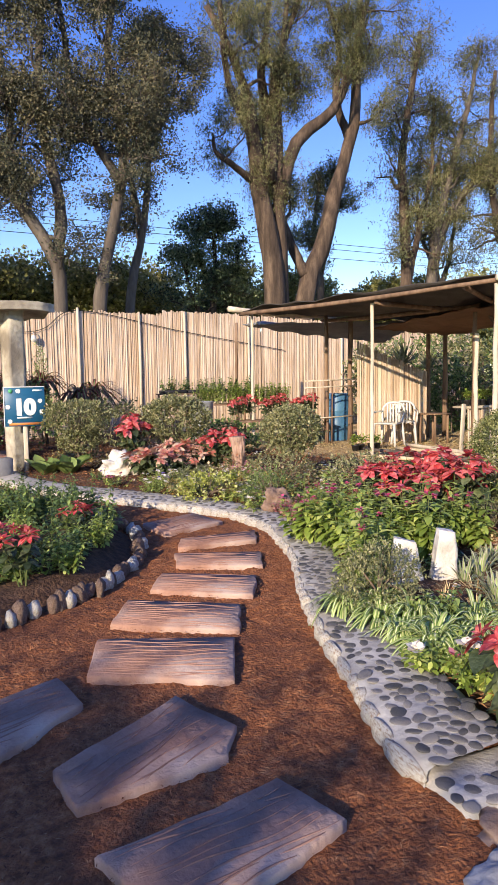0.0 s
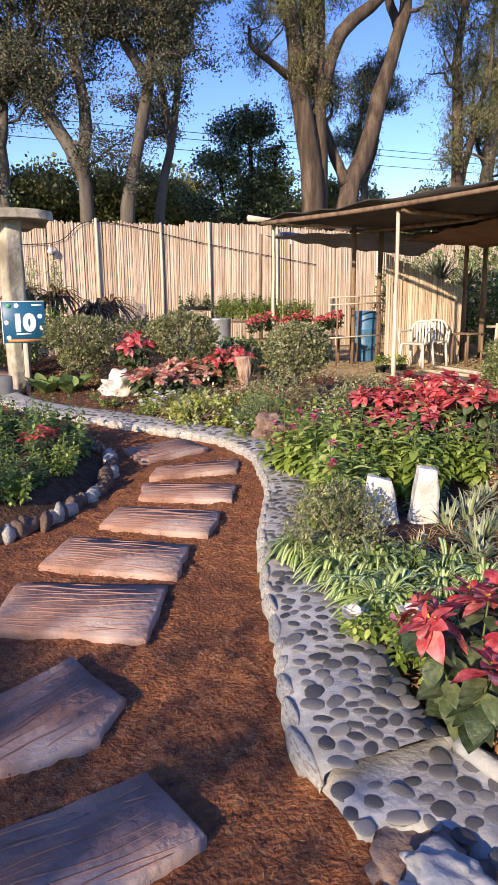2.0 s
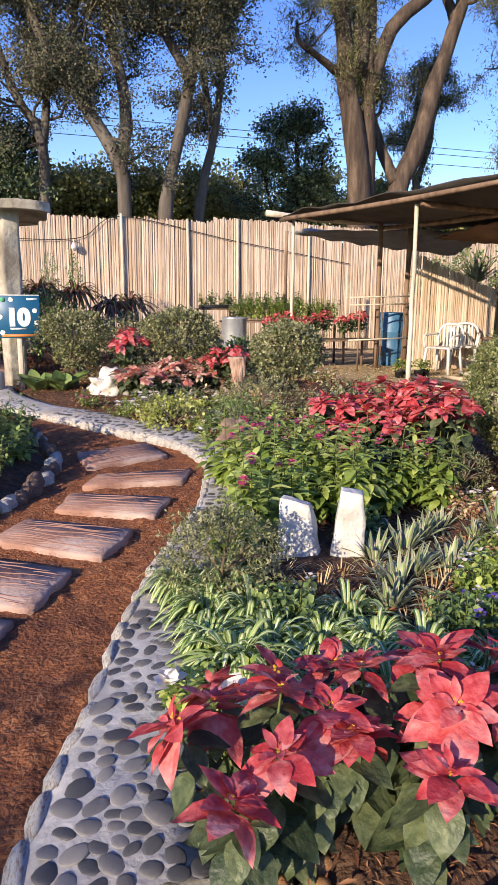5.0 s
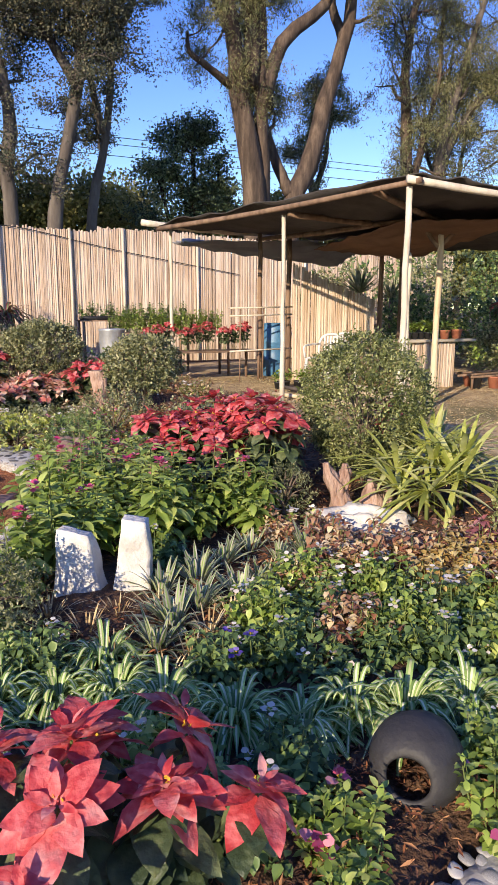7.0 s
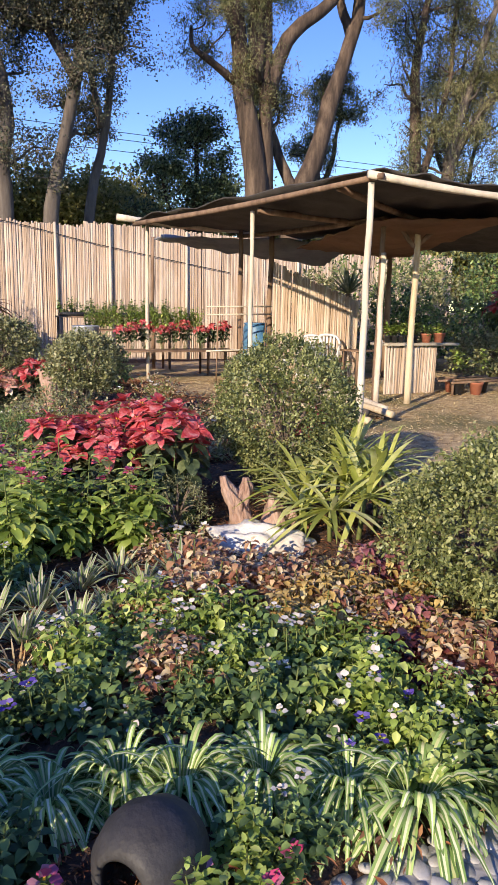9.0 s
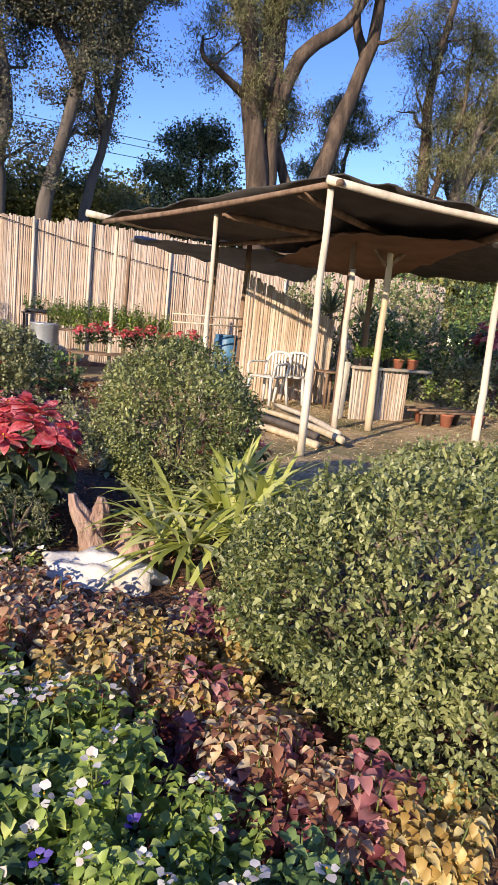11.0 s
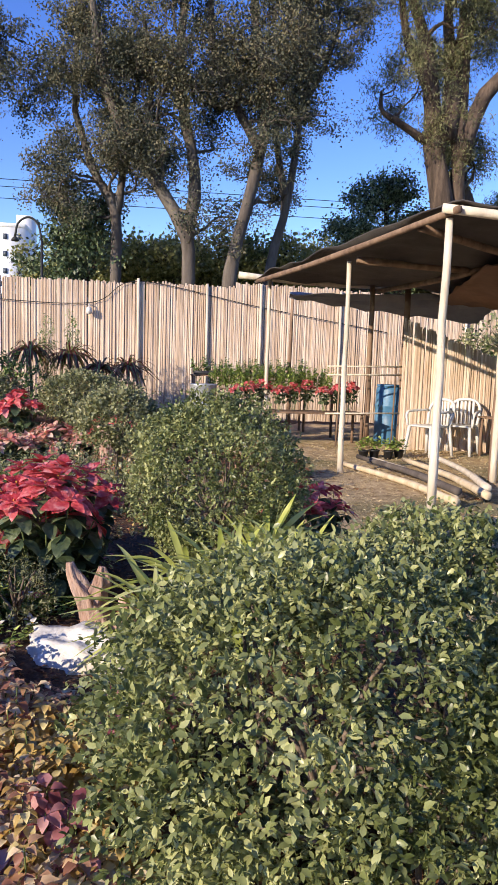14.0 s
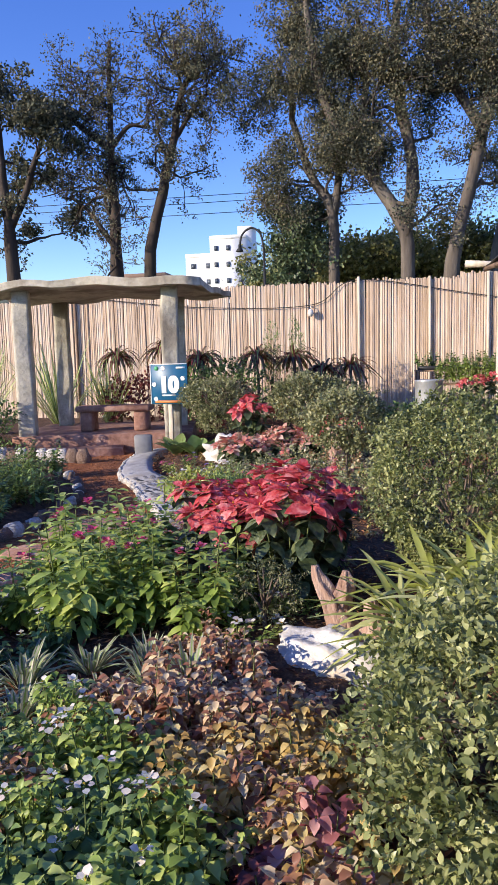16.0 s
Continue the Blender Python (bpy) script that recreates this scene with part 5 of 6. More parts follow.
# striped plants
sp1 = spider_plant(1.24, 4.02, 0.1, "variegated spider plant with cream-striped leaves", 0.31, 120, 71, width=0.018, rise=(0.5, 1.35), droop=(0.75, 1.35))
sp2 = spider_plant(1.98, 3.3, 0.1, "variegated spider plant with cream-striped leaves", 0.33, 110, 72, width=0.018, rise=(0.5, 1.4), droop=(0.7, 1.25))
repeat(sp1, [(1.18, 3.8, 0.1), (1.38, 3.72, 0.1), (1.55, 3.66, 0.1), (1.22, 4.3, 0.1), (1.72, 3.6, 0.1), (2.14, 3.18, 0.1), (2.66, 3.08, 0.1)], 7)
repeat(sp2, [(1.82, 3.45, 0.1), (2.32, 3.2, 0.1), (2.45, 3.12, 0.1), (2.84, 2.95, 0.08), (2.98, 2.86, 0.08), (1.62, 3.3, 0.08), (1.22, 3.62, 0.1), (1.36, 4.16, 0.1), (1.5, 3.9, 0.08), (1.4, 3.95, 0.08), (1.3, 3.55, 0.08), (1.75, 3.85, 0.06)], 8)
ds = spider_plant(2.2, 4.1, 0.08, "silver-striped dracaena rosette among zinnias", 0.19, 48, 73, (L_SILVER, L_SPIDER), "dracaena", 0.017, (0.5, 1.45), (0.2, 0.6), "silver dracaenas", "dracaena")
repeat(ds, [(2.3, 4.35, 0.08), (2.55, 4.22, 0.08), (2.5, 4.5, 0.08), (2.76, 4.42, 0.08), (2.92, 4.44, 0.08), (2.06, 4.0, 0.08), (1.95, 3.88, 0.06), (2.7, 4.62, 0.06), (2.4, 4.12, 0.06), (2.12, 4.3, 0.08)], 9)
ye = spider_plant(3.8, 4.58, 0.28, "yellow-green dracaena with long strap leaves", 0.4, 28, 74, (L_YELLOWGREEN,), "strap_plant", 0.029, (-0.15, 1.15), (0.1, 0.6), "yellow strap plants", "strap plant")
mesh_part("stem", [tube([(0.02, 0.02, -0.32), (0.0, 0.01, -0.08), (0, 0, 0.04)], [0.014, 0.01], STEM, 6)], ye)
repeat(ye, [(3.72, 4.74, 0.26), (4.02, 4.8, 0.36), (3.98, 4.54, 0.34), (3.86, 4.94, 0.32), (4.18, 4.74, 0.38), (4.16, 4.98, 0.4), (4.32, 4.84, 0.4), (4.36, 5.02, 0.36)], 10, 0.9, 1.15)
yt = spider_plant(4.2, 5.02, 0.45, "tall yellow-green strap-leaved dracaena on a bare stem", 0.36, 9, 76, (L_YELLOWGREEN,), "strap_plant", 0.036, (0.3, 1.4), (0.0, 0.3), "yellow strap plants", "strap plant")
mesh_part("stem", [tube([(-0.06, -0.05, -0.42), (-0.03, -0.02, -0.2), (0, 0, 0.04)], [0.014, 0.01], STEM, 6)], yt)
gr = spider_plant(2.02, 3.72, 0.06, "dry grassy tuft with brownish blades", 0.16, 60, 75, (STRAW,), "grass_tuft", 0.006, (0.6, 1.4), (0.2, 0.7), "grass tufts", "grass")
repeat(gr, [(2.16, 3.9, 0.06), (2.3, 4.0, 0.06), (1.9, 3.65, 0.06), (2.62, 4.3, 0.06), (1.75, 4.1, 0.06), (1.9, 4.2, 0.06), (1.65, 4.3, 0.06), (2.05, 4.15, 0.06), (1.8, 3.9, 0.06), (2.4, 3.9, 0.06), (2.2, 4.5, 0.06)], 11)

# impatiens, coleus and other bedding
im = leafy("impatiens", 2.35, 3.75, 0.06, "fresh green impatiens with white trumpet flowers", "impatiens", 0.18, 0.18, 30, 4, 0.048, L_BRIGHT, P_WHITE, 5, 81, "impatiens", 1.15, 0.019, 4, 5, FRILL)
im2 = leafy("impatiens", 2.62, 3.72, 0.06, "dark green impatiens with a few pale pink flowers", "impatiens", 0.18, 0.16, 26, 4, 0.046, L_DEEP, P_WHITE, 3, 82, "impatiens", 1.15, 0.018, 4, 5, FRILL)
repeat(im, [(2.75, 3.5, 0.06), (3.1, 3.26, 0.06), (2.6, 3.96, 0.06), (2.85, 3.8, 0.06), (3.15, 3.5, 0.05), (3.3, 3.05, 0.05), (3.05, 2.98, 0.05), (1.7, 3.15, 0.05)], 12)
repeat(im2, [(2.95, 3.4, 0.06), (2.1, 3.62, 0.06), (2.55, 3.45, 0.06), (2.3, 3.46, 0.06), (2.95, 3.65, 0.06), (2.8, 3.25, 0.06), (3.2, 2.85, 0.05), (1.95, 3.02, 0.05), (2.6, 2.9, 0.05), (3.45, 2.85, 0.04), (1.85, 2.95, 0.03), (1.55, 3.9, 0.05), (2.2, 4.6, 0.05)], 13)
co = leafy("coleus", 3.05, 3.98, 0.08, "brown and gold coleus with frilled leaves", "coleus", 0.18, 0.2, 26, 5, 0.05, L_COLEUS, seed=83, group="coleus plants", width=1.1, tier=5, shape=FRILL)
co2 = leafy("coleus", 3.42, 3.86, 0.08, "golden-brown coleus with frilled leaves", "coleus", 0.16, 0.2, 24, 5, 0.05, L_GOLD, seed=84, group="coleus plants", width=1.1, tier=5, shape=FRILL)
repeat(co, [(2.86, 4.12, 0.08), (3.2, 4.2, 0.02), (3.26, 4.0, 0.06), (3.32, 3.62, 0.06), (3.0, 4.28, 0.06), (3.52, 3.25, 0.05), (3.62, 3.05, 0.05), (3.06, 4.52, 0.02), (2.9, 4.75, 0.02), (3.72, 4.15, 0.03), (2.62, 3.6, 0.03), (2.7, 4.0, 0.05), (3.4, 4.2, 0.0)], 14)
repeat(co2, [(3.46, 3.56, 0.06), (3.16, 3.72, 0.06), (3.56, 3.4, 0.05), (3.64, 3.8, 0.05), (3.8, 2.95, 0.04)], 15)
he = leafy("heuchera", 3.64, 3.97, 0.08, "dusky pink heuchera in a low mound", "heuchera", 0.15, 0.17, 20, 4, 0.065, L_PINK, seed=85, width=1.2, tier=4, shape=FRILL, group="heucheras")
repeat(he, [(3.48, 3.54, 0.06), (3.68, 3.04, 0.05), (3.58, 3.28, 0.05)], 16)
wi = leafy("heuchera", 3.4, 3.4, 0.05, "dark wine-red heuchera in a low mound", "heuchera", 0.15, 0.14, 16, 4, 0.06, L_WINE, seed=86, width=1.2, tier=4, shape=FRILL, group="heucheras")
repeat(wi, [(4.5, 2.95, 0.03), (3.5, 3.1, 0.05)], 17)
pe = leafy("petunia", 2.02, 2.84, 0.03, "petunia with bright pink flowers", "petunia", 0.13, 0.16, 12, 5, 0.045, L_BRIGHT, P_PINK, 2, 87, "petunias", 1.0, 0.03, 5, 5)
repeat(pe, [(2.5, 2.84, 0.05), (2.4, 2.7, 0.03), (1.95, 2.66, 0.02), (1.2, 3.3, 0.06)], 18)
vi = leafy("petunia", 1.06, 3.18, 0.08, "petunia with a white flower beside the edging", "petunia", 0.13, 0.16, 10, 5, 0.045, L_BRIGHT, P_WHITE, 2, 88, "petunias", 1.0, 0.045, 5, 6)
repeat(vi, [(1.05, 3.45, 0.06)], 18)
vt = leafy("lobelia", 2.2, 3.58, 0.06, "low plant with small violet flowers", "bedding plant", 0.14, 0.13, 14, 4, 0.03, L_DEEP, P_VIOLET, 3, 89, "violet bedding plants", 1.1, 0.02, 4, 5)
repeat(vt, [(3.05, 3.15, 0.05), (2.9, 3.08, 0.05), (1.5, 9.9, 0.08), (1.9, 8.9, 0.08)], 19)

# bedding along the far edging
b1 = leafy("pansy", 1.75, 8.6, 0.08, "low pansies in white and pink", "pansy", 0.2, 0.12, 18, 4, 0.045, L_BRIGHT, P_WHITE, 6, 91, "bedding along the edging", 1.1, 0.028, 3, 5)
b2 = leafy("pansy", 1.5, 9.3, 0.08, "low pansies with pink flowers", "pansy", 0.2, 0.12, 18, 4, 0.045, L_BRIGHT, P_PINK, 6, 92, "bedding along the edging", 1.1, 0.03, 3, 5)
b3 = leafy("bedding_plant", 1.95, 8.35, 0.08, "low golden-leaved bedding plant beside the edging", "bedding plant", 0.2, 0.12, 18, 4, 0.045, L_GOLD, seed=93, group="bedding along the edging", width=1.1, tier=3)
rr = random.Random(5)
for k in range(46):
    i = rr.randint(22, 66)
    p = f_line[i] + (f_line[i] - e_line[i]) * rr.uniform(0.4, 4.2)
    repeat(rr.choice([b1, b2, b3, b1]), [(p[0], p[1], 0.07)], k, 0.8, 1.2)
filler = leafy("groundcover", 4.3, 7.9, 0.05, "low grey-green groundcover in the far bed", "groundcover", 0.3, 0.2, 22, 4, 0.06, L_GREYGREEN, seed=94, group="groundcover", width=0.9, tier=4)
filler2 = leafy("groundcover", 4.2, 9.2, 0.05, "low reddish-brown groundcover in the far bed", "groundcover", 0.28, 0.18, 20, 4, 0.055, L_COLEUS, seed=95, group="groundcover", width=1.0, tier=4)
for k in range(70):
    x, y = rr.uniform(1.2, 5.1), rr.uniform(6.6, 13.2)
    if inside(np.array(INNER + FRONT), np.array([x]), np.array([y]))[0] and x > 2.3 - 0.22 * (y - 7):
        repeat(rr.choice([filler, filler, filler2, b1, b3]), [(x, y, 0.05)], k + 100, 0.8, 1.4)

# the smaller bed across the path
lb = leafy("bedding_shrub", 0.1, 6.2, 0.08, "dark green leafy bedding plant", "bedding plant", 0.26, 0.3, 22, 4, 0.06, L_DEEP, seed=96, group="plants of the smaller bed", width=0.9, tier=6)
lb2 = leafy("bedding_shrub", 0.45, 6.4, 0.08, "yellow-green leafy bedding plant", "bedding plant", 0.22, 0.24, 20, 4, 0.05, L_BRIGHT, seed=97, group="plants of the smaller bed", width=0.9, tier=6)
for k in range(64):
    x, y = rr.uniform(-3.2, 0.75), rr.uniform(5.2, 9.8)
    if inside(np.array([(-0.45, 5.3), (0.3, 5.85), (0.58, 6.25), (0.78, 6.95), (0.7, 7.8), (0.1, 9.2), (-0.8, 10), (-2.2, 10), (-3.2, 8), (-2.8, 6)]), np.array([x]), np.array([y]))[0]:
        repeat(rr.choice([lb, lb, lb2]), [(x, y, 0.07)], k + 300, 0.85, 1.25)
sal = poinsettia(-0.25, 5.6, 0.1, 0.36, 0.14, 5, "bright red salvia in the smaller bed", length=0.07, seed=98, group="red plants of the smaller bed")
repeat(sal, [(-0.38, 5.85, 0.08), (0.35, 6.6, 0.05), (-0.9, 7.5, 0.1)], 20, 0.7, 1.0)
# edging stones of the smaller bed
stone_meshes = [make_mesh("edging_stone", [lump(1, 1, 1, WHITEROCK if s == 1 else ROCK, 0.18, 1.6, s * 2 + 40, 2)], True) for s in range(3)]
small_edge = tagged(new("stone_edging"), "row of rough stones round the smaller flower bed", kind="structure")
for p in smooth_line([(-0.6, 5.1), (-0.1, 5.33), (0.2, 5.52), (0.42, 5.78), (0.7, 6.2), (0.92, 6.9), (0.9, 7.6), (0.75, 8.4), (0.2, 9.4), (-0.6, 10.2)], 54):
    lay("edging_stone", stone_meshes, p[0] + rnd.uniform(-0.02, 0.02), p[1], rnd.uniform(0.02, 0.05), rnd.uniform(0.045, 0.08), rnd.uniform(0.03, 0.045), rnd.uniform(0.045, 0.09), small_edge, math.atan2(0.8, 0.6) + rnd.uniform(-0.4, 0.4), 0.15)

# ---- stones, driftwood and pots in the bed ----
def rock(name, x, y, z, rx, ry, rz, m, label, category="rock", seed=0.0, rough=0.16, freq=1.6, rot=0):
    ob = mesh_part(name, [lump(rx, ry, rz, m, rough, freq, seed, 4)], smooth=True)
    ob.matrix_basis = pose(x, y, z, 0, 0, rot)
    return tagged(ob, label, category)


def standing_stone(x, y, h, w, d, label, seed, lean=0.0, rot=0.0):
    bm = bmesh.new()
    bmesh.ops.create_cube(bm, size=1, matrix=Matrix.Translation((0, 0, h / 2)) @ Matrix.Diagonal((w, d, h, 1)))
    bmesh.ops.subdivide_edges(bm, edges=bm.edges[:], cuts=7, use_grid_fill=True)
    for v in bm.verts:
        t = v.co.z / h
        k = 1 - 0.35 * t ** 2
        v.co = Vector((v.co.x * k + lean * v.co.z, v.co.y * k, v.co.z - 0.12 * t * v.co.x))
        q = v.co * 9 + Vector((seed, 0, 0))
        v.co += Vector((noise.noise(q), noise.noise(q + Vector((7, 0, 0))), 0.5 * noise.noise(q + Vector((0, 7, 0))))) * 0.014
    ob = mesh_part("standing_stone", [from_bm(bm, WHITEROCK)])
    ob.matrix_basis = pose(x, y, 0.02, 0, 0, rot)
    return tagged(ob, label, "stone")


standing_stone(1.83, 4.48, 0.335, 0.2, 0.1, "short upright white stone in the bed", 1.0, -0.08, -30)
standing_stone(2.02, 4.39, 0.39, 0.155, 0.1, "tall upright white stone in the bed", 4.0, 0.06, -25)
rock("white_rock", 3.47, 4.7, 0.075, 0.29, 0.15, 0.11, WHITEROCK, "flat white quartz rock under the driftwood", seed=3, rot=-36, rough=0.25, freq=2.4)
rock("white_rock", 1.89, 10.2, 0.18, 0.26, 0.17, 0.2, WHITEROCK, "white quartz rock in the far bed", seed=6, rough=0.3, freq=2.2)
rock("brown_rock", 2.35, 6.95, 0.14, 0.14, 0.1, 0.14, ROCK, "pointed brown rock by the edging", seed=8, rough=0.3)
rock("brown_rock", 0.62, 2.6, 0.0, 0.19, 0.12, 0.03, ROCK, "flat brown rock at the corner of the apron", seed=9, rough=0.25, rot=30)
rock("brown_rock", 0.82, 2.42, 0.0, 0.18, 0.12, 0.035, ROCK, "flat brown rock beside the apron", seed=10, rough=0.25, rot=-20)
for k, (x, y, z, a) in enumerate(((0.42, 2.45, 0.01, 0.13), (0.56, 2.4, 0.02, 0.12), (0.46, 2.38, 0.06, 0.11), (0.6, 2.5, 0.06, 0.1))):
    rock("split_stone", x, y, z, a, a * 0.7, 0.028, MORTAR, "flat grey-white split stone in a low stack", "stone", 20 + k, 0.22, 2.0, 40 * k)
rock("grey_rock", 0.32, 2.36, 0.0, 0.12, 0.09, 0.05, PEBBLE, "grey rock in the mulch", seed=11, rot=10)


def driftwood(x, y, r, limbs, label, seed, rz=0, tall=1.22):
    """Weathered wood with furrowed limbs, each a line of points and a few radii."""
    pieces = []
    for line, radii in limbs:
        p = smooth_line(line, 22)
        v, f, m = tube(p, [r * k for k in radii], DRIFT, 24)
        c = np.repeat(np.array(p), 24, axis=0)
        for n in range(min(len(v), len(c))):
            o = v[n] - c[n]
            a = (n % 24) / 24 * math.tau
            z = v[n, 2]
            k = 1 + 0.16 * math.sin(a * 6 + seed + z * 16) + 0.5 * noise.noise((math.cos(a) * 1.7 + seed, math.sin(a) * 1.7, z * 9)) + 0.2 * noise.noise((math.cos(a) * 6, math.sin(a) * 6 + seed, z * 16))
            v[n] = c[n] + o * k
        pieces.append((v, f, m))
    ob = mesh_part("driftwood", pieces, smooth=True)
    ob.matrix_basis = pose(x, y, 0.04, 0, 0, rz) @ Matrix.Diagonal((1.15, 1.15, tall, 1))
    return tagged(ob, label, "driftwood")


driftwood(3.47, 4.95, 0.06, [([(0.04, 0, 0), (0.0, 0, 0.12), (-0.04, 0, 0.23), (-0.085, 0, 0.33), (-0.1, 0, 0.4)], [1.35, 0.85, 0.7, 0.55, 0.4, 0.22]),
                             ([(0.01, 0.01, 0.1), (-0.01, 0.01, 0.22), (0.01, 0, 0.31), (0.015, 0, 0.38)], [0.6, 0.75, 0.6, 0.45, 0.2])],
          "twisted upright driftwood with a forked top beside a white rock", 1, tall=0.92)
driftwood(3.63, 4.84, 0.07, [([(0, 0, 0), (-0.01, 0, 0.12), (-0.02, 0, 0.22), (-0.035, 0, 0.31)], [1.3, 1.05, 0.75, 0.5, 0.2]),
                              ([(0.03, 0, 0.03), (0.06, 0.01, 0.13), (0.085, 0, 0.22)], [0.9, 0.8, 0.6, 0.25])],
          "short gnarled driftwood stump beside a white rock", 3, tall=0.86)
driftwood(3.22, 9.4, 0.075, [([(0, 0, 0), (0.01, 0, 0.2), (0, 0, 0.45)], [1.2, 0.9, 0.9, 0.95])], "sawn wooden stump in the far bed", 5)

pot = mesh_part("clay_pot", [lathe([(0.0, 0.0), (0.08, 0.0), (0.135, 0.05), (0.17, 0.14), (0.172, 0.2), (0.15, 0.27), (0.115, 0.31), (0.088, 0.325), (0.078, 0.32), (0.078, 0.305), (0.13, 0.26), (0.155, 0.19), (0.15, 0.13), (0.115, 0.06), (0.0, 0.02)], BLACKPOT, 40)], smooth=True)
pot.matrix_basis = Matrix.Translation((2.396, 2.966, 0.13)) @ Vector((-0.78, -0.6, 0.1)).to_track_quat("Z", "Y").to_matrix().to_4x4() @ Matrix.Scale(0.7, 4)
tagged(pot, "dark clay pot lying on its side in the bed", "pot")

# ---- sign ----
sign = thing("garden_sign", 0.87, 11.3, 0, "blue garden sign with a large white number ten", "sign", rz=-8)
mesh_part("post", [box(0.06, 0.04, 0.8, 0, 0.03, 0, 0.004, POLE)], sign)
mesh_part("board", [box(0.55, 0.02, 0.55, 0, 0, 0.73, 0.004, SIGNBLUE)], sign)
mesh_part("rim", [box(0.55, 0.012, 0.012, 0, -0.012, 1.27, 0.002, SIGNWHITE), box(0.012, 0.012, 0.55, -0.27, -0.012, 0.73, 0.002, SIGNWHITE)], sign)
mesh_part("orange_band", [box(0.46, 0.004, 0.035, 0.02, -0.012, 0.745, 0, SIGNORANGE)], sign)
mesh_part("small_print", [box(0.2, 0.004, 0.02, 0.0, -0.012, 0.84, 0, SIGNWHITE), box(0.13, 0.004, 0.022, 0.18, -0.012, 1.215, 0, SIGNWHITE)], sign)
mesh_part("green_badge", [lathe([(0.0, 0), (0.03, 0), (0.03, 0.004), (0, 0.004)], SIGNGREEN, 14)], sign).matrix_basis = pose(-0.18, -0.012, 1.22, 90)
for x, z in ((-0.08, 1.22), (-0.22, 1.0), (0.21, 1.08), (0.23, 0.93), (-0.2, 0.8)):
    g = [leaves(OVAL, np.zeros((9, 3)), np.stack([np.cos(np.linspace(0, 5.6, 9)), np.sin(np.linspace(0, 5.6, 9)), np.zeros(9)], -1), np.tile([[0.0, 0, 1]], (9, 1)), 0.036, SIGNWHITE, 1.0)]
    fl = mesh_part("painted_flower", g, sign)
    fl.matrix_basis = pose(x, -0.016, z, 90)
txt = bpy.data.curves.new("number", "FONT")
txt.body, txt.size, txt.extrude, txt.align_x, txt.offset = "10", 0.29, 0.003, "CENTER", 0.02
num = new("number", txt)
txt.materials.append(SIGNWHITE)
num.parent = sign
num.matrix_basis = pose(0.0, -0.015, 0.9, 90)

# ---- steps, bench and planting at the pergola ----
def slab_block(name, cx, cy, sx, sy, z0, h, m, rz, label, kind="structure", parent=None):
    bm = bmesh.new()
    bmesh.ops.create_cube(bm, size=1, matrix=Matrix.Translation((0, 0, h / 2)) @ Matrix.Diagonal((sx, sy, h, 1)))
    bmesh.ops.subdivide_edges(bm, edges=bm.edges[:], cuts=6, use_grid_fill=True)
    for v in bm.verts:
        q = v.co * 5 + Vector((cx, cy, 0))
        v.co += Vector((noise.noise(q), noise.noise(q + Vector((4, 0, 0))), 0.4 * noise.noise(q + Vector((0, 4, 0))))) * 0.02
    ob = mesh_part(name, [from_bm(bm, m)], parent)
    ob.matrix_basis = pose(cx, cy, z0, 0, 0, rz)
    return tagged(ob, label, kind=kind)


slab_block("garden_step", -0.75, 11.35, 1.7, 0.5, -0.03, 0.15, REDSTONE, 20, "low red-brown stone step to the pergola")
slab_block("terrace", -0.5, 12.7, 2.6, 2.2, -0.03, 0.3, REDSTONE, 12, "red-brown stone floor of the pergola")
bench = thing("stone_bench", -0.32, 12.35, 0.27, "red-brown stone bench under the pergola", "bench", rz=6)
mesh_part("seat", [box(1.15, 0.42, 0.09, 0, 0, 0.3, 0.02, REDSTONE)], bench)
for x in (-0.42, 0.42):
    mesh_part("leg", [box(0.2, 0.34, 0.31, x, 0, 0, 0.02, REDSTONE)], bench)
box_ob = mesh_part("grey_block", [box(0.24, 0.16, 0.3, 0, 0, 0, 0.015, TARP)])
box_ob.matrix_basis = pose(0.52, 11.15, 0.02, 0, 0, 15)
tagged(box_ob, "grey metal box beside the sign", "box")
for i in range(12):
    lay("edging_stone", stone_meshes, -1.9 + 0.16 * i, 10.95 - 0.03 * i, 0.08, 0.09, 0.05, 0.13, small_edge, 0.1)

cord = spider_plant(1.4, 15.6, 1.35, "dark drooping cordyline against the reed fence", 0.75, 50, 301, (L_WINE, L_DEEP), "cordyline", 0.07, (0.3, 1.3), (0.6, 1.3), "cordylines", "cordyline")
mesh_part("stem", [tube([(0, 0, -1.3), (0.03, 0.02, -0.6), (0, 0, 0)], [0.035, 0.025], TWIG, 6)], cord)
repeat(cord, [(-1.4, 15.4, 1.4), (-0.5, 15.8, 1.55), (0.3, 15.4, 1.3), (2.1, 15.9, 1.3), (2.7, 15.3, 1.05), (3.2, 16.0, 1.1)], 30, 0.75, 1.1)
bam = spider_plant(-2.7, 12.4, 0.05, "tall pale grassy clump beside the pergola", 1.9, 70, 302, (L_BRIGHT, L_CREAM), "tall_grass", 0.035, (0.9, 1.5), (0.1, 0.55), "tall grass clumps", "ornamental grass")
repeat(bam, [(-2.1, 14.2, 0.05), (-3.4, 13.4, 0.05), (-1.3, 14.6, 0.05)], 31, 0.8, 1.1)
shrub("dark_hedge", -0.5, 14.5, 0.05, [(0, 0, 0.5, 0.9, 0.4, 0.5), (1.3, 0.2, 0.45, 0.8, 0.4, 0.45)], L_WINE, "dark red-leaved hedge behind the bench", 3600, 0.07, "hedge", seed=303, fuzz=0.14)
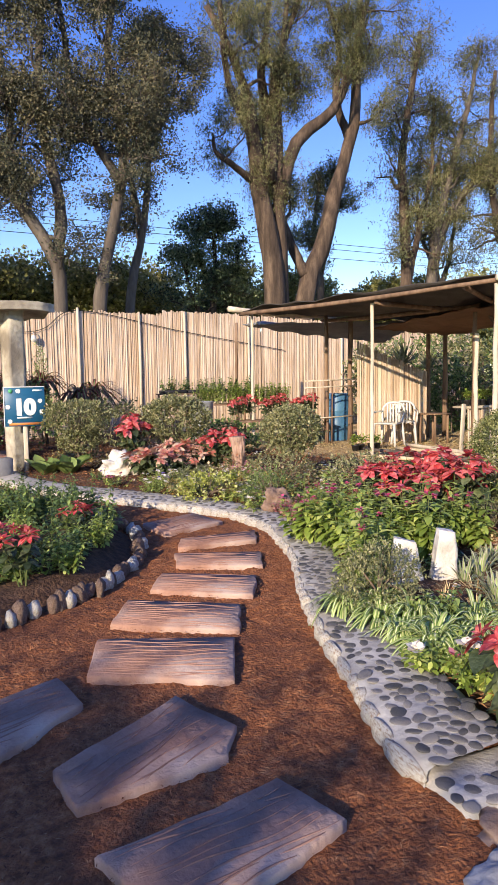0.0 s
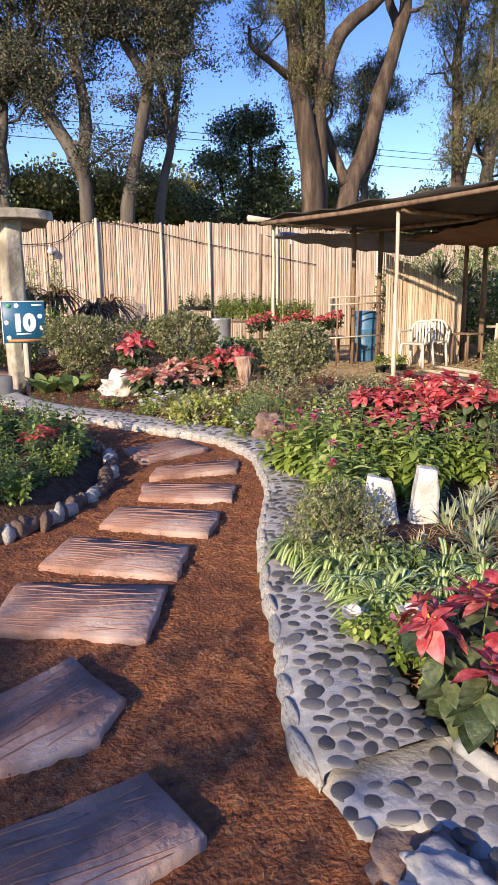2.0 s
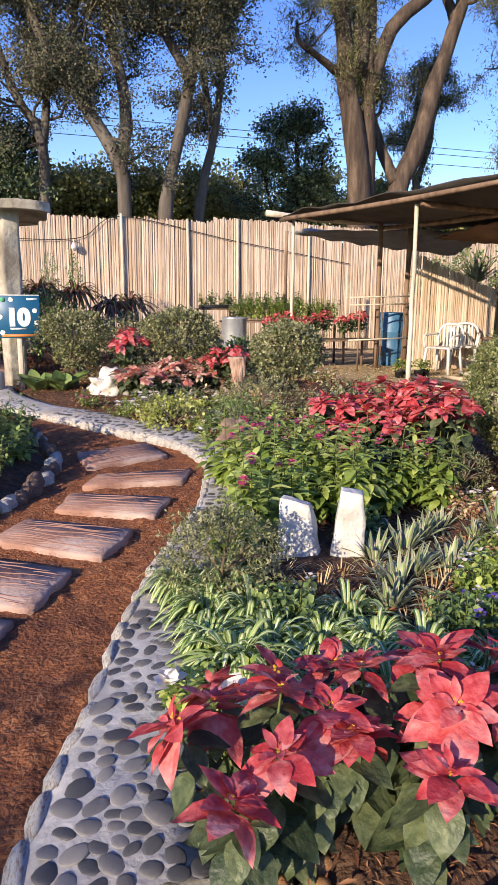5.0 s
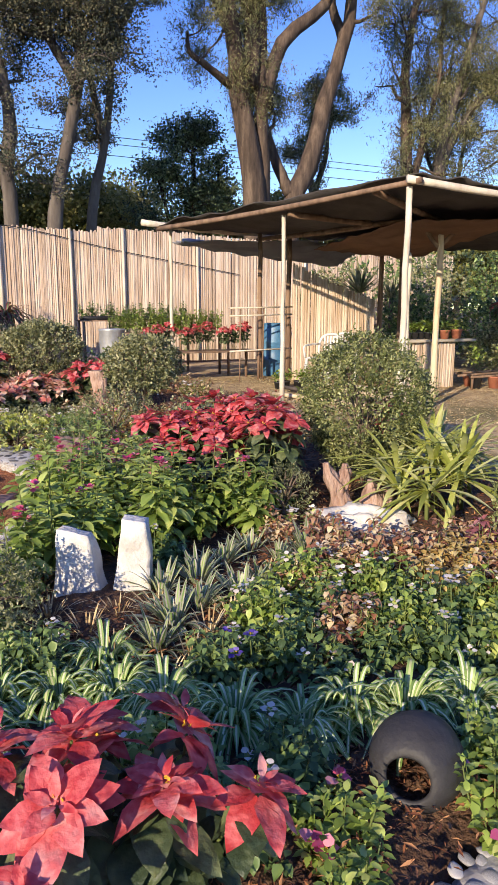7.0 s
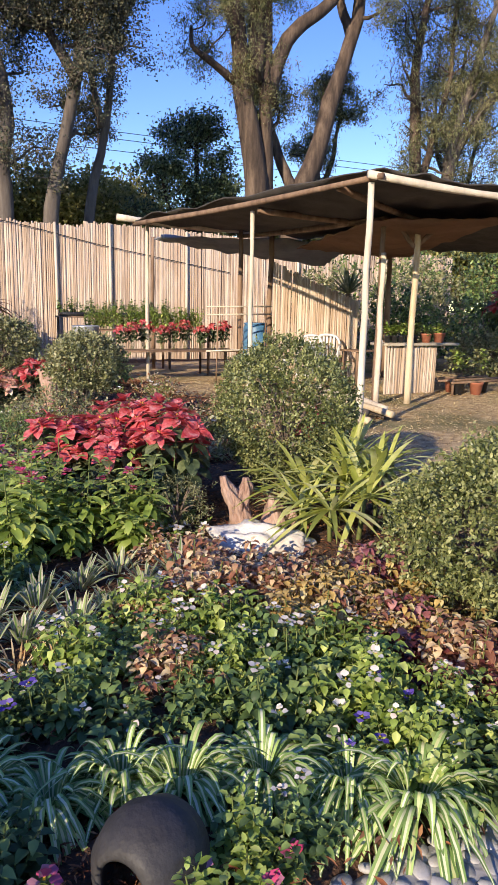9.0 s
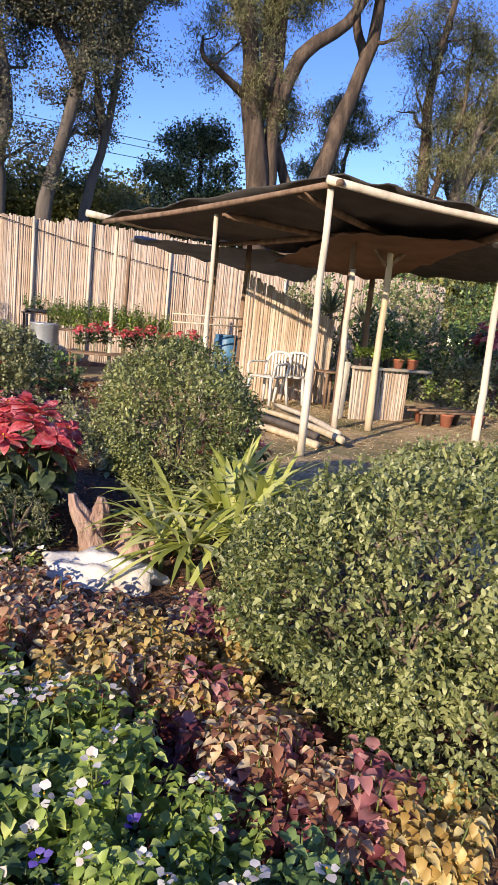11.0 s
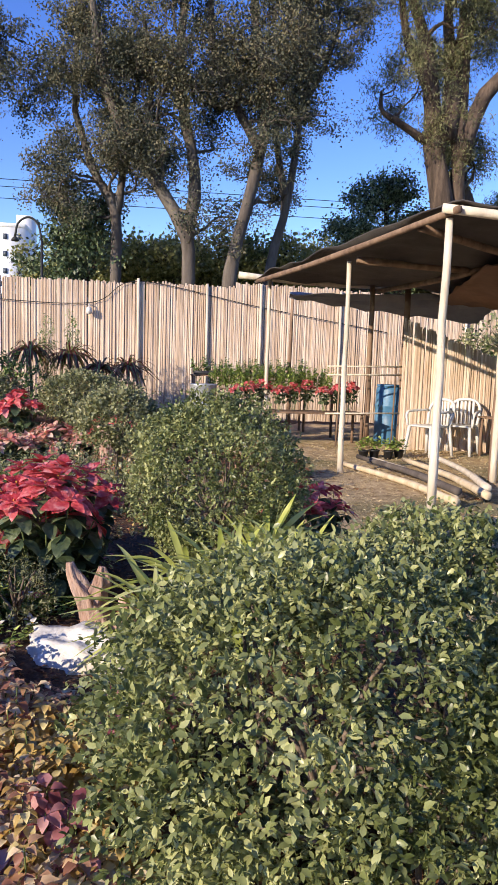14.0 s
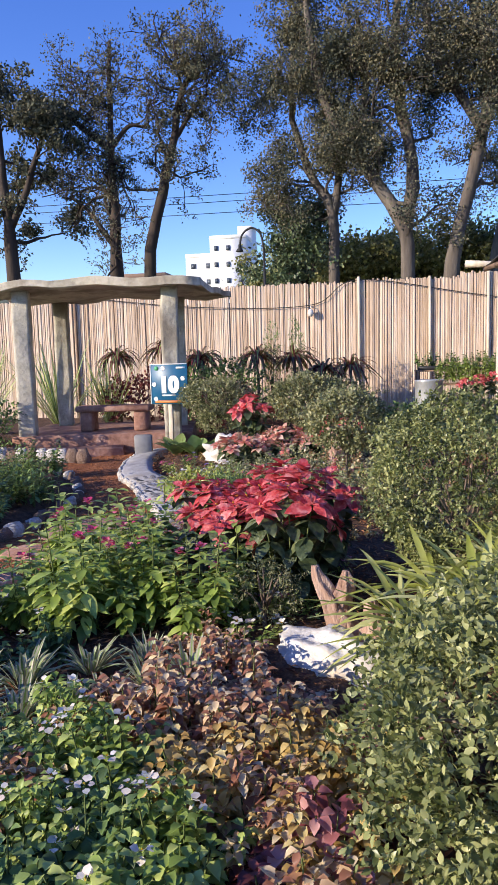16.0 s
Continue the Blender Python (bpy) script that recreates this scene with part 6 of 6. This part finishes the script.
for x, y in ((1.65, 16.0), (2.12, 16.1)):
    shrub("upright_conifer", x, y, 0.05, [(0, 0, 0.95, 0.17, 0.17, 0.95)], L_DEEP, "narrow dark conifer before the fence", 1800, 0.05, "conifer", seed=int(x * 100), width=0.5, fuzz=0.2)
ban = spider_plant(1.05, 10.95, 0.05, "broad-leaved green plant beside the sign", 0.5, 12, 304, (L_DEEP,), "broadleaf_plant", 0.17, (0.6, 1.35), (0.2, 0.5), "broadleaf plants", "foliage plant")
repeat(ban, [(1.35, 10.85, 0.05), (-2.6, 11.3, 0.05)], 32)
shrub("pergola_bush", -2.0, 10.9, 0.05, [(0, 0, 0.45, 0.7, 0.6, 0.45), (-1.1, 0.4, 0.5, 0.7, 0.6, 0.5)], L_DEEP, "dark loose bush beside the pergola steps", 4800, 0.05, seed=305, fuzz=0.14)

# ---- shelter furniture ----
def plastic_chair(x, y, rz, label):
    root = thing("plastic_chair", x, y, 0.02, label, "chair", "white plastic chairs", rz=rz)
    mesh_part("seat", [box(0.42, 0.42, 0.03, 0, 0, 0.42, 0.012, PLASTIC)], root)
    for sx in (-1, 1):
        for sy in (-1, 1):
            mesh_part("leg", [tube([(0.2 * sx, 0.2 * sy, 0.43), (0.24 * sx, 0.25 * sy, 0)], [0.03, 0.022], PLASTIC, 6)], root)
        mesh_part("armrest", [tube(smooth_line([(0.24 * sx, -0.2, 0.43), (0.26 * sx, -0.2, 0.62), (0.26 * sx, 0.0, 0.65), (0.22 * sx, 0.22, 0.66)], 12), 0.02, PLASTIC, 6)], root)
    mesh_part("back_frame", [tube(smooth_line([(-0.2, 0.2, 0.43), (-0.22, 0.26, 0.68), (-0.12, 0.3, 0.81), (0.12, 0.3, 0.81), (0.22, 0.26, 0.68), (0.2, 0.2, 0.43)], 24), 0.024, PLASTIC, 7)], root)
    for k in range(5):
        u = -0.12 + 0.06 * k
        mesh_part("back_slat", [box(0.034, 0.012, 0.36, u, 0.255, 0.44, 0.003, PLASTIC)], root)
    return root


plastic_chair(7.72, 11.75, -62, "white moulded plastic chair under the shelter")
plastic_chair(8.28, 11.95, -40, "white moulded plastic chair against the reed screen")

drum = thing("water_drum", 7.68, 13.35, 0.02, "blue plastic water drum beside the screen", "drum")
mesh_part("body", [lathe([(0, 0), (0.25, 0), (0.265, 0.03), (0.265, 0.3), (0.28, 0.32), (0.265, 0.34), (0.265, 0.62), (0.28, 0.64), (0.265, 0.66), (0.26, 0.9), (0.23, 0.97), (0, 0.97)], BLUE, 28)], drum, smooth=True)
mesh_part("lid_ring", [lathe([(0.235, 0.95), (0.25, 0.96), (0.25, 0.985), (0.23, 0.99), (0.2, 0.985)], BLUE, 28)], drum, smooth=True)
zinc = thing("metal_bin", 4.5, 13.3, 0.02, "galvanised metal bin beside the nursery table", "bin", scale=0.87)
mesh_part("body", [lathe([(0, 0), (0.22, 0), (0.24, 0.5), (0.25, 1.02), (0.26, 1.04), (0.25, 1.05), (0.235, 1.03), (0.2, 0.9)], ZINC, 28)], zinc, smooth=True)


def table(name, x, y, sx, sy, h, rz, m, label, group=""):
    root = thing(name, x, y, 0.0, label, "table", group, rz=rz)
    for k in range(5):
        mesh_part("board", [box(sx, sy / 5 - 0.012, 0.025, 0, -sy / 2 + sy / 5 * (k + 0.5), h - 0.025, 0.003, m)], root)
    for a in (-1, 1):
        for b in (-1, 1):
            mesh_part("leg", [tube([(a * (sx / 2 - 0.05), b * (sy / 2 - 0.05), 0), (a * (sx / 2 - 0.05), b * (sy / 2 - 0.05), h - 0.03)], 0.025, m, 6)], root)
    return root


table("nursery_table", 5.95, 13.0, 2.2, 0.6, 0.55, 0, DARKPOLE, "rough low nursery table carrying red poinsettias", "nursery tables")
table("nursery_table", 5.7, 13.9, 2.4, 0.5, 0.85, 0, DARKPOLE, "rough nursery table carrying green seedlings", "nursery tables")
table("nursery_table", 5.5, 15.2, 2.2, 0.5, 1.05, 0, DARKPOLE, "rough nursery table carrying seed trays", "nursery tables")
table("side_table", 8.75, 11.6, 0.5, 0.45, 0.62, 10, DARKPOLE, "small dark wooden table beside the chairs")
for k in range(9):
    copy_thing(farp, pose(4.98 + 0.24 * k, 12.95 + 0.1 * (k % 3), 0.56, 0, 0, 47 * k) @ Matrix.Scale(0.5 + 0.05 * (k % 3), 4))
seed = leafy("seedling", 4.7, 13.85, 0.86, "leafy green seedling in a nursery row", "seedling", 0.09, 0.38, 6, 3, 0.06, L_BRIGHT, seed=311, group="nursery seedlings", width=0.9, tier=7)
repeat(seed, [(4.7 + 0.125 * (k % 17), 13.85 + 0.16 * (k // 17), 0.86) for k in range(1, 34)], 40)
tray_plant = leafy("tray_plant", 4.5, 15.15, 1.08, "young dark plant in a seed tray", "seedling", 0.12, 0.26, 7, 3, 0.07, L_DEEP, seed=312, group="tray plants", width=1.1, tier=5)
repeat(tray_plant, [(4.5 + 0.2 * k, 15.15 + 0.1 * (k % 2), 1.08) for k in range(1, 11)], 41)
for k in range(4):
    tr_ob = mesh_part("seed_tray", [box(0.5, 0.36, 0.07, 0, 0, 0, 0.01, BLACKBAG)])
    tr_ob.matrix_basis = pose(4.7 + 0.54 * k, 15.2, 1.052)
    tagged(tr_ob, "black plastic seed tray on the table", "tray", "seed trays")


def potted(x, y, z, r, h, m, label, leaf=L_BRIGHT, lh=0.22, seed=1, category="potted plant"):
    global RNG
    RNG = np.random.default_rng(seed)
    root = thing("potted_plant", x, y, z, label, category, "potted plants of the shelter")
    mesh_part("pot", [lathe([(0, 0), (r * 0.75, 0), (r, h * 0.85), (r * 1.1, h * 0.87), (r * 1.1, h), (r * 0.95, h), (r * 0.9, h * 0.85), (0, h * 0.82)], m, 16)], root, smooth=True)
    g = []
    for k in range(9):
        top = np.array([RNG.normal(0, r * 0.8), RNG.normal(0, r * 0.8), h + lh * RNG.uniform(0.4, 1)])
        g += [whorl(top, 5, 0.07, 0.2, leaf, 1.1), whorl(top * [0.7, 0.7, 0.85], 4, 0.07, 0.0, leaf, 1.1)]
    tagged(mesh_part("foliage", merge(g), root), kind="stuff")
    return root


counter = mesh_part("counter_top", [box(1.5, 0.4, 0.04, 0, 0, 0.76, 0.006, PLANK)])
counter.matrix_basis = pose(9.05, 10.5, 0, 0, 0, 4)
tagged(counter, "plank shelf on the reed counter", "shelf")
cfront = reed_panel("reed_counter", -0.55, 0.5, 0, 0.02, (0.76, 0.74), None, step=0.028)
cfront.matrix_basis = pose(8.9, 10.35, 0, 0, 0, 4)
tagged(cfront, "low reed front of the plant counter", "counter")
board = mesh_part("upright_board", [box(0.1, 0.03, 0.85, 0, 0, 0, 0.004, POLE)])
board.matrix_basis = pose(8.22, 10.35, 0.0, 3, 0, 10)
tagged(board, "pale upright board against the counter", "board")
for k in range(5):
    potted(8.5 + 0.13 * k, 10.5, 0.8, 0.05, 0.11, BLACKBAG, "small plant in a black nursery bag", L_BRIGHT, 0.16, 320 + k)
potted(9.25, 10.5, 0.8, 0.08, 0.14, CLAY, "bushy plant in a terracotta pot", L_DEEP, 0.1, 331)
potted(9.55, 10.55, 0.8, 0.09, 0.15, CLAY, "green plant in a terracotta pot", L_BRIGHT, 0.12, 332)
for k, (x, y) in enumerate(((9.5, 10.0), (9.8, 9.9), (10.1, 10.1), (10.4, 9.9), (10.0, 10.5), (9.65, 10.3))):
    potted(x, y, 0.02, 0.1, 0.2, CLAY if k % 2 else BLACKBAG, "leafy shrub in a nursery pot", L_GREYGREEN if k % 2 else L_BRIGHT, 0.5, 340 + k)
for k in range(4):
    potted(6.6 + 0.18 * k, 11.3 + 0.08 * (k % 2), 0.02, 0.07, 0.12, BLACKBAG, "small bright green plant in a black bag", L_BRIGHT, 0.14, 350 + k)
shelf = thing("stick_shelf", 9.9, 10.2, 0, "low shelf of sticks under the potted plants", "shelf")
for y in (-0.3, 0.0, 0.3):
    mesh_part("rail", [tube([(-0.6, y, 0.22), (0.7, y, 0.24)], 0.02, DARKPOLE, 6)], shelf)
for x in (-0.55, 0.65):
    mesh_part("leg", [tube([(x, -0.28, 0), (x, -0.28, 0.24)], 0.022, DARKPOLE, 6)], shelf)
rack = thing("plant_stand", 7.0, 12.6, 0, "thin frame of sticks beside the drum", "frame")
for x in (-0.45, 0.0, 0.45):
    mesh_part("upright", [tube([(x, 0, 0), (x + 0.02, 0, 1.3)], 0.014, DARKPOLE, 5)], rack)
for z in (0.55, 1.15, 1.28):
    mesh_part("crossbar", [tube([(-0.65, -0.02, z), (0.6, -0.02, z + 0.03)], 0.014, POLE, 5)], rack)
for k in range(6):
    lg = mesh_part("cut_log", [tube(smooth_line([(0, 0, 0), (0.04, 1.1, 0.012), (-0.03, 2.5, 0)], 11), [0.042, 0.03], (OLD_POLE, PALEBARK, POLE)[k % 3], 9, 0.06)], smooth=True)
    lg.matrix_basis = pose(6.5 + 0.1 * k, 8.05 + 0.2 * (k % 3), 0.062 + 0.06 * (k % 2), 0, 0, 9 - 4 * k)
    tagged(lg, "weathered cut pole lying on dry grass", "log", "cut poles")

# planting beyond the shelter
yuc = spider_plant(10.2, 14.2, 1.6, "spiky yucca above the reed screen", 0.75, 60, 361, (L_GREYGREEN,), "yucca", 0.05, (0.2, 1.5), (0.0, 0.25), "yuccas", "yucca")
mesh_part("stem", [tube([(0, 0, -1.6), (0, 0, 0)], 0.07, TWIG, 7)], yuc)
repeat(yuc, [(11.2, 14.4, 1.5), (15.2, 12.0, 0.9), (13.8, 13.4, 1.2)], 50, 0.7, 1.0)
for k, (x, y, h, m) in enumerate(((11.2, 13.6, 1.6, L_DEEP), (12.3, 14.6, 2.3, L_GREYGREEN), (13.2, 13.2, 1.5, L_DEEP), (14.5, 14.6, 2.5, L_DEEP), (12.0, 11.6, 0.9, L_GREYGREEN), (13.6, 11.6, 1.1, L_PINK), (15.6, 13.2, 2.0, L_DEEP),
                                  (16.8, 14.8, 2.7, L_GREYGREEN), (11.2, 15.8, 2.3, L_DEEP), (10.2, 15.4, 2.0, L_GREYGREEN), (13.5, 16.4, 2.8, L_DEEP), (15.8, 16.8, 3.0, L_DARKTREE), (18, 13, 2.3, L_DEEP), (15.0, 11.0, 0.8, L_YELLOWGREEN), (17, 11.2, 1.4, L_GREYGREEN), (19.5, 11, 2.4, L_DEEP), (19, 16, 3.2, L_DARKTREE))):
    w = 0.65 + 0.2 * (k % 3)
    shrub("garden_shrub", x, y, 0, [(0, 0, h * 0.55, w, w, h * 0.48), (0.4, 0.2, h * 0.4, w * 0.8, w * 0.8, h * 0.4)], m, "dense garden shrub beyond the shelter" if m not in (L_PINK, L_YELLOWGREEN) else "colourful croton shrub beyond the shelter", 3600, 0.075, seed=370 + k, fuzz=0.16)
for k, (x, y) in enumerate(((12.8, 12.4), (14.2, 12.4), (16, 12.2))):
    copy_thing(farp, pose(x, y, 0.3, 0, 0, 70 * k) @ Matrix.Scale(1.8, 4))

# ---- beyond the fence ----
for k, (x, y, h) in enumerate(((3.2, 33, 7.0), (5.0, 35, 7.4), (7.0, 34, 7.2), (9.4, 34, 7.6), (11.6, 36, 7.4), (15.5, 36, 7.0), (19.5, 35, 7.6), (22.5, 36, 7.2), (28, 36, 7.4), (34, 34, 8), (-0.5, 38, 6.6), (1.4, 36, 6.8), (22.6, 24.5, 4.6), (26.5, 25, 4.8), (30.5, 25.5, 5.4), (34.5, 25, 5.6), (39, 26, 6.2), (25, 33, 7.2), (31, 36, 7.6))):
    tree("hedge_tree", x, y, [([(0, 0, 0), (0, 0, h * 0.5), (0.1, 0, h * 0.9)], 0.15, 0.05), ([(0, 0, h * 0.3), (-1.0, 0, h * 0.55), (-1.4, 0, h * 0.75)], 0.1, 0.04), ([(0, 0, h * 0.3), (1.0, 0, h * 0.5), (1.5, 0, h * 0.75)], 0.1, 0.04)],
         DARKBARK, L_YELLOWTREE, "olive-green bushy tree beyond the fence", 14000, 0.17, 0.9, 1.6, 0.0, DIAMOND, 0.15, 1.4, seed=400 + k, boughs_per_m=2.2)


def building(name, x, y, w, d, h, floors, cols, label, m=PLASTER, roof=None):
    root = thing(name, x, y, 0, label, "building")
    mesh_part("wall", [box(w, d, h, 0, 0, 0, 0, m)], root)
    mesh_part("roof", [box(w * 1.02, d * 1.02, 0.8, 0, 0, h, 0.1, roof or m)], root)
    for f in range(floors):
        for c in range(cols):
            wx = -w / 2 + w / cols * (c + 0.5)
            mesh_part("window", [box(w / cols * 0.3, 0.3, h / floors * 0.3, wx, -d / 2 - 0.05, h / floors * (f + 0.3), 0, DARKGLASS)], root)
    return root


building("apartment_block", -26.5, 160, 8, 14, 27.5, 8, 3, "white multi-storey block far beyond the trees")
building("apartment_block", -33.5, 164, 7, 14, 24.5, 7, 2, "lower white block far beyond the trees")
building("apartment_block", -24.0, 163, 3.2, 6, 30.5, 9, 1, "white stair tower of a distant block")
building("house", -1.5, 130, 15, 10, 16.5, 5, 6, "pale house with a brown roof far off", roof=ROOFTILE)
building("house", -40, 140, 9, 9, 18, 5, 3, "low pale house among distant trees", roof=ROOFTILE)
building("house", -9, 125, 6, 8, 14.5, 4, 2, "white house far off behind the fence")
hx, hy = np.meshgrid(np.linspace(-520, 160, 120), np.linspace(380, 620, 30), indexing="ij")
hz = np.array([[max(-1, (62 * math.exp(-((x + 190) / 150) ** 2) + 8 * noise.noise((x * 0.02, y * 0.02, 0)) + 3 * noise.noise((x * 0.12, y * 0.12, 3))) * min(1, (y - 380) / 90)) for y in hy[0]] for x in hx[:, 0]])
idx = np.arange(hx.size).reshape(hx.shape)
hill = mesh_part("hill", [(np.stack([hx, hy, hz], -1).reshape(-1, 3), np.stack([idx[:-1, :-1], idx[1:, :-1], idx[1:, 1:], idx[:-1, 1:]], -1).reshape(-1, 4), HILL)], smooth=True)
tagged(hill, "distant wooded hill under the sky", kind="structure")
for z, y in ((8.25, 30.2), (8.05, 30.5), (7.55, 30.2)):
    x = np.linspace(-60, 70, 40)
    w = mesh_part("power_line", [tube(np.stack([x, np.full(40, y), z - 0.35 * np.cos((x - 5) / 65 * 1.5)], -1), 0.013, CABLE, 4)])
    tagged(w, "black power line behind the trees", "cable", "power lines")
lamp = thing("street_lamp", 0.65, 22, 0, "black street lamp with a curved arm", "street lamp")
mesh_part("pole", [tube([(0, 0, 0), (0, 0, 4.4)], 0.035, CABLE, 8)], lamp)
mesh_part("arm", [tube(smooth_line([(0, 0, 4.4), (-0.1, 0, 4.85), (-0.35, 0, 5.02), (-0.62, 0, 4.85), (-0.7, 0, 4.5)], 18), 0.03, CABLE, 8)], lamp)
mesh_part("lamp_head", [lathe([(0.02, 0.12), (0.09, 0.05), (0.11, 0), (0, 0.01)], CABLE, 14, -0.7, 0, 4.38)], lamp)
flamp = thing("fence_lamp", 2.31, FY - 0.03, 2.3, "small white lamp hung on the reed fence", "lamp")
mesh_part("bulb", [lathe([(0, 0), (0.05, 0.02), (0.07, 0.08), (0.05, 0.15), (0.03, 0.17)], PLASTIC, 14, 0, -0.11, -0.08)], flamp, smooth=True)
mesh_part("bracket", [tube([(0, 0, 0.14), (0, -0.08, 0.16), (0, -0.11, 0.1)], 0.012, PLASTIC, 6)], flamp)
cab = mesh_part("garland_cable", [tube(smooth_line([(-2.5, FY - 0.05, 2.78), (-0.2, FY - 0.06, 2.52), (2.3, FY - 0.06, 2.48), (3.35, FY - 0.06, 2.98), (6.0, FY - 0.06, 2.55), (9.0, FY - 0.06, 2.1)], 50), 0.009, CABLE, 4)])
tagged(cab, "thin black cable strung along the fence", "cable")

# ---- loose mulch and straw ----
def litter(name, poly, n, m, size, label, z=0.012, seed=1):
    global RNG
    RNG = np.random.default_rng(seed)
    p = np.array(poly)
    x, y = RNG.uniform(p[:, 0].min(), p[:, 0].max(), n), RNG.uniform(p[:, 1].min(), p[:, 1].max(), n)
    ok = inside(p, x, y)
    pos = np.stack([x[ok], y[ok], RNG.uniform(z - 0.006, z + 0.012, ok.sum())], -1)
    d = rand_dirs(len(pos)) * [1, 1, 0.3]
    ob = mesh_part(name, [leaves(DIAMOND, pos, d, unit(RNG.normal(0, 0.4, pos.shape) + [0, 0, 1]), RNG.uniform(0.4, 1.4, len(pos)) * size, m, 0.45)])
    return tagged(ob, label, "litter", kind="stuff")


litter("mulch_chips", [(-2.5, 1.5), (0.4, 1.6), (0.5, 2.9), (0.9, 4.1), (1.8, 5.8), (1.95, 7.1), (1.0, 9), (0.2, 10.8), (-1.0, 11), (0.9, 8), (0.9, 6.8), (0.2, 5.4), (-0.8, 5.0), (-2.5, 5)], 60000, MULCH, 0.016, "shredded bark mulch on the path", 0.01, 501)
litter("straw_litter", [(5.1, 5.0), (9, 5), (12, 9), (11, 13), (6, 13), (5.4, 9)], 40000, STRAW, 0.035, "dry straw on the trodden grass", 0.026, 502)
litter("bed_litter", INNER + FRONT, 60000, MULCH, 0.035, "dry leaf litter on the flower bed", 0.1, 503)
litter("straw_litter", [(1.1, 2.9), (1.3, 2.66), (1.8, 2.66), (2.3, 2.74), (3.2, 2.88), (3.4, 3.2), (1.2, 3.2)], 3500, MULCH, 0.022, "dry litter under the poinsettias", 0.09, 504)
